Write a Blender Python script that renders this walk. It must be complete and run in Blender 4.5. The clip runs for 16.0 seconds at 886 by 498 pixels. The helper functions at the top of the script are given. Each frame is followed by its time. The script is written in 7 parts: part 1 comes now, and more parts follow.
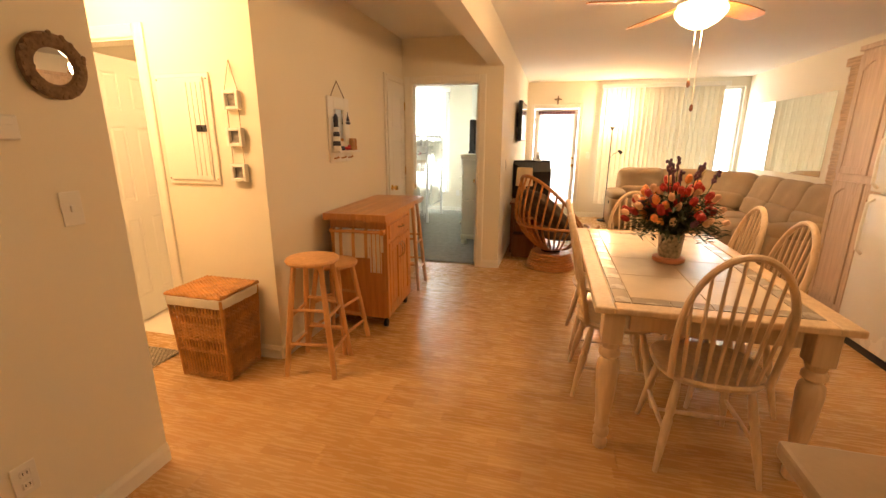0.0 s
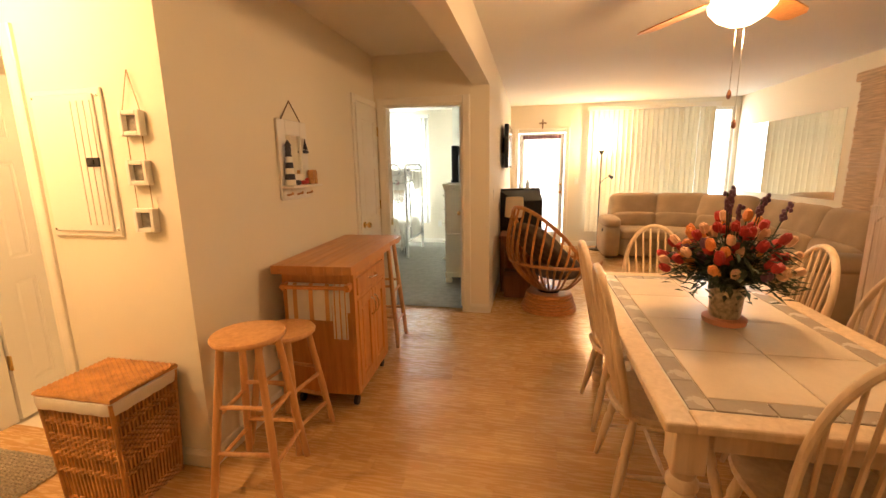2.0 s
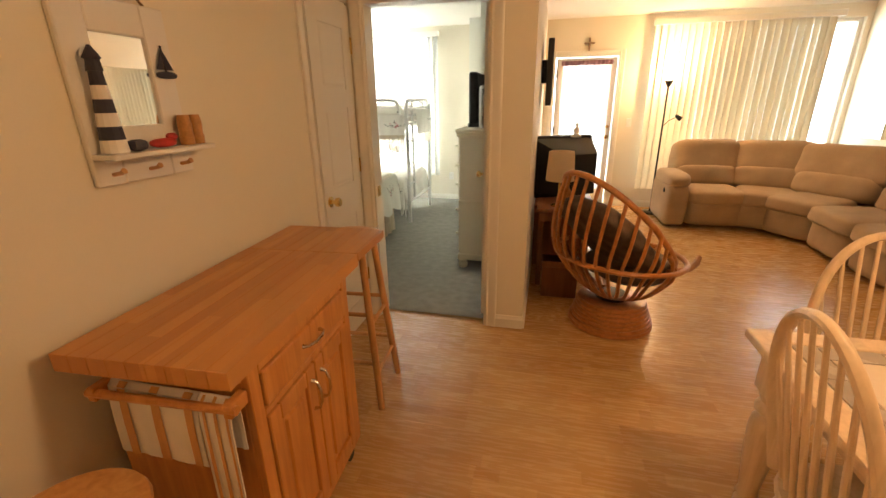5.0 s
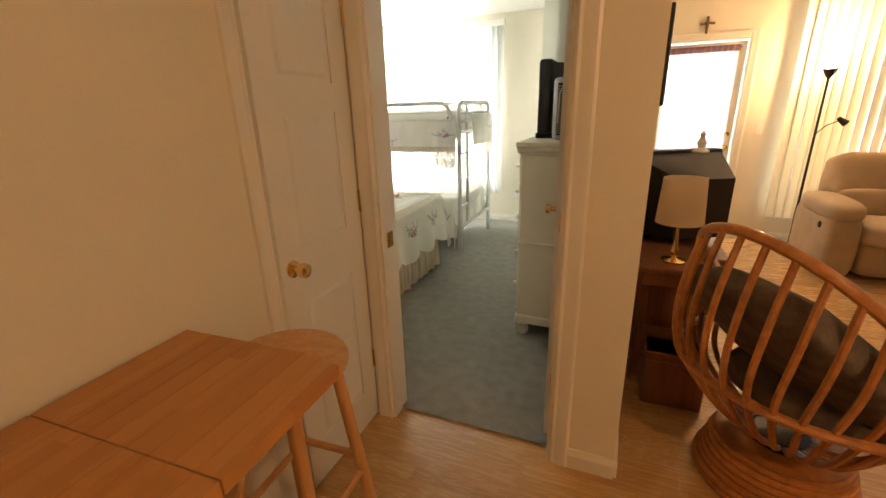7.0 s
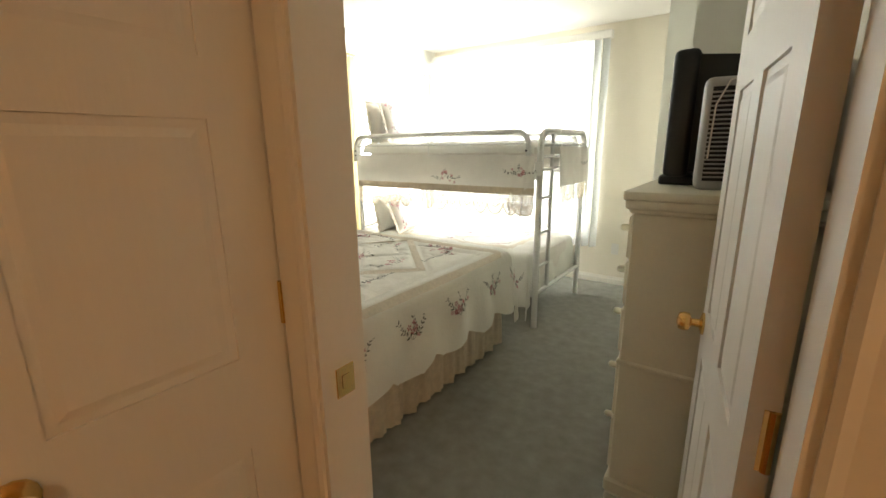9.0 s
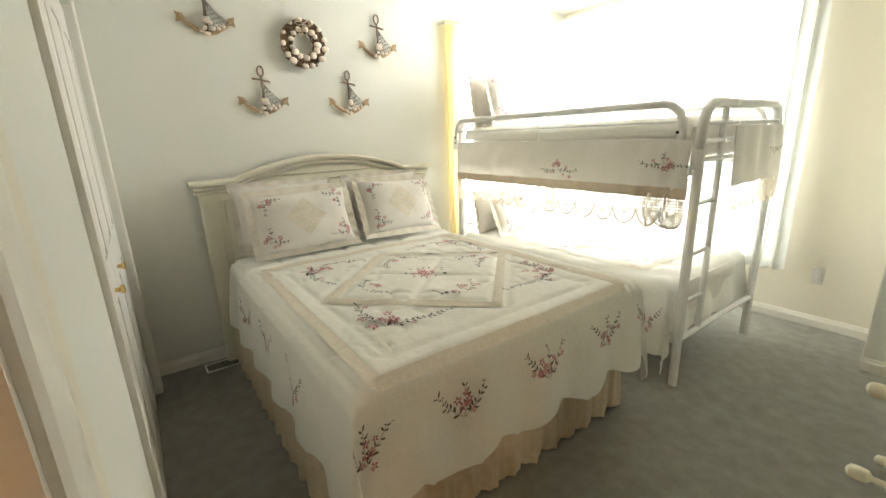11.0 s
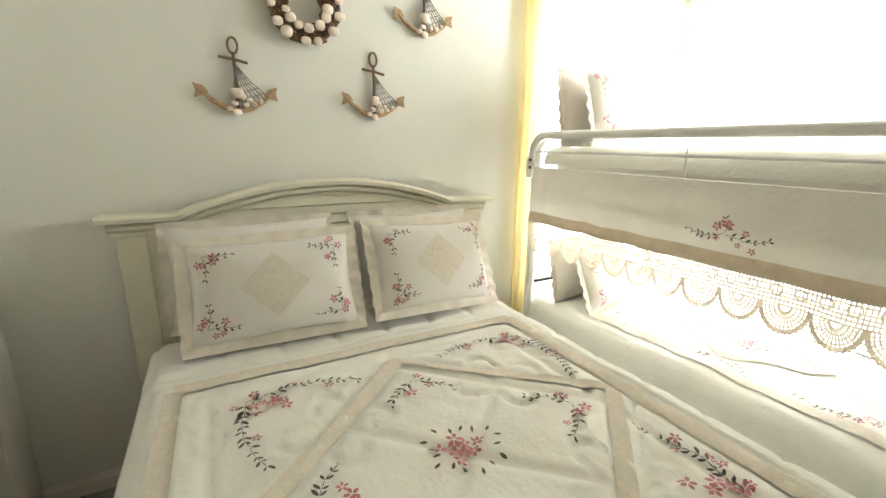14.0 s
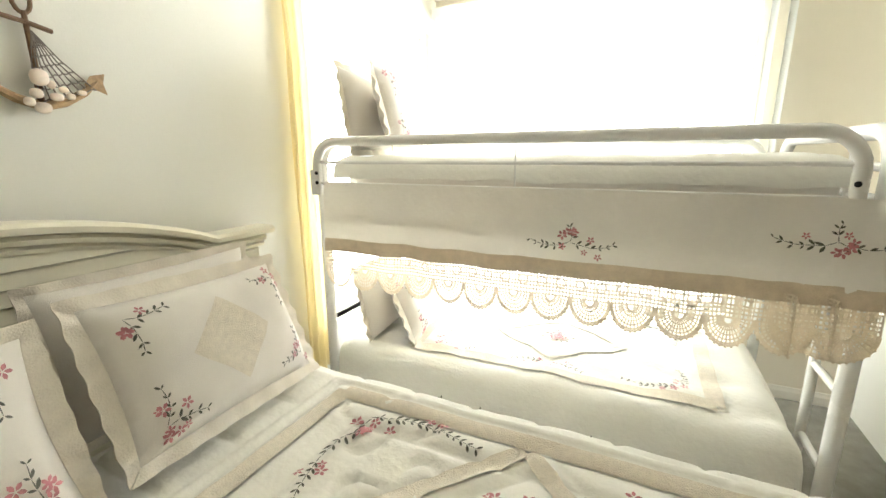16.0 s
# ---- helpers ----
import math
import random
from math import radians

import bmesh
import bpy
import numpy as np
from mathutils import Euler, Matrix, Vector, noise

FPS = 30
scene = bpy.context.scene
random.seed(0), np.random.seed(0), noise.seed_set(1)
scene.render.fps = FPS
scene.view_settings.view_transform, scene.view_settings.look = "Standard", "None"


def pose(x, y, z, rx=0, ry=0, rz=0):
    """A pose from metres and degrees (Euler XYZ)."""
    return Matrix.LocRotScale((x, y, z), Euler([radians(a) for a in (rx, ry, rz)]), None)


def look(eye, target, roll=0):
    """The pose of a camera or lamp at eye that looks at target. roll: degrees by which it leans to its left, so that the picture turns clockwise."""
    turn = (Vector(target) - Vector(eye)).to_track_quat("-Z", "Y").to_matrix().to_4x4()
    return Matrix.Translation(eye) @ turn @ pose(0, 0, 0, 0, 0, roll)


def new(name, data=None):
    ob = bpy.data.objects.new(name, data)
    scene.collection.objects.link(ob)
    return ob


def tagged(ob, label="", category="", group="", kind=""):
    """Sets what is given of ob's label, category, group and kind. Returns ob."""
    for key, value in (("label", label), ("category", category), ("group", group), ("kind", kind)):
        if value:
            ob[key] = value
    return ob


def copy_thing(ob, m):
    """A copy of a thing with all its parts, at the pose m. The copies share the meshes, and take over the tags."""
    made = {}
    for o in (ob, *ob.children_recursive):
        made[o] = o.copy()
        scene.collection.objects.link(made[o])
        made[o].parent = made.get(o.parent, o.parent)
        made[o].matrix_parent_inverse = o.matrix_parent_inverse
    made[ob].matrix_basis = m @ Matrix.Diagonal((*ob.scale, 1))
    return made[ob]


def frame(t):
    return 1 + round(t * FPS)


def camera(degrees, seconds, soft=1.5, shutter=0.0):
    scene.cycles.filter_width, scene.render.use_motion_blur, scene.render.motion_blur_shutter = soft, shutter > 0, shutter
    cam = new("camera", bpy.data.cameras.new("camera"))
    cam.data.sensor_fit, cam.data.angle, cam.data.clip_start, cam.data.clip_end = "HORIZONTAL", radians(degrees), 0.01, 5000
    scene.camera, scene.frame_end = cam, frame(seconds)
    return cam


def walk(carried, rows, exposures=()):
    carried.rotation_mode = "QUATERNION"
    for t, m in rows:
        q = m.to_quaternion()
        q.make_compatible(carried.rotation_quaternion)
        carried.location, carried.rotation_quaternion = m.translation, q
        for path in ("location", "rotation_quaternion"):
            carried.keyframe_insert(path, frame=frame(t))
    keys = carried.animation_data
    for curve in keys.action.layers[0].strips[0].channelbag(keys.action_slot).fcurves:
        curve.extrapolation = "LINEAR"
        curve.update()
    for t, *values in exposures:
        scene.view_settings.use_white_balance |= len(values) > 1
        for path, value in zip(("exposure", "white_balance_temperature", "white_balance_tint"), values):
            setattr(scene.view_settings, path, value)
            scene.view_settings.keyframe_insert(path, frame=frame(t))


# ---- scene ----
cam = camera(92.9, 16.0)
PATH = [
    (0, (0.023, -0.035, 1.436), (-0.461, 1.841, 0.939), 0.2),
    (0.5, (-0.04, 0.084, 1.436), (-0.427, 1.979, 0.925), 0.2),
    (1, (-0.097, 0.211, 1.435), (-0.452, 2.124, 0.973), -0.6),
    (1.5, (-0.118, 0.41, 1.45), (-0.526, 2.323, 1.032), -1.8),
    (2, (-0.14, 0.609, 1.454), (-0.548, 2.53, 1.075), -1.0),
    (2.5, (-0.212, 0.837, 1.449), (-0.584, 2.763, 1.059), 0.7),
    (3, (-0.257, 1.053, 1.431), (-0.582, 2.983, 1.019), 1.1),
    (5.5, (-0.484, 2.345, 1.487), (-0.991, 4.156, 0.805), -0.4),
    (6, (-0.509, 2.62, 1.473), (-1.084, 4.414, 0.802), 0.9),
    (6.5, (-0.586, 2.917, 1.469), (-1.225, 4.693, 0.808), 0.7),
    (7, (-0.627, 3.19, 1.459), (-1.376, 4.934, 0.829), -1.7),
    (7.5, (-0.669, 3.465, 1.47), (-1.564, 5.157, 0.892), -2.3),
    (8, (-0.743, 3.723, 1.46), (-1.695, 5.395, 0.916), -0.8),
    (8.5, (-0.837, 3.965, 1.444), (-1.865, 5.6, 0.924), -0.6),
    (9, (-0.889, 4.199, 1.411), (-2.021, 5.779, 0.941), -0.7),
    (11.5, (-1.264, 5.071, 1.401), (-2.905, 6.095, 0.893), -1.0),
    (12, (-1.38, 5.237, 1.409), (-3.081, 6.185, 0.953), 0.9),
    (12.5, (-1.537, 5.382, 1.417), (-3.311, 6.187, 0.966), 0.7),
    (13, (-1.728, 5.519, 1.436), (-3.537, 6.219, 0.947), 0.8),
    (13.5, (-1.93, 5.553, 1.443), (-3.729, 6.271, 0.944), 1.2),
    (14, (-2.122, 5.549, 1.458), (-3.831, 6.471, 0.979), 0.7),
    (14.5, (-2.262, 5.611, 1.463), (-3.911, 6.651, 1.019), -1.0),
    (15, (-2.414, 5.643, 1.468), (-3.877, 6.943, 1.056), -1.2),
    (15.5, (-2.577, 5.64, 1.466), (-3.696, 7.248, 1.061), -0.5),
    (16, (-2.698, 5.655, 1.458), (-3.53, 7.421, 1.022), -0.3),
]
EXPOSURES = [(0, 0.22), (1.5, 0.16), (3.0, 0.1), (5.5, -0.08), (7.0, -0.25), (9.0, -0.6), (11.5, -0.34), (13.0, -0.45), (16, -0.5)]
walk(cam, [(t, look(eye, target, roll)) for t, eye, target, roll in PATH], EXPOSURES)

# ---- world and lights ----
world = bpy.data.worlds.new("sky")
scene.world = world
world.use_nodes = True
wn = world.node_tree.nodes
sky = wn.new("ShaderNodeTexSky")
sky.sky_type, sky.sun_disc = "NISHITA", False
sky.sun_elevation, sky.sun_rotation = radians(50), radians(20)
wn["Background"].inputs["Strength"].default_value = 0.15
world.node_tree.links.new(sky.outputs[0], wn["Background"].inputs[0])


def sun_lamp(strength):
    data = bpy.data.lights.new("sun", "SUN")
    data.energy, data.angle, data.color = strength, radians(0.6), (1, 0.95, 0.88)
    ob = new("sun", data)
    ob.matrix_world = look((0, 0, 20), (0.34 * 10, 0.0 - 9.4 + 20, 20 - 11.9))
    return ob


def area_lamp(name, m, w, h, watts, colour):
    data = bpy.data.lights.new(name, "AREA")
    data.shape, data.size, data.size_y, data.energy, data.color = "RECTANGLE", w, h, watts, colour
    ob = new(name, data)
    ob.matrix_world = m
    return ob


def point_lamp(name, place, watts, colour, radius=0.06):
    data = bpy.data.lights.new(name, "POINT")
    data.energy, data.color, data.shadow_soft_size = watts, colour, radius
    ob = new(name, data)
    ob.location = place
    return ob


DAY = (0.98, 1.0, 1.05)
WARM = (1.0, 0.595, 0.29)
sun_lamp(2.5)
area_lamp("bedroom_window_light", look((-3.12, 8.66, 1.45), (-3.12, 6, 1.2)), 1.7, 1.8, 245, DAY)
area_lamp("bedroom_side_window_light", look((-4.19, 7.8, 1.45), (-2, 7.6, 1.2)), 1.25, 1.5, 52, DAY)
area_lamp("living_window_light", look((2.0, 8.66, 1.4), (2.0, 6, 1.0)), 2.2, 1.8, 34, DAY)
area_lamp("balcony_door_light", look((0.0, 8.70, 1.2), (0.0, 6, 1.0)), 0.6, 1.6, 12, DAY)
point_lamp("fan_bulb", (0.8, 3.0, 2.045), 48, WARM, 0.09)
point_lamp("torchiere_bulb", (1.02, 8.28, 1.80), 58, WARM, 0.05)
point_lamp("corridor_bulb", (-2.45, 1.46, 2.28), 60, WARM, 0.07)
# Unseen side-room lamp, added to brighten the open side door leaf.
point_lamp("side_room_fill", (-2.35, 3.1, 2.28), 24, WARM, 0.07)
# Unseen fill lamp added behind the walk's start to lift the near surfaces.
point_lamp("kitchen_fill", (1.5, -0.4, 2.30), 7, WARM, 0.10)


# ---- materials ----
def material(name):
    m = bpy.data.materials.new(name)
    m.use_nodes = True
    nt = m.node_tree
    return m, nt, nt.nodes["Principled BSDF"]


def mat(name, col, rough=0.6, metal=0.0, var=0.10, scale=3.0, bump=0.15, bscale=80.0, stretch=(1, 1, 1), rand=0.0, emit=0.0, trans=0.0):
    """A painted, woven or metal surface with stains at one scale and grain at another."""
    m, nt, b = material(name)
    n, l = nt.nodes, nt.links
    tc, mp = n.new("ShaderNodeTexCoord"), n.new("ShaderNodeMapping")
    mp.inputs["Scale"].default_value = stretch
    l.new(tc.outputs["Object"], mp.inputs[0])
    big, fine = n.new("ShaderNodeTexNoise"), n.new("ShaderNodeTexNoise")
    big.inputs["Scale"].default_value, fine.inputs["Scale"].default_value = scale, bscale
    big.inputs["Detail"].default_value, fine.inputs["Detail"].default_value = 5, 3
    l.new(mp.outputs[0], big.inputs[0])
    l.new(mp.outputs[0], fine.inputs[0])
    add = n.new("ShaderNodeMath")
    add.operation = "MULTIPLY_ADD"
    l.new(fine.outputs[0], add.inputs[0])
    add.inputs[1].default_value = 0.35
    l.new(big.outputs[0], add.inputs[2])
    last = add.outputs[0]
    if rand:
        oi, ad = n.new("ShaderNodeObjectInfo"), n.new("ShaderNodeMath")
        ad.operation = "MULTIPLY_ADD"
        l.new(oi.outputs["Random"], ad.inputs[0])
        ad.inputs[1].default_value = rand
        l.new(last, ad.inputs[2])
        last = ad.outputs[0]
    ramp = n.new("ShaderNodeValToRGB")
    e = ramp.color_ramp.elements
    e[0].position, e[1].position = 0.35, 0.95 + rand
    e[0].color = (*[c * (1 - var) for c in col], 1)
    e[1].color = (*[min(1, c * (1 + var)) for c in col], 1)
    l.new(last, ramp.inputs[0])
    l.new(ramp.outputs[0], b.inputs["Base Color"])
    bp = n.new("ShaderNodeBump")
    bp.inputs["Strength"].default_value, bp.inputs["Distance"].default_value = bump, 0.004
    l.new(fine.outputs[0], bp.inputs["Height"])
    l.new(bp.outputs[0], b.inputs["Normal"])
    rr = n.new("ShaderNodeMapRange")
    rr.inputs[3].default_value, rr.inputs[4].default_value = max(0.03, rough - 0.08), min(1, rough + 0.08)
    l.new(big.outputs[0], rr.inputs[0])
    l.new(rr.outputs[0], b.inputs["Roughness"])
    b.inputs["Metallic"].default_value = metal
    if emit:
        b.inputs["Emission Color"].default_value = (*col, 1)
        b.inputs["Emission Strength"].default_value = emit
    if trans:
        t, mix = n.new("ShaderNodeBsdfTranslucent"), n.new("ShaderNodeMixShader")
        mix.inputs[0].default_value = trans
        l.new(ramp.outputs[0], t.inputs[0])
        l.new(b.outputs[0], mix.inputs[1])
        l.new(t.outputs[0], mix.inputs[2])
        l.new(mix.outputs[0], n["Material Output"].inputs[0])
    return m


def plain_glow(name, col, strength):
    m, nt, b = material(name)
    b.inputs["Base Color"].default_value = (*[min(1, c) for c in col], 1)
    b.inputs["Emission Color"].default_value = (*col, 1)
    b.inputs["Emission Strength"].default_value = strength
    return m


def glass_mat(name, rough=0.0):
    m, nt, b = material(name)
    b.inputs["Base Color"].default_value = (0.97, 1, 0.99, 1)
    b.inputs["Transmission Weight"].default_value, b.inputs["Roughness"].default_value, b.inputs["IOR"].default_value = 1, rough, 1.02
    return m


def mirror_mat(name):
    m, nt, b = material(name)
    b.inputs["Base Color"].default_value = (0.90, 0.91, 0.90, 1)
    b.inputs["Metallic"].default_value, b.inputs["Roughness"].default_value = 1, 0.004
    return m


def strip_floor(name, dark=(0.47, 0.268, 0.098), light=(0.60, 0.37, 0.152), width=0.065, across=1, per_metre=2.4, shine=(0.20, 0.34)):
    """Narrow strips, each cut into blocks of their own tone."""
    m, nt, b = material(name)
    n, l = nt.nodes, nt.links
    tc, sep, oi = n.new("ShaderNodeTexCoord"), n.new("ShaderNodeSeparateXYZ"), n.new("ShaderNodeObjectInfo")
    l.new(tc.outputs["Object"], sep.inputs[0])

    def math_node(op, a, bb, c=None):
        k = n.new("ShaderNodeMath")
        k.operation = op
        for i, v in enumerate((a, bb, c)):
            if v is None:
                continue
            if isinstance(v, (int, float)):
                k.inputs[i].default_value = v
            else:
                l.new(v, k.inputs[i])
        return k.outputs[0]

    strip = math_node("FLOOR", math_node("DIVIDE", sep.outputs[across], width), 0)
    shift = math_node("ADD", math_node("MULTIPLY", strip, 0.37), math_node("MULTIPLY", oi.outputs["Random"], 7.0))
    along = math_node("FLOOR", math_node("MULTIPLY_ADD", sep.outputs[1 - across], per_metre, shift), 0)
    comb = n.new("ShaderNodeCombineXYZ")
    l.new(strip, comb.inputs[0])
    l.new(along, comb.inputs[1])
    l.new(math_node("MULTIPLY", oi.outputs["Random"], 91.0), comb.inputs[2])
    white = n.new("ShaderNodeTexWhiteNoise")
    l.new(comb.outputs[0], white.inputs[0])
    mp, grain = n.new("ShaderNodeMapping"), n.new("ShaderNodeTexNoise")
    mp.inputs["Scale"].default_value = (4, 45, 45) if across else (45, 4, 45)
    l.new(tc.outputs["Object"], mp.inputs[0])
    l.new(mp.outputs[0], grain.inputs[0])
    grain.inputs["Scale"].default_value, grain.inputs["Detail"].default_value = 1.6, 4
    f = math_node("MULTIPLY_ADD", white.outputs[0], 0.6, math_node("MULTIPLY", grain.outputs[0], 0.22))
    ramp = n.new("ShaderNodeValToRGB")
    e = ramp.color_ramp.elements
    e[0].position, e[1].position = 0.0, 0.8
    e[0].color, e[1].color = (*dark, 1), (*light, 1)
    l.new(f, ramp.inputs[0])
    l.new(ramp.outputs[0], b.inputs["Base Color"])
    rr = n.new("ShaderNodeMapRange")
    rr.inputs[3].default_value, rr.inputs[4].default_value = shine
    l.new(grain.outputs[0], rr.inputs[0])
    l.new(rr.outputs[0], b.inputs["Roughness"])
    return m


def wood(name, dark, light, rough=0.4, grain=(30, 30, 2.5)):
    m, nt, b = material(name)
    n, l = nt.nodes, nt.links
    tc, mp, nz = n.new("ShaderNodeTexCoord"), n.new("ShaderNodeMapping"), n.new("ShaderNodeTexNoise")
    mp.inputs["Scale"].default_value = grain
    l.new(tc.outputs["Object"], mp.inputs[0])
    l.new(mp.outputs[0], nz.inputs[0])
    nz.inputs["Scale"].default_value, nz.inputs["Detail"].default_value, nz.inputs["Distortion"].default_value = 1.3, 6, 0.6
    oi, ad = n.new("ShaderNodeObjectInfo"), n.new("ShaderNodeMath")
    ad.operation = "MULTIPLY_ADD"
    l.new(oi.outputs["Random"], ad.inputs[0])
    ad.inputs[1].default_value = 0.12
    l.new(nz.outputs[0], ad.inputs[2])
    ramp = n.new("ShaderNodeValToRGB")
    e = ramp.color_ramp.elements
    e[0].position, e[1].position = 0.32, 0.75
    e[0].color, e[1].color = (*dark, 1), (*light, 1)
    l.new(ad.outputs[0], ramp.inputs[0])
    l.new(ramp.outputs[0], b.inputs["Base Color"])
    bp = n.new("ShaderNodeBump")
    bp.inputs["Strength"].default_value, bp.inputs["Distance"].default_value = 0.12, 0.002
    l.new(nz.outputs[0], bp.inputs["Height"])
    l.new(bp.outputs[0], b.inputs["Normal"])
    b.inputs["Roughness"].default_value = rough
    return m


M = {}
M["wall"] = mat("cream_wall_paint", (0.80, 0.74, 0.60), 0.75, var=0.03, scale=1.2, bump=0.08, bscale=180)
M["bed_wall"] = mat("pale_wall_paint", (0.78, 0.77, 0.68), 0.75, var=0.03, scale=1.2, bump=0.08, bscale=180)
M["ceiling"] = mat("ceiling_paint", (0.80, 0.76, 0.67), 0.85, var=0.03, scale=1.0, bump=0.12, bscale=140)
M["trim"] = mat("trim_gloss_paint", (0.82, 0.78, 0.68), 0.38, var=0.03, scale=4, bump=0.03, bscale=90)
M["door"] = mat("door_paint", (0.80, 0.77, 0.69), 0.42, var=0.03, scale=3, bump=0.10, bscale=120, stretch=(1, 1, 0.15))
M["carpet"] = mat("grey_green_carpet", (0.275, 0.265, 0.222), 0.95, var=0.2, scale=14, bump=0.9, bscale=330)
M["floor"] = strip_floor("maple_laminate")
M["maple"] = strip_floor("butcher_block", (0.45, 0.185, 0.05), (0.60, 0.285, 0.088), 0.042, 0, 2.1, (0.26, 0.38))
M["cart"] = wood("honey_cabinet_wood", (0.47, 0.185, 0.045), (0.64, 0.29, 0.08), 0.33)
M["stool"] = wood("stool_wood", (0.50, 0.245, 0.085), (0.66, 0.36, 0.145), 0.34)
M["blond"] = wood("whitewashed_blond_wood", (0.60, 0.43, 0.25), (0.76, 0.58, 0.38), 0.36)
M["rattan"] = wood("rattan_cane", (0.34, 0.125, 0.035), (0.52, 0.22, 0.065), 0.33, (20, 20, 20))
M["dark_wood"] = wood("dark_stained_wood", (0.16, 0.055, 0.02), (0.26, 0.10, 0.04), 0.4)
M["pickled"] = wood("pickled_oak", (0.50, 0.36, 0.25), (0.66, 0.50, 0.37), 0.42)
M["wicker"] = mat("wicker_cane", (0.47, 0.225, 0.065), 0.45, var=0.45, scale=14, bump=0.3, bscale=120)
M["linen"] = mat("white_linen", (0.80, 0.76, 0.68), 0.85, var=0.05, scale=8, bump=0.4, bscale=500)
M["sofa"] = mat("tan_microfibre", (0.40, 0.285, 0.17), 0.88, var=0.16, scale=5, bump=0.25, bscale=160)
M["tile"] = mat("cream_tile", (0.72, 0.60, 0.45), 0.22, var=0.07, scale=7, bump=0.05, bscale=60, rand=0.25)
M["tile_border"] = mat("taupe_tile", (0.40, 0.34, 0.27), 0.26, var=0.10, scale=9, bump=0.05, bscale=60, rand=0.3)
M["grout"] = mat("grout", (0.80, 0.72, 0.60), 0.8, bump=0.3)
M["black"] = mat("black_plastic", (0.007, 0.007, 0.008), 0.55, var=0.2, bump=0.05)
M["dark_metal"] = mat("black_metal", (0.03, 0.027, 0.025), 0.35, 0.6)
M["screen"] = mat("dark_screen", (0.01, 0.01, 0.012), 0.08, var=0.05, bump=0)
M["white_metal"] = mat("white_enamel", (0.80, 0.79, 0.74), 0.25, var=0.03, bump=0.02)
M["white_plastic"] = mat("white_plastic", (0.80, 0.77, 0.70), 0.4, var=0.03, bump=0.02)
M["grey_plastic"] = mat("silver_plastic", (0.45, 0.45, 0.44), 0.35, 0.3, var=0.05, bump=0.02)
M["brass"] = mat("brass", (0.78, 0.55, 0.22), 0.2, 1.0, var=0.08, bump=0.03)
M["chrome"] = mat("nickel", (0.62, 0.58, 0.52), 0.2, 1.0, var=0.05, bump=0.02)
M["mirror"] = mirror_mat("mirror_silver")
M["blind"] = mat("vertical_vane_vinyl", (0.82, 0.75, 0.58), 0.5, var=0.04, scale=6, bump=0.05, trans=0.11)
M["bed_blind"] = mat("white_vane_fabric", (0.84, 0.84, 0.80), 0.6, var=0.03, scale=6, bump=0.05, trans=0.5)
M["sheer"] = mat("sheer_curtain", (0.85, 0.80, 0.74), 0.9, var=0.06, scale=9, bump=0.2, bscale=300, trans=0.7)
M["purple"] = mat("mauve_valance", (0.30, 0.17, 0.20), 0.9, var=0.2, scale=20, trans=0.3)
M["yellow"] = mat("pale_yellow_curtain", (0.86, 0.74, 0.42), 0.9, var=0.06, scale=9, bump=0.3, bscale=250, trans=0.5)
M["ivory"] = mat("ivory_furniture_paint", (0.81, 0.77, 0.60), 0.42, var=0.05, scale=5, bump=0.05)
M["hung_quilt"] = mat("hanging_quilt_cotton", (0.84, 0.81, 0.74), 0.9, var=0.04, scale=6, bump=0.5, bscale=60, trans=0.32)
M["quilt"] = mat("ivory_quilt", (0.84, 0.825, 0.74), 0.9, var=0.04, scale=6, bump=0.5, bscale=60)
M["band"] = mat("ecru_lace_band", (0.74, 0.675, 0.55), 0.9, var=0.10, scale=60, bump=0.8, bscale=260)
M["lace"] = mat("crochet_lace", (0.74, 0.64, 0.48), 0.9, var=0.1, scale=40, bump=0.4, bscale=200, trans=0.35)
M["skirt"] = mat("bed_skirt", (0.66, 0.55, 0.40), 0.9, var=0.12, scale=30, bump=0.4, bscale=200)
M["leaf"] = mat("green_thread", (0.09, 0.092, 0.066), 0.8, var=0.3, scale=40)
M["rose"] = mat("rose_thread", (0.50, 0.20, 0.21), 0.8, var=0.35, scale=40)
M["flange"] = mat("ecru_ruffle", (0.79, 0.73, 0.61), 0.9, var=0.08, scale=20, bump=0.5, bscale=220)
M["shade"] = mat("lamp_shade_linen", (0.80, 0.68, 0.50), 0.85, var=0.04, bscale=300, trans=0.5)
M["glow"] = plain_glow("lit_glass_bowl", (1.0, 0.80, 0.50), 7)
M["hot"] = plain_glow("lit_bulb", (1.0, 0.78, 0.45), 14)
M["outside"] = plain_glow("bright_outdoors", (0.97, 1.0, 0.98), 3.2)
M["glass"] = glass_mat("window_glass")
M["rug"] = mat("woven_mat", (0.30, 0.25, 0.18), 0.95, var=0.5, scale=70, bump=0.9, bscale=140)
M["bamboo"] = mat("bamboo_slats", (0.50, 0.34, 0.20), 0.7, var=0.45, scale=3, bump=0.6, bscale=60, stretch=(6, 1.5, 25), rand=0.6)
M["cushion"] = mat("dark_floral_cushion", (0.12, 0.09, 0.07), 0.9, var=0.75, scale=12, bump=0.4, bscale=160)
M["shell"] = mat("sea_shell", (0.72, 0.62, 0.51), 0.45, var=0.30, scale=30, rand=0.4)
M["twig"] = mat("twig_and_rope", (0.20, 0.125, 0.07), 0.85, var=0.35, scale=40, bump=0.6)
M["rope"] = mat("sisal_rope", (0.42, 0.29, 0.16), 0.9, var=0.3, scale=60, bump=0.6)
M["net"] = mat("grey_net", (0.22, 0.19, 0.16), 0.9, var=0.3, scale=60)
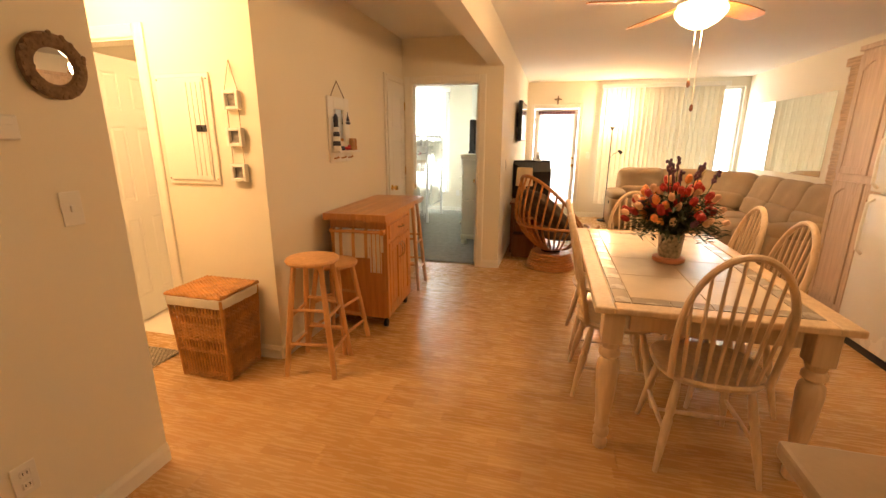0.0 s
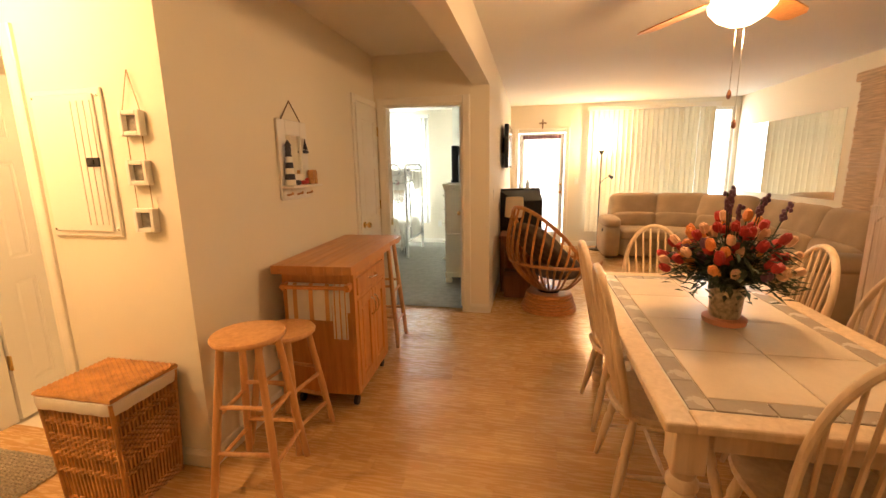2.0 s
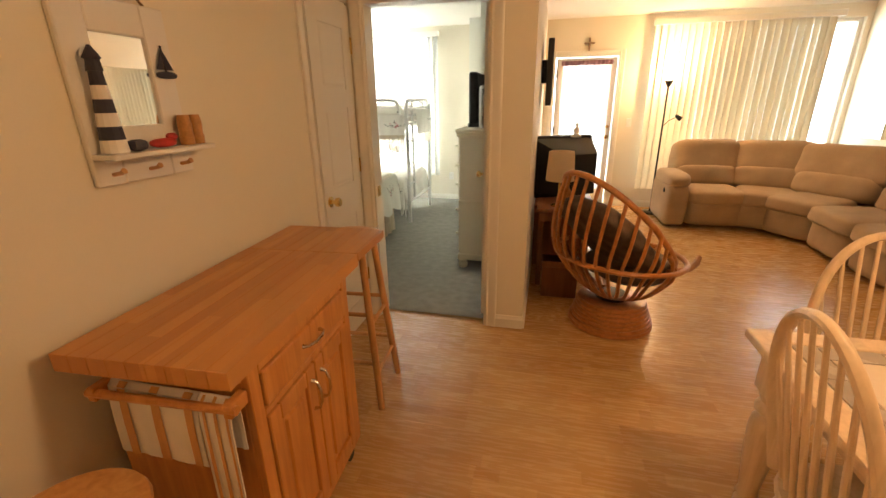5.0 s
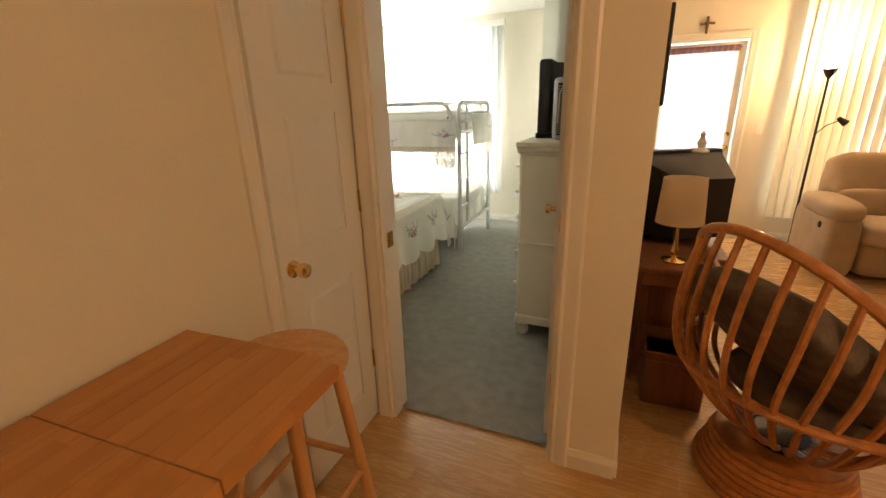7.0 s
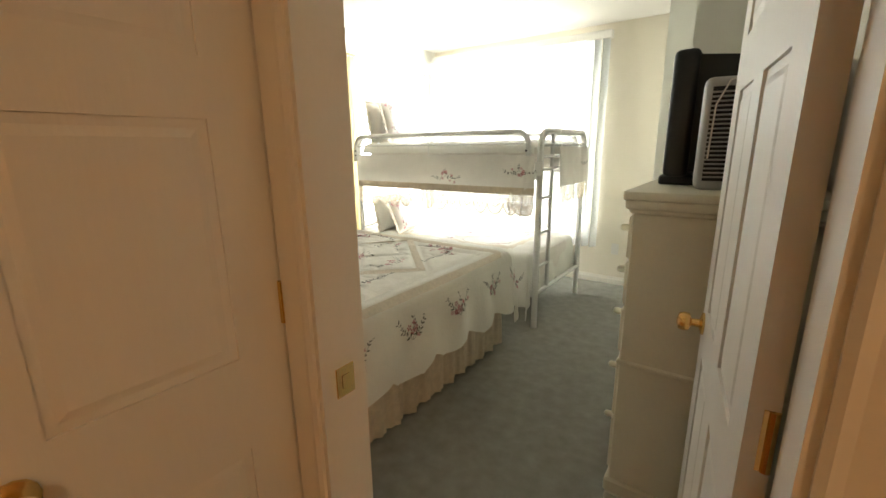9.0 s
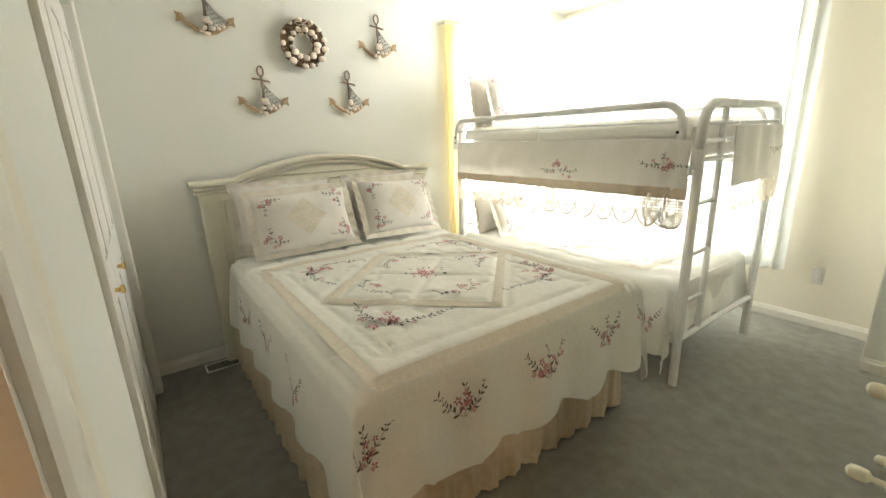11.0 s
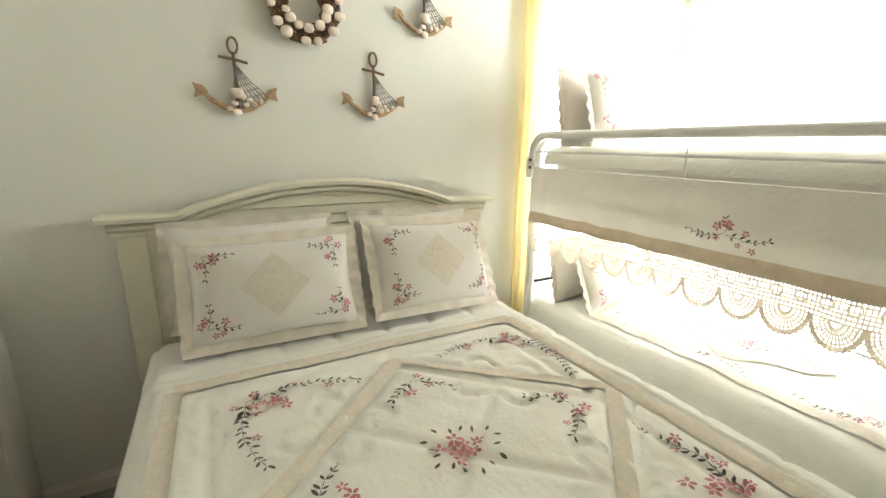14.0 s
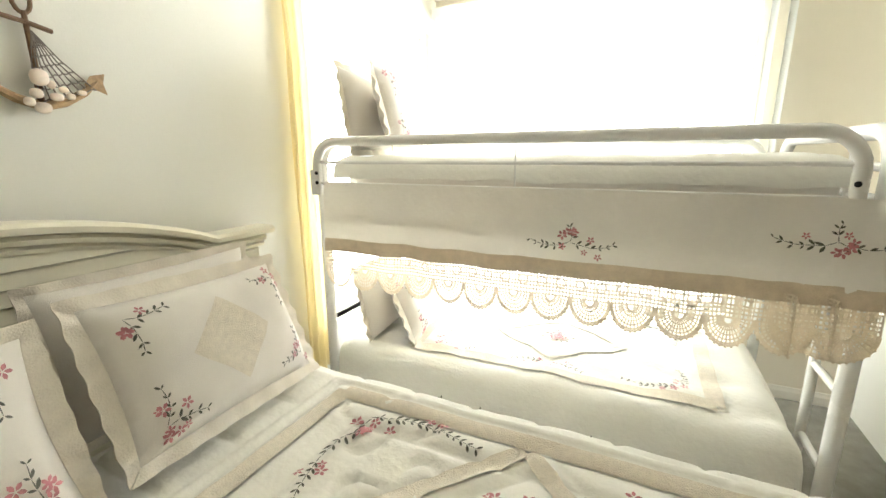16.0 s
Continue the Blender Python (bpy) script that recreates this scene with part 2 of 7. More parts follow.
M["counter"] = mat("pale_laminate_counter", (0.42, 0.31, 0.20), 0.35, var=0.05, scale=20)
M["terracotta"] = mat("salmon_dish", (0.55, 0.23, 0.13), 0.5, var=0.1)
M["vase"] = mat("mosaic_vase", (0.28, 0.22, 0.14), 0.3, var=0.8, scale=55)
M["stem"] = mat("dark_foliage", (0.035, 0.05, 0.022), 0.7, var=0.4, scale=20)
M["petal_red"] = mat("red_petal", (0.42, 0.03, 0.025), 0.6, var=0.3, scale=20)
M["petal_orange"] = mat("orange_petal", (0.72, 0.25, 0.06), 0.6, var=0.3, scale=20)
M["petal_peach"] = mat("peach_petal", (0.75, 0.45, 0.26), 0.6, var=0.2, scale=20)
M["petal_plum"] = mat("plum_spray", (0.14, 0.06, 0.09), 0.7, var=0.3, scale=20)
M["stripe"] = mat("tan_stripe", (0.62, 0.34, 0.14), 0.9, var=0.1, bscale=400)
M["navy"] = mat("navy_paint", (0.03, 0.03, 0.05), 0.6, var=0.2)
M["photo"] = mat("grey_photo", (0.22, 0.20, 0.17), 0.3, var=0.6, scale=30)


# ---- mesh tools ----
def make(name, bm, m, parent=None, smooth=False, at=None):
    me = bpy.data.meshes.new(name)
    bmesh.ops.recalc_face_normals(bm, faces=bm.faces)
    bm.to_mesh(me)
    bm.free()
    me.materials.append(m)
    if smooth:
        me.shade_smooth()
        me.set_sharp_from_angle(angle=radians(smooth if smooth > 1 else 40))
    ob = new(name, me)
    if parent is not None:
        ob.parent = parent
    if at is not None:
        ob.matrix_basis = at
    return ob


def share(name, me, parent, at):
    ob = new(name, me)
    ob.parent = parent
    ob.matrix_basis = at
    return ob


def base(name, label, category, at=None, group="", kind=""):
    ob = new(name)
    ob.empty_display_size = 0.1
    if at is not None:
        ob.matrix_basis = at
    return tagged(ob, label, category, group, kind)


def box(bm, x0, x1, y0, y1, z0, z1, bevel=0.0, seg=1):
    r = bmesh.ops.create_cube(bm, size=1)
    vs = r["verts"]
    for v in vs:
        v.co = Vector(((x0 + x1) / 2 + v.co.x * (x1 - x0), (y0 + y1) / 2 + v.co.y * (y1 - y0), (z0 + z1) / 2 + v.co.z * (z1 - z0)))
    if bevel:
        es = list({e for v in vs for e in v.link_edges})
        bmesh.ops.bevel(bm, geom=es, offset=bevel, segments=seg, affect="EDGES", profile=0.5)


def ring(bm, centre, side, up, r, n, ry=None):
    ry = r if ry is None else ry
    return [bm.verts.new(centre + side * (r * math.cos(2 * math.pi * k / n)) + up * (ry * math.sin(2 * math.pi * k / n))) for k in range(n)]


def skin(bm, a, b):
    n = len(a)
    for k in range(n):
        bm.faces.new((a[k], a[(k + 1) % n], b[(k + 1) % n], b[k]))


def tube(bm, pts, r, n=8, closed=False, flat=1.0):
    """A round bar along points; r may be a number or one per point."""
    pts = [Vector(p) for p in pts]
    m = len(pts)
    rs = r if isinstance(r, (list, tuple)) else [r] * m
    rings, side = [], None
    for i, p in enumerate(pts):
        a = pts[(i - 1) % m] if (closed or i) else p
        b = pts[(i + 1) % m] if (closed or i < m - 1) else p
        d = (b - a).normalized()
        if side is None:
            side = d.cross(Vector((0, 0, 1)))
            if side.length < 0.05:
                side = d.cross(Vector((1, 0, 0)))
        side = (side - d * side.dot(d)).normalized()
        rings.append(ring(bm, p, side, d.cross(side), rs[i], n, rs[i] * flat))
    for i in range(m - 1):
        skin(bm, rings[i], rings[i + 1])
    if closed:
        skin(bm, rings[-1], rings[0])
    else:
        bm.faces.new(list(reversed(rings[0])))
        bm.faces.new(rings[-1])


def lathe(bm, prof, n=20, c=(0, 0, 0)):
    c = Vector(c)
    rings = [ring(bm, c + Vector((0, 0, z)), Vector((1, 0, 0)), Vector((0, 1, 0)), max(r, 0.0005), n) for r, z in prof]
    for a, b in zip(rings, rings[1:]):
        skin(bm, a, b)
    bm.faces.new(list(reversed(rings[0])))
    bm.faces.new(rings[-1])


def blob(bm, c, half, p=4.0, n=6, warp=0.0, turn=None):
    """A soft box: a cube drawn towards a rounded one, with an uneven skin."""
    c, half = Vector(c), Vector(half)
    seen = {}
    for ax in range(3):
        for sg in (-1, 1):
            grid = []
            for i in range(n + 1):
                row = []
                for j in range(n + 1):
                    q = [0, 0, 0]
                    q[ax], q[(ax + 1) % 3], q[(ax + 2) % 3] = sg, -1 + 2 * i / n, -1 + 2 * j / n
                    key = tuple(round(v, 4) for v in q)
                    if key not in seen:
                        k = sum(abs(v) ** p for v in q) ** (-1 / p)
                        w = Vector((q[0] * half.x, q[1] * half.y, q[2] * half.z)) * k
                        if warp:
                            w *= 1 + warp * noise.noise((w + c) * 7)
                        seen[key] = bm.verts.new(c + (turn @ w if turn else w))
                    row.append(seen[key])
                grid.append(row)
            for i in range(n):
                for j in range(n):
                    f = (grid[i][j], grid[i + 1][j], grid[i + 1][j + 1], grid[i][j + 1])
                    bm.faces.new(f if sg > 0 else tuple(reversed(f)))


def thicken(bm, t):
    """Give a sheet a second skin t behind it, closed round the rim."""
    bm.normal_update()
    faces, rim = list(bm.faces), [e for e in bm.edges if len(e.link_faces) == 1]
    back = {v: bm.verts.new(v.co - v.normal * t) for v in list(bm.verts)}
    for f in faces:
        bm.faces.new([back[v] for v in reversed(f.verts)])
    for e in rim:
        p, q = e.verts
        bm.faces.new((p, q, back[q], back[p]))


def structure(ob, label, cat):
    return tagged(ob, label, cat, kind="structure")


# ---- walls, floors, ceilings ----
def wall(name, axis, p0, p1, a0, a1, z0, z1, holes, m, label):
    """A wall p0..p1 thick, from a0 to a1 along x or y, with holes (a, b, low, high)."""
    bm = bmesh.new()

    def put(u0, u1, v0, v1):
        if u1 - u0 > 1e-4 and v1 - v0 > 1e-4:
            box(bm, *((u0, u1, p0, p1) if axis == "x" else (p0, p1, u0, u1)), v0, v1)

    at = a0
    for a, b, lo, hi in sorted(holes):
        put(at, a, z0, z1)
        put(a, b, z0, lo)
        put(a, b, hi, z1)
        at = b
    put(at, a1, z0, z1)
    bmesh.ops.remove_doubles(bm, verts=bm.verts, dist=1e-5)
    return structure(make(name, bm, m), label, "wall")


H = 2.51
W, BW = M["wall"], M["bed_wall"]
wall("wall_cart", "y", -1.79, -1.67, 2.20, 4.69, 0, H, [(4.178, 4.68, 0, 2.04)], W, "cream painted hallway wall with a closet opening")
wall("wall_hall_end", "x", 4.69, 4.81, -1.79, -0.543, 0, H, [(-1.566, -0.80, 0, 2.045)], W, "cream painted wall round the bedroom doorway")
wall("wall_closet", "x", 4.69, 4.81, -4.25, -1.79, 0, H, [(-3.90, -2.36, 0, 2.04)], BW, "pale bedroom wall with a bifold closet opening")
wall("wall_bedroom_side", "y", -0.66, -0.543, 4.81, 8.60, 0, H, [], W, "cream partition wall between bedroom and living room")
wall("wall_west", "y", -4.25, -4.13, 4.81, 8.60, 0, H, [(7.20, 8.54, 0.60, 2.30)], BW, "pale bedroom wall behind the headboard with a window")
wall("wall_north", "x", 8.60, 8.72, -4.25, 3.27, 0, H, [(-4.06, -2.20, 0.50, 2.40), (-0.40, 0.42, 0.02, 2.04), (0.86, 3.09, 0.42, 2.36)], W, "pale outer wall with two windows and a balcony door")
wall("wall_east", "y", 3.15, 3.27, -1.72, 8.60, 0, H, [], W, "cream living room side wall")
wall("wall_near", "y", -1.74, -1.62, -1.60, 1.25, 0, H, [], W, "cream wall with a round mirror and a switch")
wall("wall_panel", "x", 2.20, 2.32, -4.25, -1.79, 0, H, [(-3.13, -2.49, 0, 2.04)], W, "cream wall with a panel box and an open door")
wall("wall_corridor_south", "x", 1.13, 1.25, -3.72, -1.74, 0, H, [], W, "cream corridor wall")
wall("wall_corridor_west", "y", -3.72, -3.60, 1.25, 2.20, 0, H, [], W, "cream corridor end wall")
wall("wall_south", "x", -1.72, -1.60, -1.74, 3.15, 0, H, [], W, "cream kitchen wall")
wall("wall_far_room", "y", -4.25, -4.13, 2.32, 4.69, 0, H, [], W, "cream wall of a side room")
bm = bmesh.new()
box(bm, -1.53, -0.66, 8.12, 8.60, 0, H)
box(bm, -1.25, -0.66, 7.25, 8.12, 0, H)
structure(make("wall_boxing", bm, BW), "pale boxed-in bedroom corner", "wall")
bm = bmesh.new()
box(bm, -0.70, -0.543, -1.60, 4.69, 2.20, H)
structure(make("beam", bm, W), "cream painted dropped ceiling beam", "beam")
bm = bmesh.new()
box(bm, -4.25, 3.27, -1.72, 8.72, H, H + 0.1)
structure(make("ceiling", bm, M["ceiling"]), "off-white painted ceiling", "ceiling")
bm = bmesh.new()
box(bm, -4.25, 3.27, -1.72, 8.72, -0.16, -0.012)
structure(make("subfloor", bm, M["grout"]), "plain floor base under the boards", "floor")


def carpet():
    bm = bmesh.new()
    n, mm = 90, 95
    g = [[bm.verts.new((-4.13 + 3.47 * i / n, 4.755 + 3.845 * j / mm, 0.012 + 0.003 * noise.noise(Vector((i * 0.7, j * 0.7, 0))))) for j in range(mm + 1)] for i in range(n + 1)]
    for i in range(n):
        for j in range(mm):
            bm.faces.new((g[i][j], g[i + 1][j], g[i + 1][j + 1], g[i][j + 1]))
    structure(make("carpet_floor", bm, M["carpet"], smooth=True), "grey-green cut pile bedroom carpet", "carpet")


carpet()


# ---- trim ----
def profile_bar(bm, a, b, out, w, d, up=Vector((0, 0, 1))):
    """A moulded bar from a to b, w wide along up, proud by d along out."""
    a, b, out = Vector(a), Vector(b), Vector(out).normalized()
    prof = [(0, 0), (0, 0.55), (0.12, 0.85), (0.28, 0.7), (0.7, 0.95), (0.88, 1.0), (1.0, 0.8), (1.0, 0)]
    ra = [bm.verts.new(a + up * (u * w) + out * (v * d)) for u, v in prof]
    rb = [bm.verts.new(b + up * (u * w) + out * (v * d)) for u, v in prof]
    skin(bm, ra, rb)
    bm.faces.new(list(reversed(ra)))
    bm.faces.new(rb)


def baseboard(name, a, b, out, h=0.09):
    bm = bmesh.new()
    a, b, out = Vector(a), Vector(b), Vector(out)
    prof = [(0, 0), (0, 0.014), (0.7, 0.014), (0.85, 0.009), (1, 0.006), (1, 0)]
    ra = [bm.verts.new(a + Vector((0, 0, u * h)) + out * v) for u, v in prof]
    rb = [bm.verts.new(b + Vector((0, 0, u * h)) + out * v) for u, v in prof]
    skin(bm, ra, rb)
    bm.faces.new(list(reversed(ra)))
    bm.faces.new(rb)
    structure(make(name, bm, M["trim"]), "white painted baseboard", "baseboard")


for a, b, out in [((-1.62, -1.6, 0), (-1.62, 1.25, 0), (1, 0, 0)), ((-1.67, 2.20, 0), (-1.67, 4.13, 0), (1, 0, 0)), ((-2.42, 2.20, 0), (-1.67, 2.20, 0), (0, -1, 0)),
                  ((-0.543, 4.69, 0), (-0.543, 8.6, 0), (1, 0, 0)), ((-0.73, 4.69, 0), (-0.543, 4.69, 0), (0, -1, 0)), ((0.5, 8.6, 0), (3.15, 8.6, 0), (0, -1, 0)),
                  ((3.15, 4.6, 0), (3.15, 8.6, 0), (-1, 0, 0)), ((-4.13, 8.6, 0), (-1.53, 8.6, 0), (0, -1, 0)), ((-4.13, 4.81, 0), (-4.13, 8.6, 0), (1, 0, 0)),
                  ((-1.53, 8.12, 0), (-1.25, 8.12, 0), (0, -1, 0)), ((-2.28, 4.81, 0), (-1.65, 4.81, 0), (0, 1, 0))]:
    baseboard("baseboard", a, b, out)


def casing(name, axis, pos, out, a, b, top, w=0.075, label="white moulded door casing"):
    bm = bmesh.new()
    o = Vector((0, out, 0)) if axis == "x" else Vector((out, 0, 0))

    def P(u, z):
        return Vector((u, pos, z)) if axis == "x" else Vector((pos, u, z))
    U = P(1, 0) - P(0, 0)
    profile_bar(bm, P(a, 0), P(a, top + w), o, w, 0.018, -U)
    profile_bar(bm, P(b, 0), P(b, top + w), o, w, 0.018, U)
    profile_bar(bm, P(a, top), P(b, top), o, w, 0.018)
    return structure(make(name, bm, M["trim"]), label, "trim")


casing("casing_bedroom", "x", 4.69, -1, -1.566, -0.80, 2.045)
casing("casing_bedroom_inside", "x", 4.81, 1, -1.566, -0.80, 2.045)
casing("casing_hall_closet", "y", -1.67, 1, 4.178, 4.68, 2.04, w=0.055)
casing("casing_side_door", "x", 2.20, -1, -3.13, -2.49, 2.04)
casing("casing_bedroom_closet", "x", 4.81, 1, -3.90, -2.36, 2.04)
casing("casing_balcony", "x", 8.60, -1, -0.40, 0.42, 2.04)


def jamb(name, axis, p0, p1, a, b, top):
    bm = bmesh.new()
    for u0, u1, z0, z1 in ((a, a + 0.012, 0, top), (b - 0.012, b, 0, top), (a + 0.012, b - 0.012, top - 0.012, top)):
        box(bm, *((u0, u1, p0, p1) if axis == "x" else (p0, p1, u0, u1)), z0, z1)
    structure(make(name, bm, M["trim"]), "white painted door jamb", "trim")


jamb("jamb_bedroom", "x", 4.688, 4.812, -1.566, -0.80, 2.045)
jamb("jamb_side", "x", 2.198, 2.322, -3.13, -2.49, 2.04)
jamb("jamb_hall_closet", "y", -1.792, -1.668, 4.178, 4.68, 2.04)
bm = bmesh.new()
box(bm, -1.554, -1.55, 4.725, 4.775, 0.88, 0.95, 0.001)
box(bm, -1.5495, -1.5485, 4.74, 4.76, 0.90, 0.93)
structure(make("strike_plate", bm, M["brass"]), "worn brass strike plate in the jamb", "strike plate")


def panel_leaf(bm, w, h, t, rows, cols=2, stile=0.11):
    """A moulded panel door leaf: x 0..w, y 0..t, z 0..h, with raised panels on both faces."""
    box(bm, 0, w, 0.006, t - 0.006, 0, h)
    cw = (w - stile * (cols + 1)) / cols
    xs = [(stile + i * (cw + stile), stile + i * (cw + stile) + cw) for i in range(cols)]
    cuts = []
    for y0, y1, yin in ((0, 0.006, 0.0015), (t - 0.006, t, t - 0.0015)):
        for i in range(cols + 1):
            a = 0 if i == 0 else xs[i - 1][1]
            b = w if i == cols else xs[i][0]
            box(bm, a, b, y0, y1, 0, h)
        zs = [0] + [v for r in rows for v in r] + [h]
        for x0, x1 in xs:
            for k in range(0, len(zs), 2):
                box(bm, x0, x1, y0, y1, zs[k], zs[k + 1])
            for z0, z1 in rows:
                g = min(0.03, cw * 0.2)
                ya, yb = (yin, 0.007) if y0 == 0 else (t - 0.007, yin)
                vs0 = [(x0 + g * 0.4, z0 + g * 0.4), (x1 - g * 0.4, z0 + g * 0.4), (x1 - g * 0.4, z1 - g * 0.4), (x0 + g * 0.4, z1 - g * 0.4)]
                vs1 = [(x0 + g, z0 + g), (x1 - g, z0 + g), (x1 - g, z1 - g), (x0 + g, z1 - g)]
                deep, high = (yb, ya) if y0 == 0 else (ya, yb)
                ra = [bm.verts.new((x, deep, z)) for x, z in vs0]
                rb = [bm.verts.new((x, high, z)) for x, z in vs1]
                skin(bm, ra, rb)
                bm.faces.new(rb)


def knob_mesh(bm, c, out, r=0.027):
    """A round door knob on a rose, standing out along out."""
    o = Vector(out).normalized()
    s = o.cross(Vector((0, 0, 1))).normalized()
    u = o.cross(s)
    prof = [(r * 1.15, 0), (r * 1.15, 0.006), (r * 0.45, 0.012), (r * 0.4, 0.03), (r * 0.9, 0.036), (r, 0.05), (r * 0.85, 0.062), (r * 0.3, 0.067)]
    rings = [ring(bm, Vector(c) + o * d, s, u, q, 14) for q, d in prof]
    for a, b in zip(rings, rings[1:]):
        skin(bm, a, b)
    bm.faces.new(rings[-1])


def door(name, label, at, w, h, rows, cols, knobs, hinges_x, metal="brass", t=0.035, stile=0.11):
    d = base(name, label, "door", at, kind="structure")
    bm = bmesh.new()
    panel_leaf(bm, w, h, t, rows, cols, stile)
    make("leaf", bm, M["door"], d)
    for x, z in knobs:
        bm = bmesh.new()
        knob_mesh(bm, (x, -0.001, z), (0, -1, 0))
        knob_mesh(bm, (x, t + 0.001, z), (0, 1, 0))
        make("knob", bm, M[metal], d, smooth=True)
    for z in hinges_x[1]:
        bm = bmesh.new()
        tube(bm, [(hinges_x[0], hinges_x[2], z - 0.045), (hinges_x[0], hinges_x[2], z + 0.045)], 0.007, 8)
        box(bm, hinges_x[0] - 0.002, hinges_x[0] + 0.002, min(hinges_x[2], t / 2), max(hinges_x[2], t / 2), z - 0.045, z + 0.045)
        make("hinge", bm, M["brass"], d)
    return d


SIX = [(0.20, 0.83), (0.96, 1.52), (1.64, 1.90)]
door("door_bedroom", "white six-panel bedroom door standing open", pose(-0.815, 4.83, 0.012, 0, 0, 97), 0.752, 2.015, SIX, 2, [(0.69, 0.91)], (0.0, (0.28, 1.02, 1.78), 0.006))
door("door_side", "white six-panel door standing open", pose(-3.105, 2.335, 0.012, 0, 0, 101), 0.61, 2.015, SIX, 2, [(0.55, 0.91)], (0.0, (0.36, 1.08, 1.78), 0.0))
door("door_hall_closet", "white narrow panel closet door, shut", pose(-1.680, 4.676, 0.012, 0, 0, -90), 0.486, 2.01, [(0.18, 0.80), (1.0, 1.45), (1.55, 1.88)], 1, [(0.433, 0.935)], (0.0, (0.32, 1.09, 1.80), 0.036), stile=0.10, t=0.03)


def bifold():
    for k in range(4):
        x0 = -3.897 + 0.3835 * k
        d = base("closet_door", "white panelled bifold closet door leaf", "closet door", pose(x0 + 0.002, 4.757, 0.015), group="bifold closet doors", kind="structure")
        bm = bmesh.new()
        panel_leaf(bm, 0.3765, 2.005, 0.028, [(0.15, 0.86), (1.02, 1.86)], 1, 0.07)
        make("leaf", bm, M["door"], d)
        if k in (1, 2):
            bm = bmesh.new()
            lathe(bm, [(0.008, 0), (0.008, 0.012), (0.016, 0.018), (0.017, 0.026), (0.008, 0.03)], 12)
            make("knob", bm, M["brass"], d, smooth=True, at=pose(0.167 if k == 1 else 0.158, 0.028, 0.905, -90))


bifold()
bm = bmesh.new()
box(bm, -4.12, -2.40, 4.05, 4.12, 0, H)
structure(make("closet_back", bm, BW), "plain closet back wall", "wall")


# ---- windows, blinds, curtains ----
def backdrop():
    bm = bmesh.new()
    for a, b in (((-9.0, 12.5), (9.0, 12.5)), ((-9.0, 1.0), (-9.0, 12.5))):
        vs = [bm.verts.new((*a, -2.9)), bm.verts.new((*b, -2.9)), bm.verts.new((*b, 9)), bm.verts.new((*a, 9))]
        bm.faces.new(vs)
    structure(make("backdrop", bm, M["outside"]), "hazy white daylight outdoors", "backdrop")


backdrop()
bm = bmesh.new()
box(bm, -60, 60, -60, 60, -3.2, -3.0)
structure(make("ground", bm, M["rug"]), "plain ground outside", "ground")


def window(name, axis, pos, out, a, b, lo, hi, mull):
    w = base(name, "white framed window full of bright daylight", "window", kind="structure")

    def bx(bm, u0, u1, d0, d1, z0, z1, bev=0.004):
        d0, d1 = sorted((pos + out * d0, pos + out * d1))
        box(bm, *((u0, u1, d0, d1) if axis == "x" else (d0, d1, u0, u1)), z0, z1, bev)
    bm = bmesh.new()
    f = 0.045
    for u0, u1, z0, z1 in ((a, a + f, lo, hi), (b - f, b, lo, hi), (a + f, b - f, lo, lo + f), (a + f, b - f, hi - f, hi)):
        bx(bm, u0, u1, 0.05, 0.10, z0, z1)
    for k in range(1, mull):
        u = a + (b - a) * k / mull
        bx(bm, u - 0.02, u + 0.02, 0.06, 0.09, lo + f, hi - f)
    make("frame", bm, M["white_plastic"], w)
    bm = bmesh.new()
    bx(bm, a - 0.03, b + 0.03, -0.03, 0.05, lo - 0.02, lo, 0.003)
    make("sill", bm, M["trim"], w)
    for k in range(mull):
        bm = bmesh.new()
        u0, u1 = a + (b - a) * k / mull + 0.03, a + (b - a) * (k + 1) / mull - 0.03
        bx(bm, u0, u1, 0.072, 0.077, lo + f, hi - f, 0)
        make("pane", bm, M["glass"], w).visible_shadow = False


window("window_bedroom", "x", 8.60, 1, -4.06, -2.20, 0.50, 2.40, 2)
window("window_bedroom_side", "y", -4.13, -1, 7.20, 8.54, 0.60, 2.30, 1)
window("window_living", "x", 8.60, 1, 0.86, 3.09, 0.42, 2.36, 3)


def vertical_blind(name, label, x0, x1, y, z0, z1, turn, step=0.078, m="blind"):
    b = base(name, label, "blind", kind="structure")
    bm = bmesh.new()
    box(bm, x0 - 0.02, x1 + 0.02, y - 0.035, y + 0.035, z1, z1 + 0.07, 0.006)
    make("headrail", bm, M["white_plastic"], b)
    bm = bmesh.new()
    for i in range(4):
        xa, xb = -0.0445 + 0.089 * i / 4, -0.0445 + 0.089 * (i + 1) / 4
        ya, yb = 0.010 * (1 - (2 * i / 4 - 1) ** 2), 0.010 * (1 - (2 * (i + 1) / 4 - 1) ** 2)
        vs = [bm.verts.new(p) for p in ((xa, ya, 0), (xb, yb, 0), (xb, yb, z1 - z0), (xa, ya, z1 - z0))]
        bm.faces.new(vs)
    bmesh.ops.remove_doubles(bm, verts=bm.verts, dist=1e-5)
    thicken(bm, 0.0012)
    me = bpy.data.meshes.new("vane")
    bm.to_mesh(me)
    bm.free()
    me.materials.append(M[m])
    me.shade_smooth()
    rnd = random.Random(len(name))
    x = x0 + 0.04
    while x < x1 - 0.03:
        share("vane", me, b, pose(x, y, z0, 0, 0, turn + rnd.uniform(-7, 7)))
        x += step
    return b


vertical_blind("blind_living", "cream vertical blind, half turned, lit from behind", 0.80, 2.80, 8.50, 0.28, 2.36, 16)
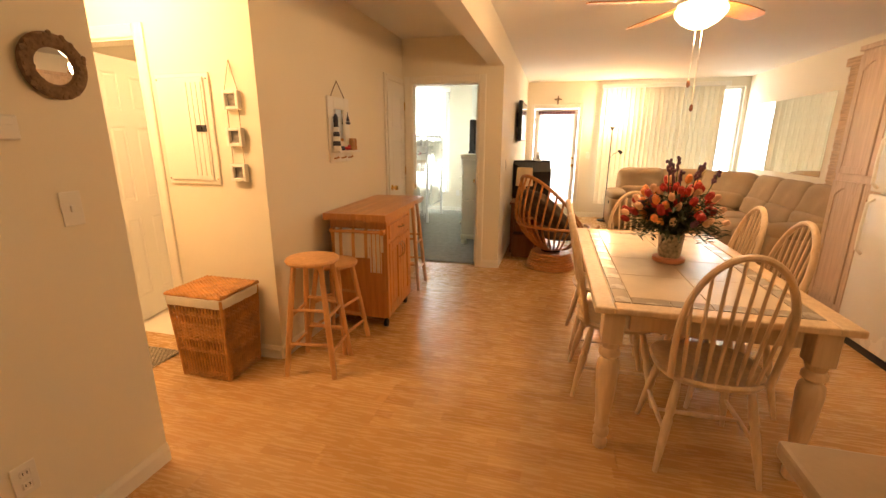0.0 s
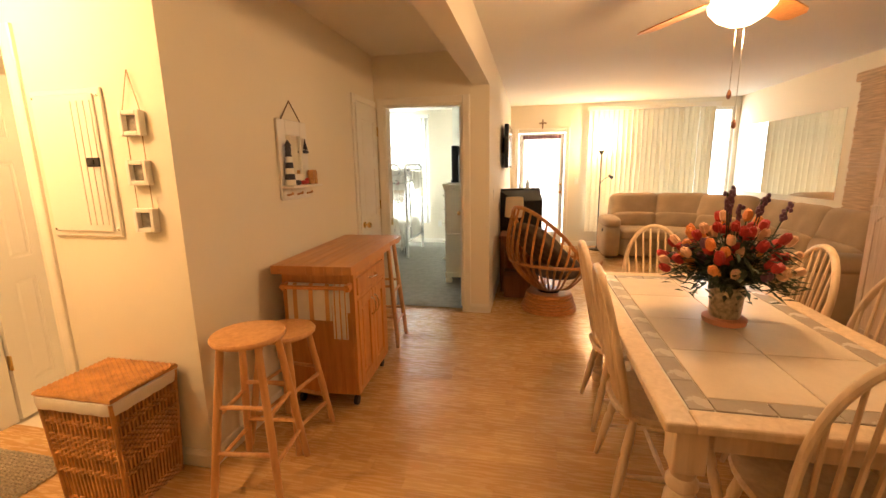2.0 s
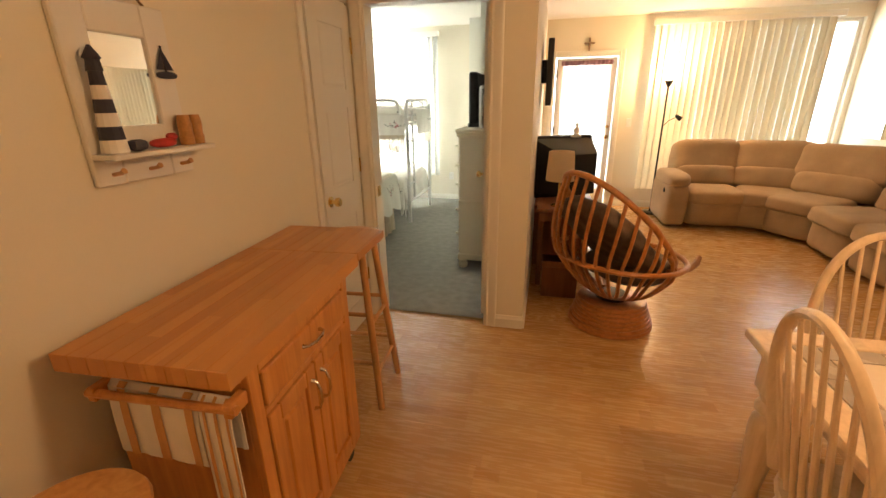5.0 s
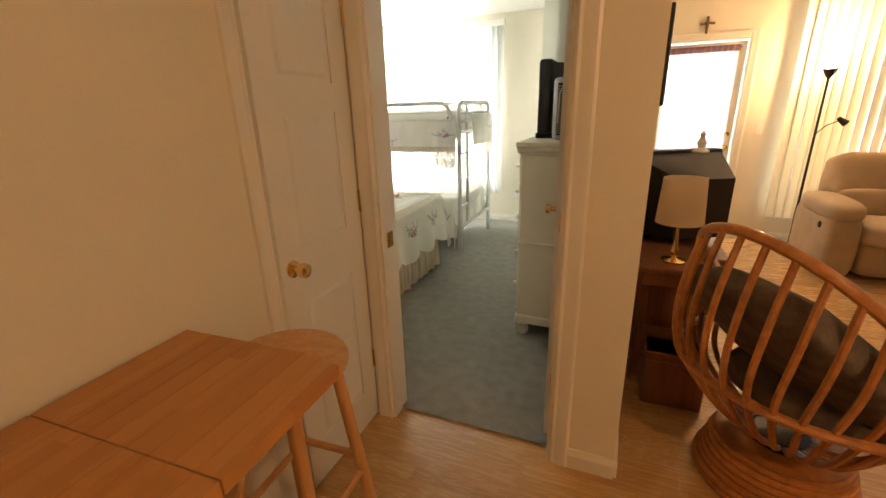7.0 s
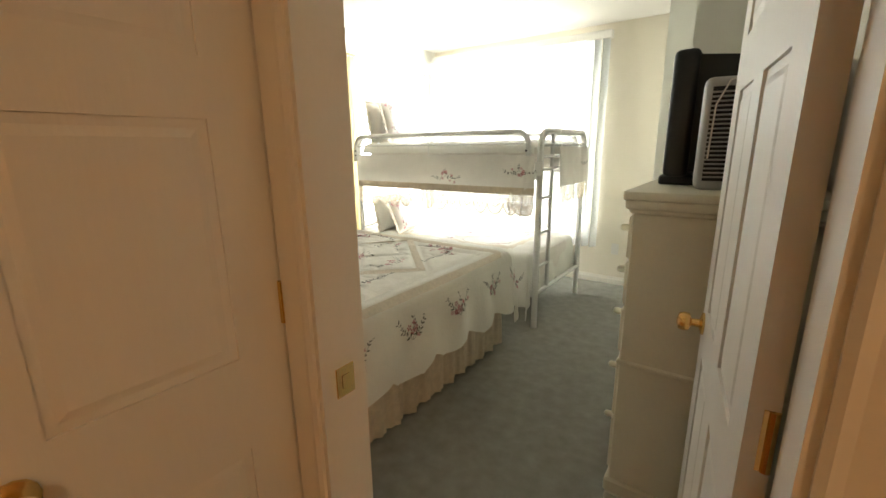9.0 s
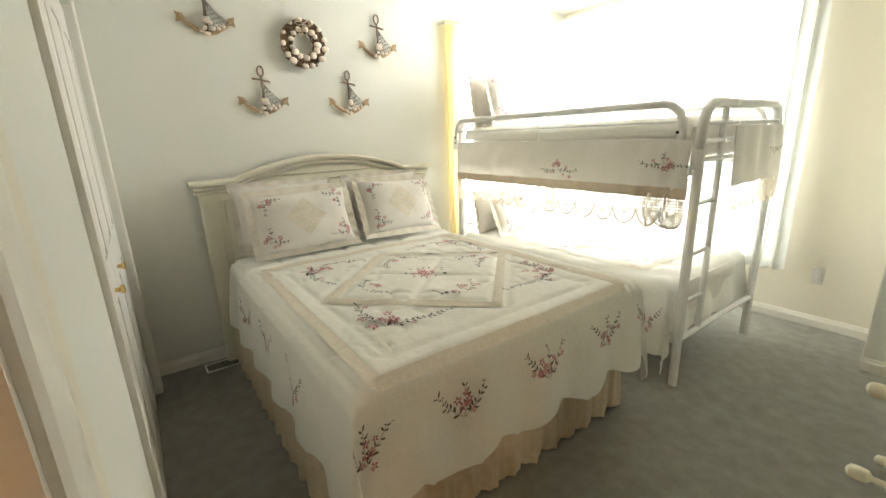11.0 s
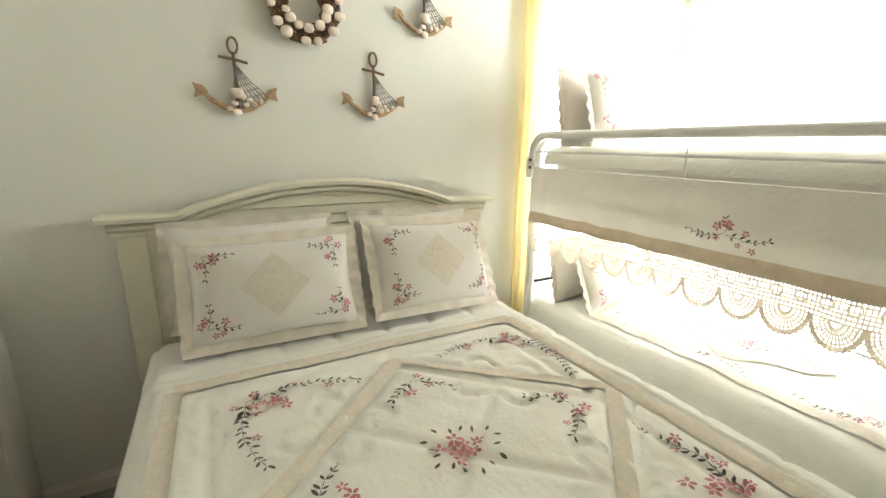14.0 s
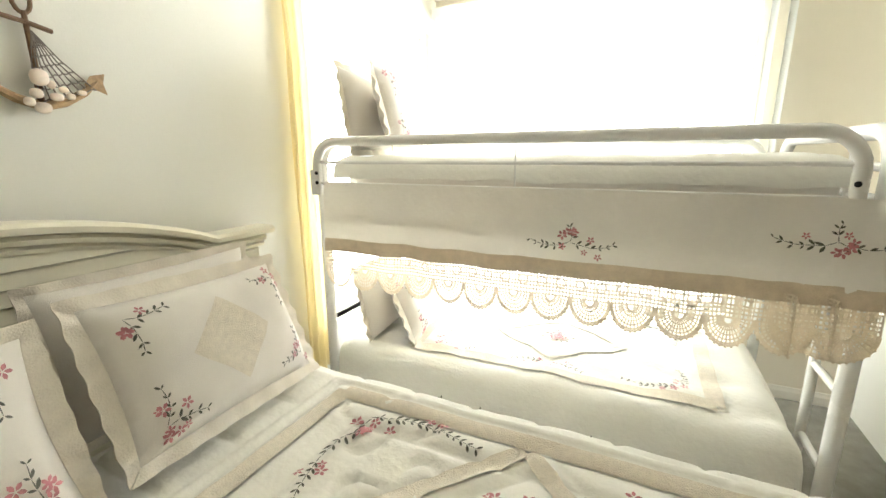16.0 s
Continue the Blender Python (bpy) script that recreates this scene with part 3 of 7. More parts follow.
vertical_blind("blind_bedroom", "white vertical blind glowing with daylight", -4.08, -2.06, 8.50, 0.40, 2.36, 52, 0.078, "bed_blind")


def curtain(name, label, m, axis, pos, a, b, z0, z1, waves, depth, cat="curtain", ruffle=0.0):
    bm = bmesh.new()
    n, h = waves * 8, 14
    g = []
    for j in range(h + 1):
        z = z0 + (z1 - z0) * j / h
        row = []
        for i in range(n + 1):
            u = i / n
            k = depth * math.sin(u * waves * 2 * math.pi + 0.5 * math.sin(j * 0.5)) * (0.6 + 0.4 * (1 - j / h))
            if ruffle and j >= h - 1:
                k *= 1.8
            p = a + (b - a) * u + 0.006 * noise.noise(Vector((u * 5, z * 3, 0)))
            row.append(bm.verts.new((p, pos + k, z) if axis == "x" else (pos + k, p, z)))
        g.append(row)
    for j in range(h):
        for i in range(n):
            bm.faces.new((g[j][i], g[j][i + 1], g[j + 1][i + 1], g[j + 1][i]))
    return tagged(make(name, bm, m, smooth=80), label, cat)


curtain("curtain", "pale yellow side curtain glowing with daylight", M["yellow"], "y", -4.085, 7.08, 7.26, 0.40, 2.28, 4, 0.012, ruffle=1)
rod = bmesh.new()
tube(rod, [(-4.128, 7.06, 2.25), (-4.085, 7.08, 2.255), (-4.085, 8.5, 2.255), (-4.128, 8.52, 2.25)], 0.007, 8)
tagged(make("curtain_rod", rod, M["white_metal"], smooth=True), "thin white curtain rod on the bedroom wall", "curtain rod")


def balcony_door():
    d = base("door_balcony", "white glazed balcony door with a sheer curtain", "door", pose(-0.385, 8.63, 0.025), kind="structure")
    bm = bmesh.new()
    w, h, t = 0.79, 2.0, 0.04
    for x0, x1, z0, z1 in ((0, 0.1, 0, h), (w - 0.1, w, 0, h), (0.1, w - 0.1, 0, 0.22), (0.1, w - 0.1, h - 0.1, h)):
        box(bm, x0, x1, 0, t, z0, z1, 0.003)
    make("frame", bm, M["door"], d)
    bm = bmesh.new()
    box(bm, 0.1, w - 0.1, 0.017, 0.022, 0.22, h - 0.1)
    make("pane", bm, M["glass"], d).visible_shadow = False
    for z, r in ((0.96, 0.026), (1.10, 0.02)):
        bm = bmesh.new()
        knob_mesh(bm, (w - 0.05, -0.001, z), (0, -1, 0), r)
        make("knob", bm, M["brass"], d, smooth=True)
    for z in (0.3, 1.05, 1.8):
        bm = bmesh.new()
        box(bm, -0.006, 0.02, -0.012, -0.001, z - 0.045, z + 0.045, 0.002)
        make("hinge", bm, M["chrome"], d)
    bm = bmesh.new()
    tube(bm, [(0.07, -0.03, 1.945), (w - 0.05, -0.03, 1.945)], 0.006, 8)
    make("curtain_rod", bm, M["dark_metal"], d)


balcony_door()
curtain("door_curtain", "white sheer curtain gathered over the balcony door glass", M["sheer"], "x", 8.60, -0.31, 0.33, 0.25, 1.965, 11, 0.008)
curtain("valance", "short mauve gathered valance on the balcony door", M["purple"], "x", 8.586, -0.325, 0.345, 1.93, 1.99, 13, 0.006, "valance")
bm = bmesh.new()
box(bm, 0.60, 0.66, 8.592, 8.599, 1.12, 1.235, 0.002)
box(bm, 0.625, 0.635, 8.585, 8.593, 1.165, 1.19, 0.001)
tagged(make("light_switch", bm, M["white_plastic"]), "white wall switch beside the balcony door", "switch")


def cross_ornament():
    bm = bmesh.new()
    tube(bm, [(0.02, 8.59, 2.12), (0.02, 8.588, 2.18), (0.02, 8.59, 2.25)], [0.010, 0.014, 0.011], 8)
    tube(bm, [(-0.03, 8.59, 2.20), (0.02, 8.588, 2.205), (0.07, 8.59, 2.20)], [0.011, 0.013, 0.011], 8)
    for p in ((0.02, 8.588, 2.255), (0.02, 8.588, 2.115), (-0.035, 8.588, 2.20), (0.075, 8.588, 2.20)):
        blob(bm, p, (0.013, 0.009, 0.013), 2.2, 3)
    tagged(make("wall_cross", bm, M["twig"], smooth=True), "small dark wall cross above the door", "ornament")


cross_ornament()


# ---- hallway things ----
def stool(at, h, label):
    s = base("bar_stool", label, "stool", at, group="round wooden stools")
    bm = bmesh.new()
    lathe(bm, [(0.0, h - 0.032), (0.14, h - 0.032), (0.158, h - 0.026), (0.163, h - 0.014), (0.158, h - 0.003), (0.13, h), (0.0, h - 0.003)], 28)
    make("seat", bm, M["stool"], s, smooth=True)
    corners = [(sx, sy) for sx in (-1, 1) for sy in (-1, 1)]
    top, foot = 0.085, 0.155

    def leg_at(c, z):
        k = top + (foot - top) * (1 - z / (h - 0.03))
        return Vector((c[0] * k, c[1] * k, z))
    for c in corners:
        bm = bmesh.new()
        tube(bm, [leg_at(c, 0), leg_at(c, h * 0.4), leg_at(c, h - 0.03)], [0.0165, 0.019, 0.0165], 10)
        make("leg", bm, M["stool"], s, smooth=True)
    for z, pairs in ((h * 0.22, ((0, 1), (2, 3))), (h * 0.29, ((0, 2), (1, 3))), (h * 0.52, ((0, 1), (2, 3))), (h * 0.58, ((0, 2), (1, 3)))):
        for a, b in pairs:
            bm = bmesh.new()
            tube(bm, [leg_at(corners[a], z), leg_at(corners[b], z)], 0.0105, 8)
            make("rung", bm, M["stool"], s, smooth=True)


stool(pose(-1.385, 2.19, 0, 0, 0, 8), 0.74, "honey-coloured round wooden bar stool by the wall corner")
stool(pose(-1.43, 2.53, 0, 0, 0, -6), 0.62, "low honey-coloured round wooden stool beside the cart")
stool(pose(-1.36, 3.865, 0, 0, 0, 4), 0.882, "honey-coloured wooden stool tucked under the cart leaf")
stool(pose(-1.515, 3.60, 0, 0, 0, 2), 0.62, "low honey-coloured wooden stool pushed under the cart leaf")


def cart():
    c = base("kitchen_cart", "honey wooden kitchen cart with butcher-block top", "kitchen cart", pose(-1.115, 2.72, 0, 0, 0, 3) @ pose(1.115, -2.72, 0))
    x0, x1, y0, y1 = -1.59, -1.14, 2.82, 3.44
    bm = bmesh.new()
    yb = [2.73, 3.52, 3.87]
    xw = [-1.60, -1.115]
    n = 9
    for k in range(n):
        a, b = xw[0] + (xw[1] - xw[0]) * k / n, xw[0] + (xw[1] - xw[0]) * (k + 1) / n
        box(bm, a, b - 0.0006, yb[0], yb[1], 0.87, 0.92, 0.0012)
    make("worktop", bm, M["maple"], c)
    bm = bmesh.new()
    for k in range(n):
        a, b = xw[0] + (xw[1] - xw[0]) * k / n, xw[0] + (xw[1] - xw[0]) * (k + 1) / n
        cut = 0.04 if k == n - 1 else (0.012 if k == n - 2 else 0)
        box(bm, a, b - 0.0006, yb[1] + 0.003, yb[2] - cut * 0.5, 0.886, 0.9195, 0.0012)
    make("drop_leaf", bm, M["maple"], c)
    bm = bmesh.new()
    box(bm, x0, x1 - 0.022, y0, y1, 0.09, 0.87, 0.003)
    for y in (y0, y1 - 0.045):
        box(bm, x1 - 0.022, x1, y, y + 0.045, 0.09, 0.87, 0.002)
    box(bm, x1 - 0.022, x1, y0 + 0.045, y1 - 0.045, 0.09, 0.125, 0.002)
    box(bm, x1 - 0.022, x1, y0 + 0.045, y1 - 0.045, 0.685, 0.705, 0.002)
    box(bm, x1 - 0.022, x1, y0 + 0.045, y1 - 0.045, 0.825, 0.87, 0.002)
    make("body", bm, M["cart"], c)
    bm = bmesh.new()
    box(bm, x1 - 0.018, x1 + 0.006, y0 + 0.05, y1 - 0.05, 0.712, 0.82, 0.006, 2)
    make("drawer", bm, M["cart"], c)
    mid = (y0 + y1) / 2
    for a, b in ((y0 + 0.048, mid - 0.003), (mid + 0.003, y1 - 0.048)):
        bm = bmesh.new()
        for ya, yb2, z0, z1 in ((a, a + 0.055, 0.13, 0.68), (b - 0.055, b, 0.13, 0.68), (a + 0.055, b - 0.055, 0.13, 0.185), (a + 0.055, b - 0.055, 0.625, 0.68)):
            box(bm, x1 - 0.016, x1 + 0.006, ya, yb2, z0, z1, 0.003)
        box(bm, x1 - 0.016, x1 - 0.006, a + 0.05, b - 0.05, 0.18, 0.63)
        box(bm, x1 - 0.012, x1 + 0.002, a + 0.075, b - 0.075, 0.205, 0.605, 0.007)
        make("door", bm, M["cart"], c)

    def pull(p, d):
        bm = bmesh.new()
        p, d = Vector(p), Vector(d)
        o = Vector((1, 0, 0))
        tube(bm, [p - d * 0.055, p - d * 0.05 + o * 0.018, p - d * 0.02 + o * 0.028, p + d * 0.02 + o * 0.028, p + d * 0.05 + o * 0.018, p + d * 0.055], [0.008, 0.0045, 0.0055, 0.0055, 0.0045, 0.008], 8)
        make("handle", bm, M["chrome"], c, smooth=True)
    pull((x1 + 0.006, mid, 0.772), (0, 1, 0))
    pull((x1 + 0.006, mid - 0.032, 0.575), (0, 0, 1))
    pull((x1 + 0.006, mid + 0.032, 0.575), (0, 0, 1))
    for x in (x0 + 0.05, x1 - 0.04):
        for y in (y0 + 0.05, y1 - 0.05):
            bm = bmesh.new()
            tube(bm, [(x - 0.012, y, 0.031), (x + 0.012, y, 0.031)], 0.031, 14)
            tube(bm, [(x, y, 0.04), (x, y, 0.092)], 0.012, 8)
            make("castor", bm, M["black"], c)
    bm = bmesh.new()
    tube(bm, [(x0 + 0.02, y0 - 0.055, 0.785), (x1 + 0.0, y0 - 0.055, 0.785)], 0.012, 10)
    for x in (x0 + 0.04, x1 - 0.02):
        box(bm, x - 0.012, x + 0.012, y0 - 0.066, y0 + 0.001, 0.765, 0.805, 0.003)
    make("towel_bar", bm, M["cart"], c)
    return c


cart()


def towel(x0, x1, y, drop_f, drop_b, label):
    bm = bmesh.new()
    prof = [(0.016, -drop_b), (0.017, -0.05), (0.013, 0.005), (0, 0.0155), (-0.013, 0.005), (-0.018, -0.06), (-0.020, -drop_f * 0.5), (-0.022, -drop_f)]
    n = 22
    g = []
    for i in range(n + 1):
        u = i / n
        w = 0.0018 * math.sin(u * 19) + 0.001 * math.sin(u * 41)
        g.append([Vector((x0 + (x1 - x0) * u, y + d - (w if d < 0 else -w) * min(1, abs(z) * 8), 0.785 + z)) for d, z in prof])
    vs = [[bm.verts.new(p) for p in row] for row in g]
    for i in range(n):
        for j in range(len(prof) - 1):
            bm.faces.new((vs[i][j], vs[i + 1][j], vs[i + 1][j + 1], vs[i][j + 1]))
    thicken(bm, 0.003)
    t = tagged(make("towel", bm, M["linen"], smooth=True), label, "towel", "kitchen towels")
    for i in range(3, n - 1, 8):
        st = bmesh.new()
        for j in range(3, len(prof) - 1):
            for q in (i, i + 1):
                f = [st.verts.new(p + Vector((0, -0.006, 0.003 if j == 3 else 0))) for p in (g[q][j], g[q + 1][j], g[q + 1][j + 1], g[q][j + 1])]
                st.faces.new(f)
        bmesh.ops.remove_doubles(st, verts=st.verts, dist=1e-4)
        thicken(st, 0.001)
        tagged(make("stripe", st, M["stripe"], t), "tan woven stripe")


towel(-1.545, -1.265, 2.785, 0.20, 0.12, "white towel with tan stripes on the cart rail")
towel(-1.26, -1.17, 2.785, 0.31, 0.16, "long white towel with tan stripes on the cart rail")


def hamper():
    hx0, hx1, hy0, hy1 = -2.17, -1.80, 1.86, 2.165
    h = base("hamper", "wicker laundry hamper with a white cloth liner", "hamper", pose((hx0 + hx1) / 2, (hy0 + hy1) / 2, 0))
    w, d, ht = (hx1 - hx0) / 2, (hy1 - hy0) / 2, 0.53
    bm = bmesh.new()

    def edge(k, z, off=0.0):
        """A point round the body: k 0..1."""
        f = 0.90 + 0.13 * z / ht
        per = [(-w, -d), (w, -d), (w, d), (-w, d)]
        s = (k % 1) * 4
        i = int(s)
        a, b = Vector(per[i]), Vector(per[(i + 1) % 4])
        p = (a + (b - a) * (s - i)) * f
        nrm = Vector(((b - a).y, -(b - a).x)).normalized()
        return Vector((p.x + nrm.x * off, p.y + nrm.y * off, z))
    count = 64
    for k in range(count):
        tube(bm, [edge(k / count, 0.02), edge(k / count, ht * 0.5), edge(k / count, ht)], 0.0065, 5)
    make("stakes", bm, M["wicker"], h, smooth=True)
    bm = bmesh.new()
    for lo, hi, stp in ((0.0, 0.05, 0.010), (0.17, 0.20, 0.010), (0.25, 0.37, 0.012), (0.41, 0.44, 0.010)):
        z, par = lo, 0
        while z < hi:
            tube(bm, [edge(k / (count * 2), z + 0.006, 0.007 * (1 if (k + par) % 4 < 2 else -0.6)) for k in range(count * 2)], 0.0052, 5, closed=True)
            z += stp
            par += 2
    make("weave", bm, M["wicker"], h, smooth=True)
    for sx in (-1, 1):
        for sy in (-1, 1):
            bm = bmesh.new()
            tube(bm, [(sx * w * 0.9, sy * d * 0.9, 0), (sx * w * 1.03, sy * d * 1.03, ht)], 0.011, 7)
            make("corner_post", bm, M["wicker"], h, smooth=True)
    # Dark box added inside, its colour standing for shade between the stakes.
    bm = bmesh.new()
    box(bm, -w * 0.86, w * 0.86, -d * 0.86, d * 0.86, 0.012, ht - 0.03)
    make("inner_liner", bm, M["dark_wood"], h)
    bm = bmesh.new()
    a = [[bm.verts.new(edge(k / 48, z, o + 0.003 * math.sin(k * 1.9))) for k in range(48)] for z, o in ((ht - 0.05, 0.012), (ht - 0.02, 0.017), (ht + 0.004, 0.014), (ht + 0.01, -0.01))]
    for p, q in zip(a, a[1:]):
        skin(bm, p, q)
    make("liner_cuff", bm, M["linen"], h, smooth=True)
    bm = bmesh.new()
    z = ht + 0.016
    for k in range(30):
        y = -d * 1.05 + 2.1 * d * k / 29
        pts = [(-w * 1.06 + 2.12 * w * i / 24, y, z + 0.006 + 0.004 * (1 if (i + k) % 2 else -1) + 0.006 * noise.noise(Vector((i, k, 1)))) for i in range(25)]
        tube(bm, pts, 0.0068, 5)
    tube(bm, [(-w * 1.06, -d * 1.06, z), (w * 1.06, -d * 1.06, z), (w * 1.06, d * 1.06, z), (-w * 1.06, d * 1.06, z)], 0.011, 6, closed=True)
    make("lid", bm, M["wicker"], h, smooth=True)


hamper()


def entry_mat():
    bm = bmesh.new()
    n, m2 = 56, 26
    x0, x1, y0, y1 = -3.22, -2.41, 1.60, 2.10
    for j in range(m2):
        y = y0 + (y1 - y0) * j / m2
        tube(bm, [(x0 + (x1 - x0) * i / n, y + 0.009, 0.007 + 0.004 * (1 if (i + j) % 2 else -1)) for i in range(n + 1)], 0.009, 5, flat=0.6)
    tagged(make("door_mat", bm, M["rug"], smooth=True), "brown and beige woven door mat on the floor", "mat")


entry_mat()


def breaker_panel():
    p = base("breaker_panel", "cream painted electrical breaker panel on the wall", "breaker panel")
    bm = bmesh.new()
    box(bm, -2.375, -1.985, 2.186, 2.2, 1.165, 1.825, 0.004)
    make("frame", bm, M["trim"], p)
    bm = bmesh.new()
    box(bm, -2.35, -2.02, 2.176, 2.186, 1.19, 1.80, 0.004)
    for x in (-2.145, -2.11, -2.075, -2.04):
        box(bm, x - 0.006, x + 0.006, 2.172, 2.177, 1.22, 1.77, 0.0015)
    make("door", bm, M["trim"], p)
    bm = bmesh.new()
    box(bm, -2.10, -2.03, 2.168, 2.177, 1.485, 1.525, 0.002)
    box(bm, -2.075, -2.055, 2.163, 2.169, 1.495, 1.515, 0.001)
    make("latch", bm, M["black"], p)
    for x in (-2.36, -2.0):
        for z in (1.20, 1.79):
            bm = bmesh.new()
            blob(bm, (x, 2.183, z), (0.006, 0.004, 0.006), 2, 3)
            make("screw", bm, M["chrome"], p)


breaker_panel()


def frame_string():
    p = base("picture_frames", "three small white frames hung on a cord", "picture frames")
    for z in (1.665, 1.455, 1.245):
        cx, s = -1.835, 0.054
        bm = bmesh.new()
        for x0, x1, z0, z1 in ((-s, -s + 0.02, -s, s), (s - 0.02, s, -s, s), (-s + 0.02, s - 0.02, -s, -s + 0.02), (-s + 0.02, s - 0.02, s - 0.02, s)):
            box(bm, cx + x0, cx + x1, 2.165, 2.198, z + z0, z + z1, 0.003)
        make("frame", bm, M["white_plastic"], p)
        bm = bmesh.new()
        box(bm, cx - s + 0.015, cx + s - 0.015, 2.188, 2.192, z - s + 0.015, z + s - 0.015)
        make("picture", bm, M["photo"], p)
    for sg in (-1, 1):
        bm = bmesh.new()
        tube(bm, [(-1.835, 2.19, 1.885), (-1.835 + sg * 0.045, 2.185, 1.72)], 0.0022, 5)
        for a, b in ((1.611, 1.509), (1.401, 1.299)):
            bm2 = bmesh.new()
            tube(bm2, [(-1.835 + sg * 0.04, 2.185, a), (-1.835 + sg * 0.04, 2.185, b)], 0.0022, 5)
            make("cord", bm2, M["rope"], p)
        make("cord", bm, M["rope"], p)


frame_string()


def mirror_shelf():
    s = base("mirror_shelf", "white wooden wall mirror with a peg shelf and seaside ornaments", "mirror")
    X = -1.67
    y0, y1, z0, z1 = 2.975, 3.315, 1.27, 1.765
    bm = bmesh.new()
    for a, b, lo, hi in ((y0, y0 + 0.085, z0, z1), (y1 - 0.085, y1, z0, z1), (y0 + 0.085, y1 - 0.085, z1 - 0.09, z1), (y0 + 0.085, y1 - 0.085, z0, z0 + 0.16)):
        box(bm, X + 0.001, X + 0.02, a, b, lo, hi, 0.004)
    make("frame", bm, M["white_plastic"], s)
    bm = bmesh.new()
    box(bm, X + 0.003, X + 0.010, y0 + 0.08, y1 - 0.08, z0 + 0.155, z1 - 0.085)
    make("mirror", bm, M["mirror"], s)
    bm = bmesh.new()
    box(bm, X + 0.02, X + 0.10, y0 + 0.0, y1 + 0.03, 1.345, 1.36, 0.003)
    make("shelf", bm, M["white_plastic"], s)
    for y in (y0 + 0.05, (y0 + y1) / 2, y1 - 0.05):
        bm = bmesh.new()
        tube(bm, [(X + 0.02, y, 1.30), (X + 0.05, y, 1.305), (X + 0.062, y, 1.312)], [0.006, 0.006, 0.009], 8)
        make("peg", bm, M["stool"], s, smooth=True)
    bm = bmesh.new()
    tube(bm, [(X + 0.012, y0 + 0.06, z1), (X + 0.008, (y0 + y1) / 2, 1.885), (X + 0.012, y1 - 0.06, z1)], 0.004, 6)
    make("rope", bm, M["twig"], s)
    cy = y0 + 0.05
    for k in range(6):
        bm = bmesh.new()
        lathe(bm, [(0.034 - 0.003 * k, 1.362 + 0.035 * k), (0.031 - 0.003 * k, 1.397 + 0.035 * k)], 12, (X + 0.05, cy, 0))
        make("lighthouse_band", bm, M["navy"] if k % 2 else M["white_plastic"], s)
    bm = bmesh.new()
    lathe(bm, [(0.02, 1.572), (0.016, 1.60), (0.022, 1.604), (0.004, 1.635)], 12, (X + 0.05, cy, 0))
    make("lighthouse_top", bm, M["navy"], s)
    for y, r in ((y1 - 0.035, 0.022), (y1 + 0.008, 0.022)):
        bm = bmesh.new()
        lathe(bm, [(r, 1.361), (r * 1.08, 1.385), (r * 0.95, 1.40), (r * 1.05, 1.425), (r * 0.92, 1.445), (r * 0.8, 1.455)], 12, (X + 0.05, y, 0))
        make("piling", bm, M["wicker"], s, smooth=True)
    bm = bmesh.new()
    blob(bm, (X + 0.06, y0 + 0.20, 1.376), (0.02, 0.045, 0.014), 2.4, 4, 0.1)
    blob(bm, (X + 0.06, y0 + 0.235, 1.392), (0.012, 0.02, 0.012), 2.2, 3, 0.1)
    make("crab", bm, M["petal_red"], s, smooth=True)
    bm = bmesh.new()
    blob(bm, (X + 0.06, y0 + 0.11, 1.377), (0.022, 0.025, 0.016), 3, 3, 0.1)
    make("pebble", bm, M["navy"], s)
    bm = bmesh.new()
    blob(bm, (X + 0.028, y1 - 0.04, 1.575), (0.006, 0.04, 0.011), 2.5, 3)
    tube(bm, [(X + 0.028, y1 - 0.04, 1.575), (X + 0.028, y1 - 0.045, 1.66)], 0.003, 5)
    vs = [bm.verts.new(p) for p in ((X + 0.028, y1 - 0.075, 1.59), (X + 0.028, y1 - 0.01, 1.59), (X + 0.028, y1 - 0.045, 1.655))]
    bm.faces.new(vs)
    make("little_boat", bm, M["navy"], s)


mirror_shelf()


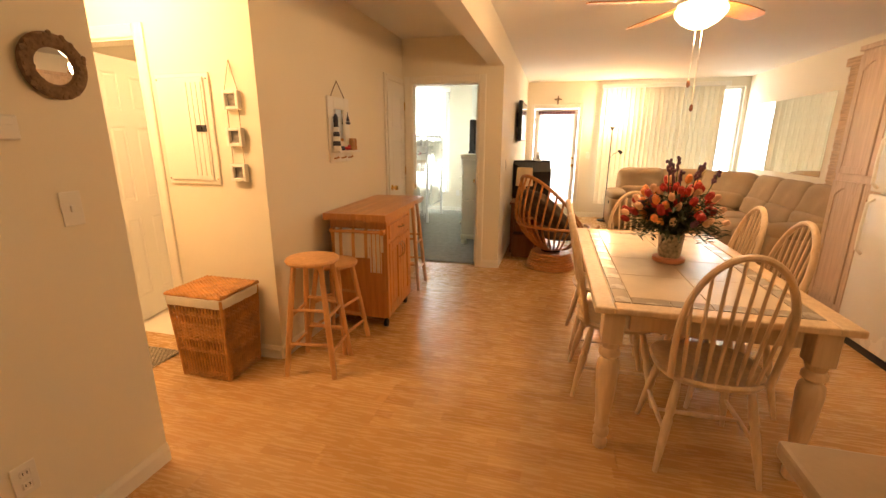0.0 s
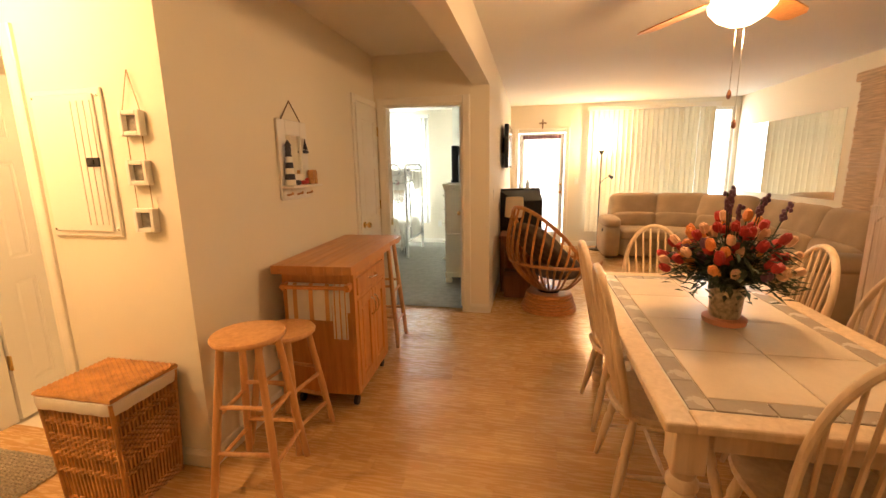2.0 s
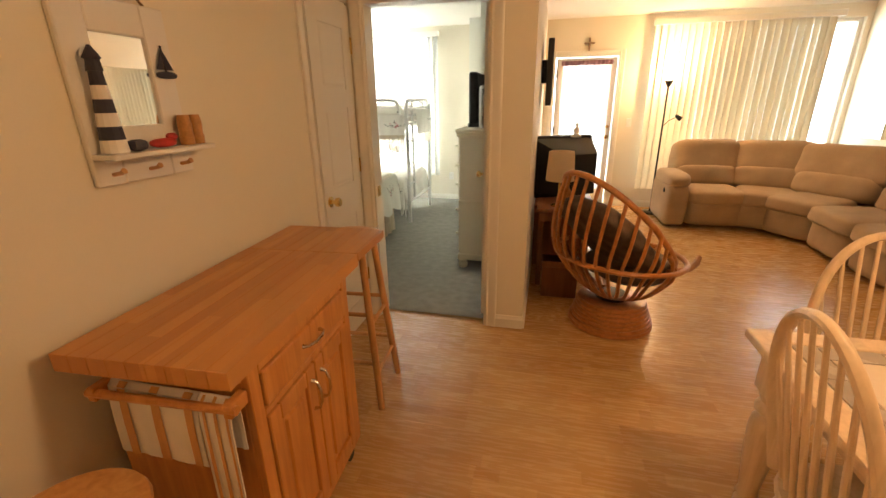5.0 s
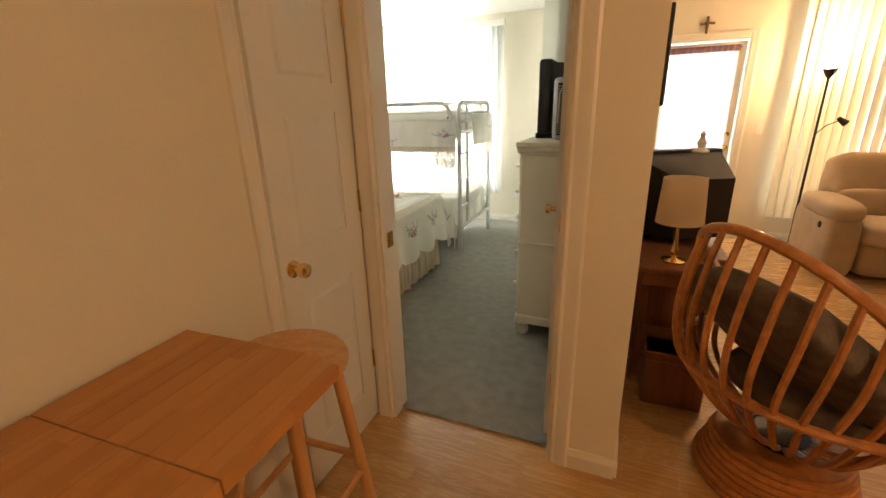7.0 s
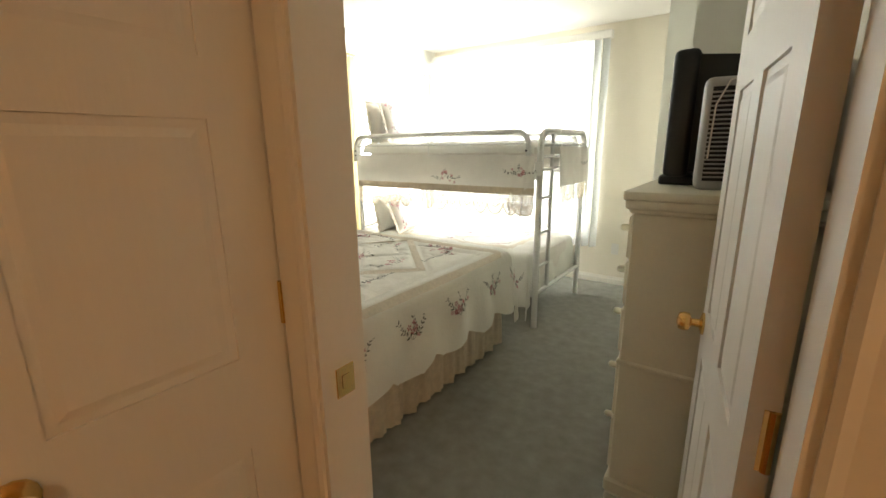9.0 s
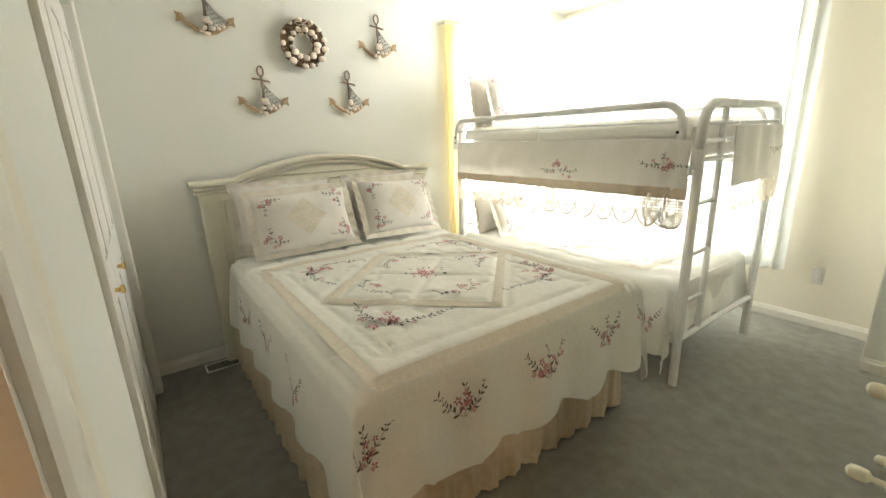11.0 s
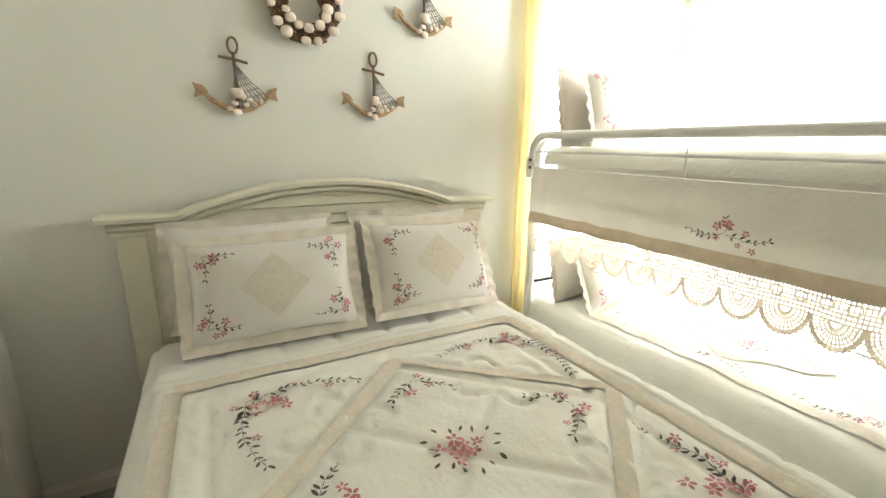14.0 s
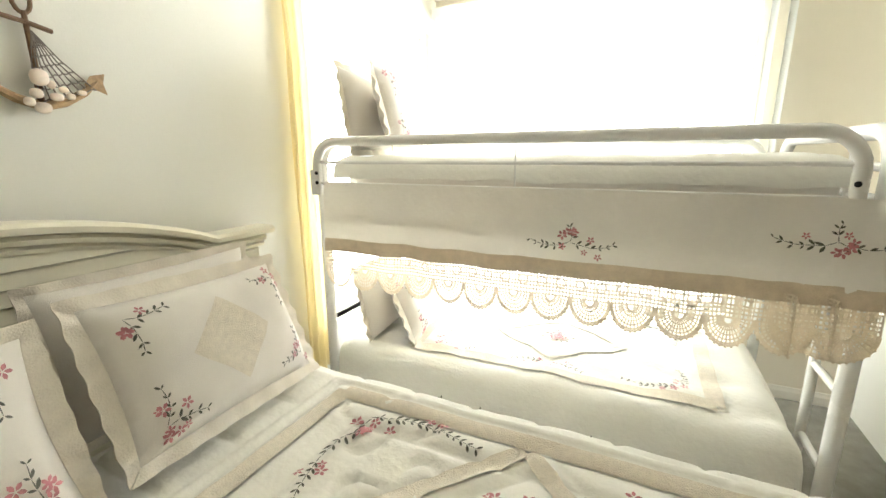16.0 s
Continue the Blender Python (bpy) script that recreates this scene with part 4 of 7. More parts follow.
def near_wall_things():
    m = base("round_mirror", "round mirror in a shell-encrusted rope frame", "mirror", pose(-1.62, 1.10, 1.672, 0, 90, 0))
    bm = bmesh.new()
    R = 0.105
    tube(bm, [(R * 0.78 * math.cos(a), R * 0.78 * math.sin(a), 0.012) for a in (k * math.pi / 20 for k in range(40))], 0.024, 8, closed=True, flat=0.6)
    rnd = random.Random(3)
    for k in range(90):
        a = rnd.random() * 6.283
        r = R * rnd.uniform(0.66, 0.97)
        blob(bm, (r * math.cos(a), r * math.sin(a), 0.022), (0.009, 0.009, 0.006), 2.2, 2)
    make("frame", bm, M["twig"], m, smooth=True)
    bm = bmesh.new()
    lathe(bm, [(R * 0.62, 0.001), (R * 0.62, 0.010), (R * 0.6, 0.012)], 32)
    make("mirror", bm, M["mirror"], m)
    bm = bmesh.new()
    box(bm, -1.62, -1.614, 1.032, 1.102, 1.14, 1.26, 0.002)
    box(bm, -1.615, -1.607, 1.06, 1.073, 1.188, 1.212, 0.001)
    tagged(make("light_switch", bm, M["white_plastic"], smooth=False), "white toggle switch plate on the cream wall", "switch")
    bm = bmesh.new()
    box(bm, -1.62, -1.595, 0.88, 0.955, 1.435, 1.51, 0.004)
    box(bm, -1.596, -1.593, 0.895, 0.94, 1.48, 1.50, 0.001)
    tagged(make("thermostat", bm, M["white_plastic"]), "small white plastic thermostat on the wall", "thermostat")
    o = base("outlet", "white wall outlet near the floor", "outlet")
    bm = bmesh.new()
    box(bm, -1.62, -1.614, 0.715, 0.785, 0.28, 0.395, 0.002)
    for z in (0.315, 0.36):
        box(bm, -1.615, -1.611, 0.735, 0.765, z - 0.015, z + 0.015, 0.004)
    make("plate", bm, M["white_plastic"], o)
    bm = bmesh.new()
    for z in (0.315, 0.36):
        for y in (0.744, 0.756):
            bm = bmesh.new()
            box(bm, -1.6112, -1.6105, y - 0.0015, y + 0.0015, z - 0.002, z + 0.008)
            make("slot", bm, M["black"], o)
    # The second light is added, out of sight, to house the side-room lamp.
    for label, place in (("frosted glass flush ceiling light in the corridor, lit", (-2.45, 1.46)), ("unseen flush ceiling light added in the side room, lit", (-2.35, 3.1))):
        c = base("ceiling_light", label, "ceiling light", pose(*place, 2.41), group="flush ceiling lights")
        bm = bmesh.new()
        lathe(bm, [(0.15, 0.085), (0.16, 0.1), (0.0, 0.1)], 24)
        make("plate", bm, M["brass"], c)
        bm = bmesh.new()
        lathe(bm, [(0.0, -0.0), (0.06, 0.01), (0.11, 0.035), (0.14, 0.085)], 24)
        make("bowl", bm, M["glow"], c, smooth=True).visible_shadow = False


near_wall_things()


def kitchen():
    c = base("kitchen_counter", "pale laminate counter end with base cabinet", "counter")
    bm = bmesh.new()
    box(bm, 0.46, 1.12, -1.0, 0.775, 0.865, 0.90, 0.008, 2)
    make("worktop", bm, M["counter"], c)
    bm = bmesh.new()
    box(bm, 0.50, 1.08, -1.0, 0.74, 0.0, 0.865, 0.003)
    make("body", bm, M["pickled"], c)
    f = base("refrigerator", "white two-door refrigerator with magnets", "refrigerator")
    bm = bmesh.new()
    box(bm, 2.24, 2.95, 2.75, 3.58, 0.02, 1.70, 0.01, 2)
    make("body", bm, M["white_metal"], f)
    for z0, z1 in ((0.06, 1.09), (1.105, 1.70)):
        bm = bmesh.new()
        box(bm, 2.17, 2.237, 2.755, 3.575, z0, z1, 0.014, 3)
        make("door", bm, M["white_metal"], f, smooth=True)
        bm = bmesh.new()
        ya = 3.50
        a, b = (z1 - 0.42, z1 - 0.03) if z1 < 1.2 else (z0 + 0.03, z0 + 0.38)
        tube(bm, [(2.168, ya, a), (2.135, ya, a + 0.03), (2.13, ya, (a + b) / 2), (2.135, ya, b - 0.03), (2.168, ya, b)], 0.011, 8)
        make("handle", bm, M["white_plastic"], f, smooth=True)
    bm = bmesh.new()
    box(bm, 2.19, 2.9, 2.78, 3.55, 0.0, 0.06)
    make("kick_grille", bm, M["black"], f)
    rnd = random.Random(8)
    for k in range(9):
        bm = bmesh.new()
        blob(bm, (2.166, 3.47 - 0.11 * (k % 3) - rnd.random() * 0.03, 1.64 - 0.13 * (k // 3) - rnd.random() * 0.03), (0.006, 0.024, 0.024), 2.6, 3, 0.15)
        make("magnet", bm, M["twig"], f, smooth=True)
    p = base("pantry_cabinet", "tall whitewashed oak pantry cabinet with arched doors", "cabinet")
    bm = bmesh.new()
    box(bm, 2.42, 3.148, 3.62, 4.45, 0.0, 2.16, 0.004)
    box(bm, 2.40, 3.148, 3.60, 4.47, 2.16, 2.20, 0.006)
    make("body", bm, M["pickled"], p)
    for y0 in (3.64, 4.045):
        for z0, z1 in ((0.10, 1.12), (1.18, 2.12)):
            bm = bmesh.new()
            y1 = y0 + 0.385
            for a, b, lo, hi in ((y0, y0 + 0.06, z0, z1), (y1 - 0.06, y1, z0, z1), (y0 + 0.06, y1 - 0.06, z0, z0 + 0.06)):
                box(bm, 2.40, 2.42, a, b, lo, hi, 0.003)
            n = 12
            for k in range(n):
                a, b = y0 + 0.06 + (y1 - y0 - 0.12) * k / n, y0 + 0.06 + (y1 - y0 - 0.12) * (k + 1) / n
                box(bm, 2.40, 2.42, a, b, z1 - 0.06 - 0.07 * abs(2 * (k + 0.5) / n - 1) ** 2, z1)
            box(bm, 2.408, 2.42, y0 + 0.055, y1 - 0.055, z0 + 0.05, z1 - 0.05)
            make("door", bm, M["pickled"], p)
    # Unseen fitting, added to carry the kitchen fill lamp.
    k = base("kitchen_ceiling_light", "unseen kitchen ceiling light added as fill, lit", "ceiling light", pose(1.5, -0.4, 2.41))
    bm = bmesh.new()
    lathe(bm, [(0.17, 0.085), (0.18, 0.1), (0.0, 0.1)], 24)
    make("plate", bm, M["brass"], k)
    bm = bmesh.new()
    lathe(bm, [(0.0, -0.0), (0.07, 0.01), (0.13, 0.035), (0.16, 0.085)], 24)
    make("bowl", bm, M["glow"], k, smooth=True).visible_shadow = False


kitchen()


# ---- dining ----
def table():
    t = base("dining_table", "blond wooden dining table with a tiled top", "table")
    x0, x1, y0, y1, z = 0.235, 1.21, 1.765, 3.53, 0.75
    bm = bmesh.new()
    fr = 0.085
    box(bm, x0, x0 + fr, y0, y1, z - 0.032, z, 0.008, 2)
    box(bm, x1 - fr, x1, y0, y1, z - 0.032, z, 0.008, 2)
    box(bm, x0 + fr, x1 - fr, y0, y0 + fr, z - 0.032, z, 0.008, 2)
    box(bm, x0 + fr, x1 - fr, y1 - fr, y1, z - 0.032, z, 0.008, 2)
    make("top_frame", bm, M["blond"], t)
    bm = bmesh.new()
    box(bm, x0 + fr, x1 - fr, y0 + fr, y1 - fr, z - 0.03, z - 0.006)
    make("grout_bed", bm, M["grout"], t)
    bm = bmesh.new()
    for a, b, c, d in ((x0 + 0.08, x0 + 0.105, y0 + 0.16, y1 - 0.16), (x1 - 0.105, x1 - 0.08, y0 + 0.16, y1 - 0.16), (x0 + 0.16, x1 - 0.16, y0 + 0.08, y0 + 0.105), (x0 + 0.16, x1 - 0.16, y1 - 0.105, y1 - 0.08)):
        box(bm, a, b, c, d, z - 0.13, z - 0.032, 0.003)
    make("apron", bm, M["blond"], t)
    for x in (x0 + 0.09, x1 - 0.09):
        for y in (y0 + 0.09, y1 - 0.09):
            bm = bmesh.new()
            box(bm, x - 0.045, x + 0.045, y - 0.045, y + 0.045, 0.56, z - 0.032, 0.004)
            lathe(bm, [(0.026, 0), (0.032, 0.01), (0.034, 0.04), (0.024, 0.06), (0.036, 0.075), (0.036, 0.10), (0.026, 0.115), (0.036, 0.135), (0.030, 0.16), (0.044, 0.30), (0.050, 0.42), (0.046, 0.46), (0.032, 0.48),
                       (0.046, 0.495), (0.046, 0.515), (0.034, 0.53), (0.044, 0.56)], 20, (x, y, 0))
            make("leg", bm, M["blond"], t, smooth=True)
    ix0, ix1, iy0, iy1 = x0 + fr + 0.004, x1 - fr - 0.004, y0 + fr + 0.004, y1 - fr - 0.004
    bw = 0.072

    def tiles(xa, xb, ya, yb, nx, ny, m, name):
        bm = bmesh.new()
        sx, sy = (xb - xa) / nx, (yb - ya) / ny
        box(bm, -sx / 2 + 0.002, sx / 2 - 0.002, -sy / 2 + 0.002, sy / 2 - 0.002, -0.006, 0.0015, 0.0015)
        me = bpy.data.meshes.new(name)
        bm.to_mesh(me)
        bm.free()
        me.materials.append(m)
        for i in range(nx):
            for j in range(ny):
                share(name, me, t, pose(xa + sx * (i + 0.5), ya + sy * (j + 0.5), z - 0.002))
    tiles(ix0, ix0 + bw, iy0, iy1, 1, 9, M["tile_border"], "border_tile")
    tiles(ix1 - bw, ix1, iy0, iy1, 1, 9, M["tile_border"], "border_tile")
    tiles(ix0 + bw, ix1 - bw, iy0, iy0 + bw, 4, 1, M["tile_border"], "border_tile")
    tiles(ix0 + bw, ix1 - bw, iy1 - bw, iy1, 4, 1, M["tile_border"], "border_tile")
    tiles(ix0 + bw, ix1 - bw, iy0 + bw, iy1 - bw, 2, 4, M["tile"], "tile")


table()


def windsor(at):
    """A bow-back chair facing +y, at its seat's centre on the floor."""
    c = base("dining_chair", "blond wooden bow-back spindle dining chair", "chair", at, group="chairs round the dining table")
    bm = bmesh.new()
    n = 26
    rows = []
    for z, s in ((0.425, 0.86), (0.432, 0.97), (0.45, 1.0), (0.462, 0.97), (0.455, 0.7), (0.447, 0.3)):
        rows.append([bm.verts.new((0.225 * s * math.copysign(abs(math.cos(a)) ** 0.75, math.cos(a)) * (1 + 0.06 * math.sin(a)), 0.215 * s * math.copysign(abs(math.sin(a)) ** 0.75, math.sin(a)), z)) for a in (2 * math.pi * k / n for k in range(n))])
    for a, b in zip(rows, rows[1:]):
        skin(bm, a, b)
    bm.faces.new(list(reversed(rows[0])))
    bm.faces.new(rows[-1])
    make("seat", bm, M["blond"], c, smooth=True)
    legs = []
    for sx in (-1, 1):
        for sy in (-1, 1):
            a, b = Vector((sx * 0.14, sy * 0.13, 0.43)), Vector((sx * 0.205, sy * 0.215, 0))
            legs.append((a, b))
            bm = bmesh.new()
            tube(bm, [b, b.lerp(a, 0.12), b.lerp(a, 0.3), b.lerp(a, 0.55), b.lerp(a, 0.60), b.lerp(a, 0.65), b.lerp(a, 0.85), a], [0.011, 0.013, 0.018, 0.021, 0.015, 0.021, 0.018, 0.014], 10)
            make("leg", bm, M["blond"], c, smooth=True)
    mids = []
    for i, j in ((0, 1), (2, 3)):
        p, q = legs[i][1].lerp(legs[i][0], 0.42), legs[j][1].lerp(legs[j][0], 0.42)
        mids.append((p + q) / 2)
        bm = bmesh.new()
        tube(bm, [p, (p + q) / 2, q], [0.008, 0.013, 0.008], 8)
        make("stretcher", bm, M["blond"], c, smooth=True)
    bm = bmesh.new()
    tube(bm, [mids[0], (mids[0] + mids[1]) / 2, mids[1]], [0.008, 0.013, 0.008], 8)
    make("stretcher", bm, M["blond"], c, smooth=True)

    def bow(a):
        """Around the bow, 0..pi; the back leans away from the sitter."""
        x = 0.225 * math.cos(a) * (1 - 0.18 * (1 - math.sin(a)) ** 2)
        z = 0.455 + 0.575 * math.sin(a) ** 0.75
        return Vector((x, -0.165 - 0.10 * (z - 0.455) / 0.575 - 0.02 * math.sin(a), z))
    bm = bmesh.new()
    tube(bm, [bow(math.pi * k / 28) for k in range(29)], 0.0135, 9, flat=1.25)
    make("bow", bm, M["blond"], c, smooth=True)
    for k in range(8):
        u = -0.155 + 0.31 * k / 7
        best = min((abs(bow(math.pi * q / 200).x - u * 1.12), q) for q in range(10, 191))[1]
        top = bow(math.pi * best / 200)
        foot = Vector((u * 0.9, -0.165 + 0.035 * (1 - (u / 0.155) ** 2) * 0 - 0.02 * (1 - (u / 0.16) ** 2), 0.455))
        bm = bmesh.new()
        tube(bm, [foot, foot.lerp(top, 0.35), top], [0.0075, 0.0085, 0.006], 7)
        make("spindle", bm, M["blond"], c, smooth=True)
    return c


ch = windsor(pose(0.755, 1.955, 0))
for m in (pose(0.425, 2.45, 0, 0, 0, -90), pose(0.425, 3.05, 0, 0, 0, -88), pose(1.03, 2.50, 0, 0, 0, 91), pose(1.03, 3.05, 0, 0, 0, 89), pose(0.70, 3.47, 0, 0, 0, 180)):
    copy_thing(ch, m)


def bouquet():
    v = base("flower_vase", "mosaic vase of red, orange and peach silk tulips", "flowers", pose(0.712, 2.615, 0.75))
    bm = bmesh.new()
    lathe(bm, [(0.07, 0), (0.085, 0.008), (0.088, 0.03), (0.07, 0.034)], 20)
    make("dish", bm, M["terracotta"], v, smooth=True)
    bm = bmesh.new()
    lathe(bm, [(0.055, 0.03), (0.062, 0.05), (0.066, 0.12), (0.07, 0.17), (0.066, 0.175), (0.055, 0.12)], 20)
    make("vase", bm, M["vase"], v, smooth=True)
    rnd = random.Random(11)
    stems, petals = bmesh.new(), {k: bmesh.new() for k in ("petal_red", "petal_orange", "petal_peach", "petal_plum")}
    for k in range(95):
        a = rnd.random() * 6.283
        e = math.acos(1 - rnd.random() * 1.05)
        r = rnd.uniform(0.16, 0.235) if k % 3 else rnd.uniform(0.10, 0.18)
        p = Vector((r * 1.15 * math.sin(e) * math.cos(a), r * 1.15 * math.sin(e) * math.sin(a), 0.25 + r * math.cos(e)))
        tube(stems, [(p.x * 0.1, p.y * 0.1, 0.15), (p.x * 0.5, p.y * 0.5, 0.16 + p.z * 0.35), p], 0.0025, 4)
        col = rnd.choices(list(petals), (9, 4, 4, 1.5))[0]
        d = (p - Vector((0, 0, 0.12))).normalized().to_track_quat("Z", "Y").to_matrix()
        b = petals[col]
        for q in range(5):
            o = d @ Vector((0.007 * math.cos(q * 1.257), 0.007 * math.sin(q * 1.257), 0.01))
            blob(b, p + o, (0.012, 0.012, rnd.uniform(0.021, 0.030)), 2.2, 2, 0.2, d)
    for k in range(1100):
        a = rnd.random() * 6.283
        e = math.acos(1 - rnd.random() * 1.25)
        r = rnd.uniform(0.06, 0.225)
        p = Vector((r * 1.15 * math.sin(e) * math.cos(a), r * 1.15 * math.sin(e) * math.sin(a), 0.22 + r * math.cos(e)))
        d = Vector((math.cos(a), math.sin(a), rnd.uniform(-0.6, 1))).normalized()
        s = d.cross(Vector((0, 0, 1))).normalized() * rnd.uniform(0.006, 0.012)
        ln = rnd.uniform(0.03, 0.08)
        vs = [stems.verts.new(q) for q in (p - d * ln / 2, p + s, p + d * ln / 2 - Vector((0, 0, 0.01)), p - s)]
        stems.faces.new(vs)
    for k in range(8):
        a = rnd.random() * 6.283
        tip = Vector((0.2 * math.cos(a) * rnd.random() * 1.3, 0.2 * math.sin(a) * rnd.random() * 1.3, rnd.uniform(0.46, 0.60)))
        tube(stems, [(0, 0, 0.2), tip * 0.6, tip], 0.0025, 4)
        for q in range(11):
            f = 0.88 + 0.012 * q
            blob(petals["petal_plum"], tip * f + Vector((rnd.uniform(-0.01, 0.01), rnd.uniform(-0.01, 0.01), 0)), (0.008, 0.008, 0.011), 2.2, 2)
    tagged(make("foliage", stems, M["stem"], v), "dark green leaves and stems", kind="stuff")
    for k, b in petals.items():
        tagged(make("petals", b, M[k], v, smooth=True), k.replace("_", " ") + " flower heads", kind="stuff")


bouquet()


def ceiling_fan():
    f = base("ceiling_fan", "wooden-bladed ceiling fan with a lit glass bowl", "ceiling fan", pose(0.80, 3.0, 0))
    bm = bmesh.new()
    lathe(bm, [(0.0, 2.51), (0.075, 2.51), (0.075, 2.47), (0.02, 2.455), (0.02, 2.40), (0.08, 2.395), (0.115, 2.36), (0.115, 2.29), (0.09, 2.26), (0.09, 2.225), (0.13, 2.215), (0.0, 2.21)], 24)
    make("motor", bm, M["white_metal"], f, smooth=True)
    for k in range(5):
        a = radians(45 + 72 * k)
        bm = bmesh.new()
        prof = [(0.17, 0.05), (0.24, 0.062), (0.45, 0.068), (0.60, 0.064), (0.655, 0.04)]
        top = [bm.verts.new((r, w, 2.235 - w * 0.2)) for r, w in prof] + [bm.verts.new((r, -w, 2.235 + w * 0.2)) for r, w in reversed(prof)]
        bm.faces.new(top)
        thicken(bm, 0.007)
        make("blade", bm, M["cart"], f, at=pose(0, 0, 0, 0, 0, math.degrees(a)))
        bm = bmesh.new()
        tube(bm, [(0.09, 0, 2.26), (0.15, 0, 2.235), (0.25, 0, 2.245)], [0.012, 0.014, 0.02], 8, flat=0.4)
        make("blade_arm", bm, M["white_metal"], f, at=pose(0, 0, 0, 0, 0, math.degrees(a)))
    bm = bmesh.new()
    lathe(bm, [(0.012, 2.088), (0.05, 2.092), (0.10, 2.12), (0.135, 2.16), (0.14, 2.185), (0.125, 2.208)], 28)
    make("glass_bowl", bm, M["glow"], f, smooth=True).visible_shadow = False
    for dx, z in ((-0.015, 1.80), (0.02, 1.66)):
        bm = bmesh.new()
        tube(bm, [(dx, 0, 2.10), (dx, 0, z)], 0.0018, 5)
        make("pull_chain", bm, M["chrome"], f)
        bm = bmesh.new()
        lathe(bm, [(0.004, z), (0.010, z - 0.012), (0.011, z - 0.03), (0.005, z - 0.042)], 10, (dx, 0, 0))
        make("pull_knob", bm, M["dark_wood"], f, smooth=True)


ceiling_fan()


# ---- living room ----
def sofa():
    s = base("sectional_sofa", "tan microfibre curved sectional recliner sofa", "sofa")

    def module(at, w, spread):
        """A seat w wide, facing -y of its own frame, front at y 0, back at y 0.95."""
        bm = bmesh.new()
        blob(bm, (0, 0.46, 0.20), (w / 2, 0.44, 0.165), 9, 8, 0.02)
        make("base", bm, M["sofa"], s, smooth=60, at=at)
        bm = bmesh.new()
        blob(bm, (0, 0.30, 0.385), (w / 2 + 0.004, 0.33, 0.085), 6, 10, 0.04)
        make("seat_cushion", bm, M["sofa"], s, smooth=60, at=at)
        bm = bmesh.new()
        blob(bm, (0, 0.67, 0.54), (w / 2 + 0.02 + spread * 0.6, 0.16, 0.13), 5, 12, 0.05, Euler((radians(-14), 0, 0)).to_matrix())
        make("lumbar_cushion", bm, M["sofa"], s, smooth=60, at=at)
        bm = bmesh.new()
        blob(bm, (0, 0.78, 0.765), (w / 2 + 0.025 + spread, 0.17, 0.205), 6.5, 12, 0.06, Euler((radians(-16), 0, 0)).to_matrix())
        make("back_cushion", bm, M["sofa"], s, smooth=60, at=at)
        bm = bmesh.new()
        blob(bm, (0, 0.87, 0.50), (w / 2 + 0.03 + spread, 0.075, 0.40), 8, 6)
        make("back_frame", bm, M["sofa"], s, smooth=60, at=at)
    module(pose(1.52, 7.46, 0), 0.60, 0.035)
    for k, a in enumerate((-22, -56)):
        cx, cy = (1.98, 7.40) if k == 0 else (2.13, 7.15)
        module(pose(cx - 0.03, cy, 0, 0, 0, a), 0.58, 0.125)
    for y in (6.63, 5.98, 5.33):
        module(pose(2.15, y, 0, 0, 0, -90), 0.64, 0.0)
    for m in (pose(1.10, 7.46, 0), pose(2.15, 4.89, 0, 0, 0, -90)):
        bm = bmesh.new()
        blob(bm, (0, 0.45, 0.27), (0.125, 0.44, 0.26), 7, 8, 0.02)
        blob(bm, (0, 0.40, 0.56), (0.145, 0.40, 0.085), 3.2, 8, 0.04)
        make("arm", bm, M["sofa"], s, smooth=60, at=m)
    bm = bmesh.new()
    lathe(bm, [(0.02, 0), (0.03, 0.004), (0.026, 0.012), (0.01, 0.014)], 14)
    make("recline_handle", bm, M["black"], s, at=pose(0.972, 7.62, 0.44, 0, -90, 0))


sofa()


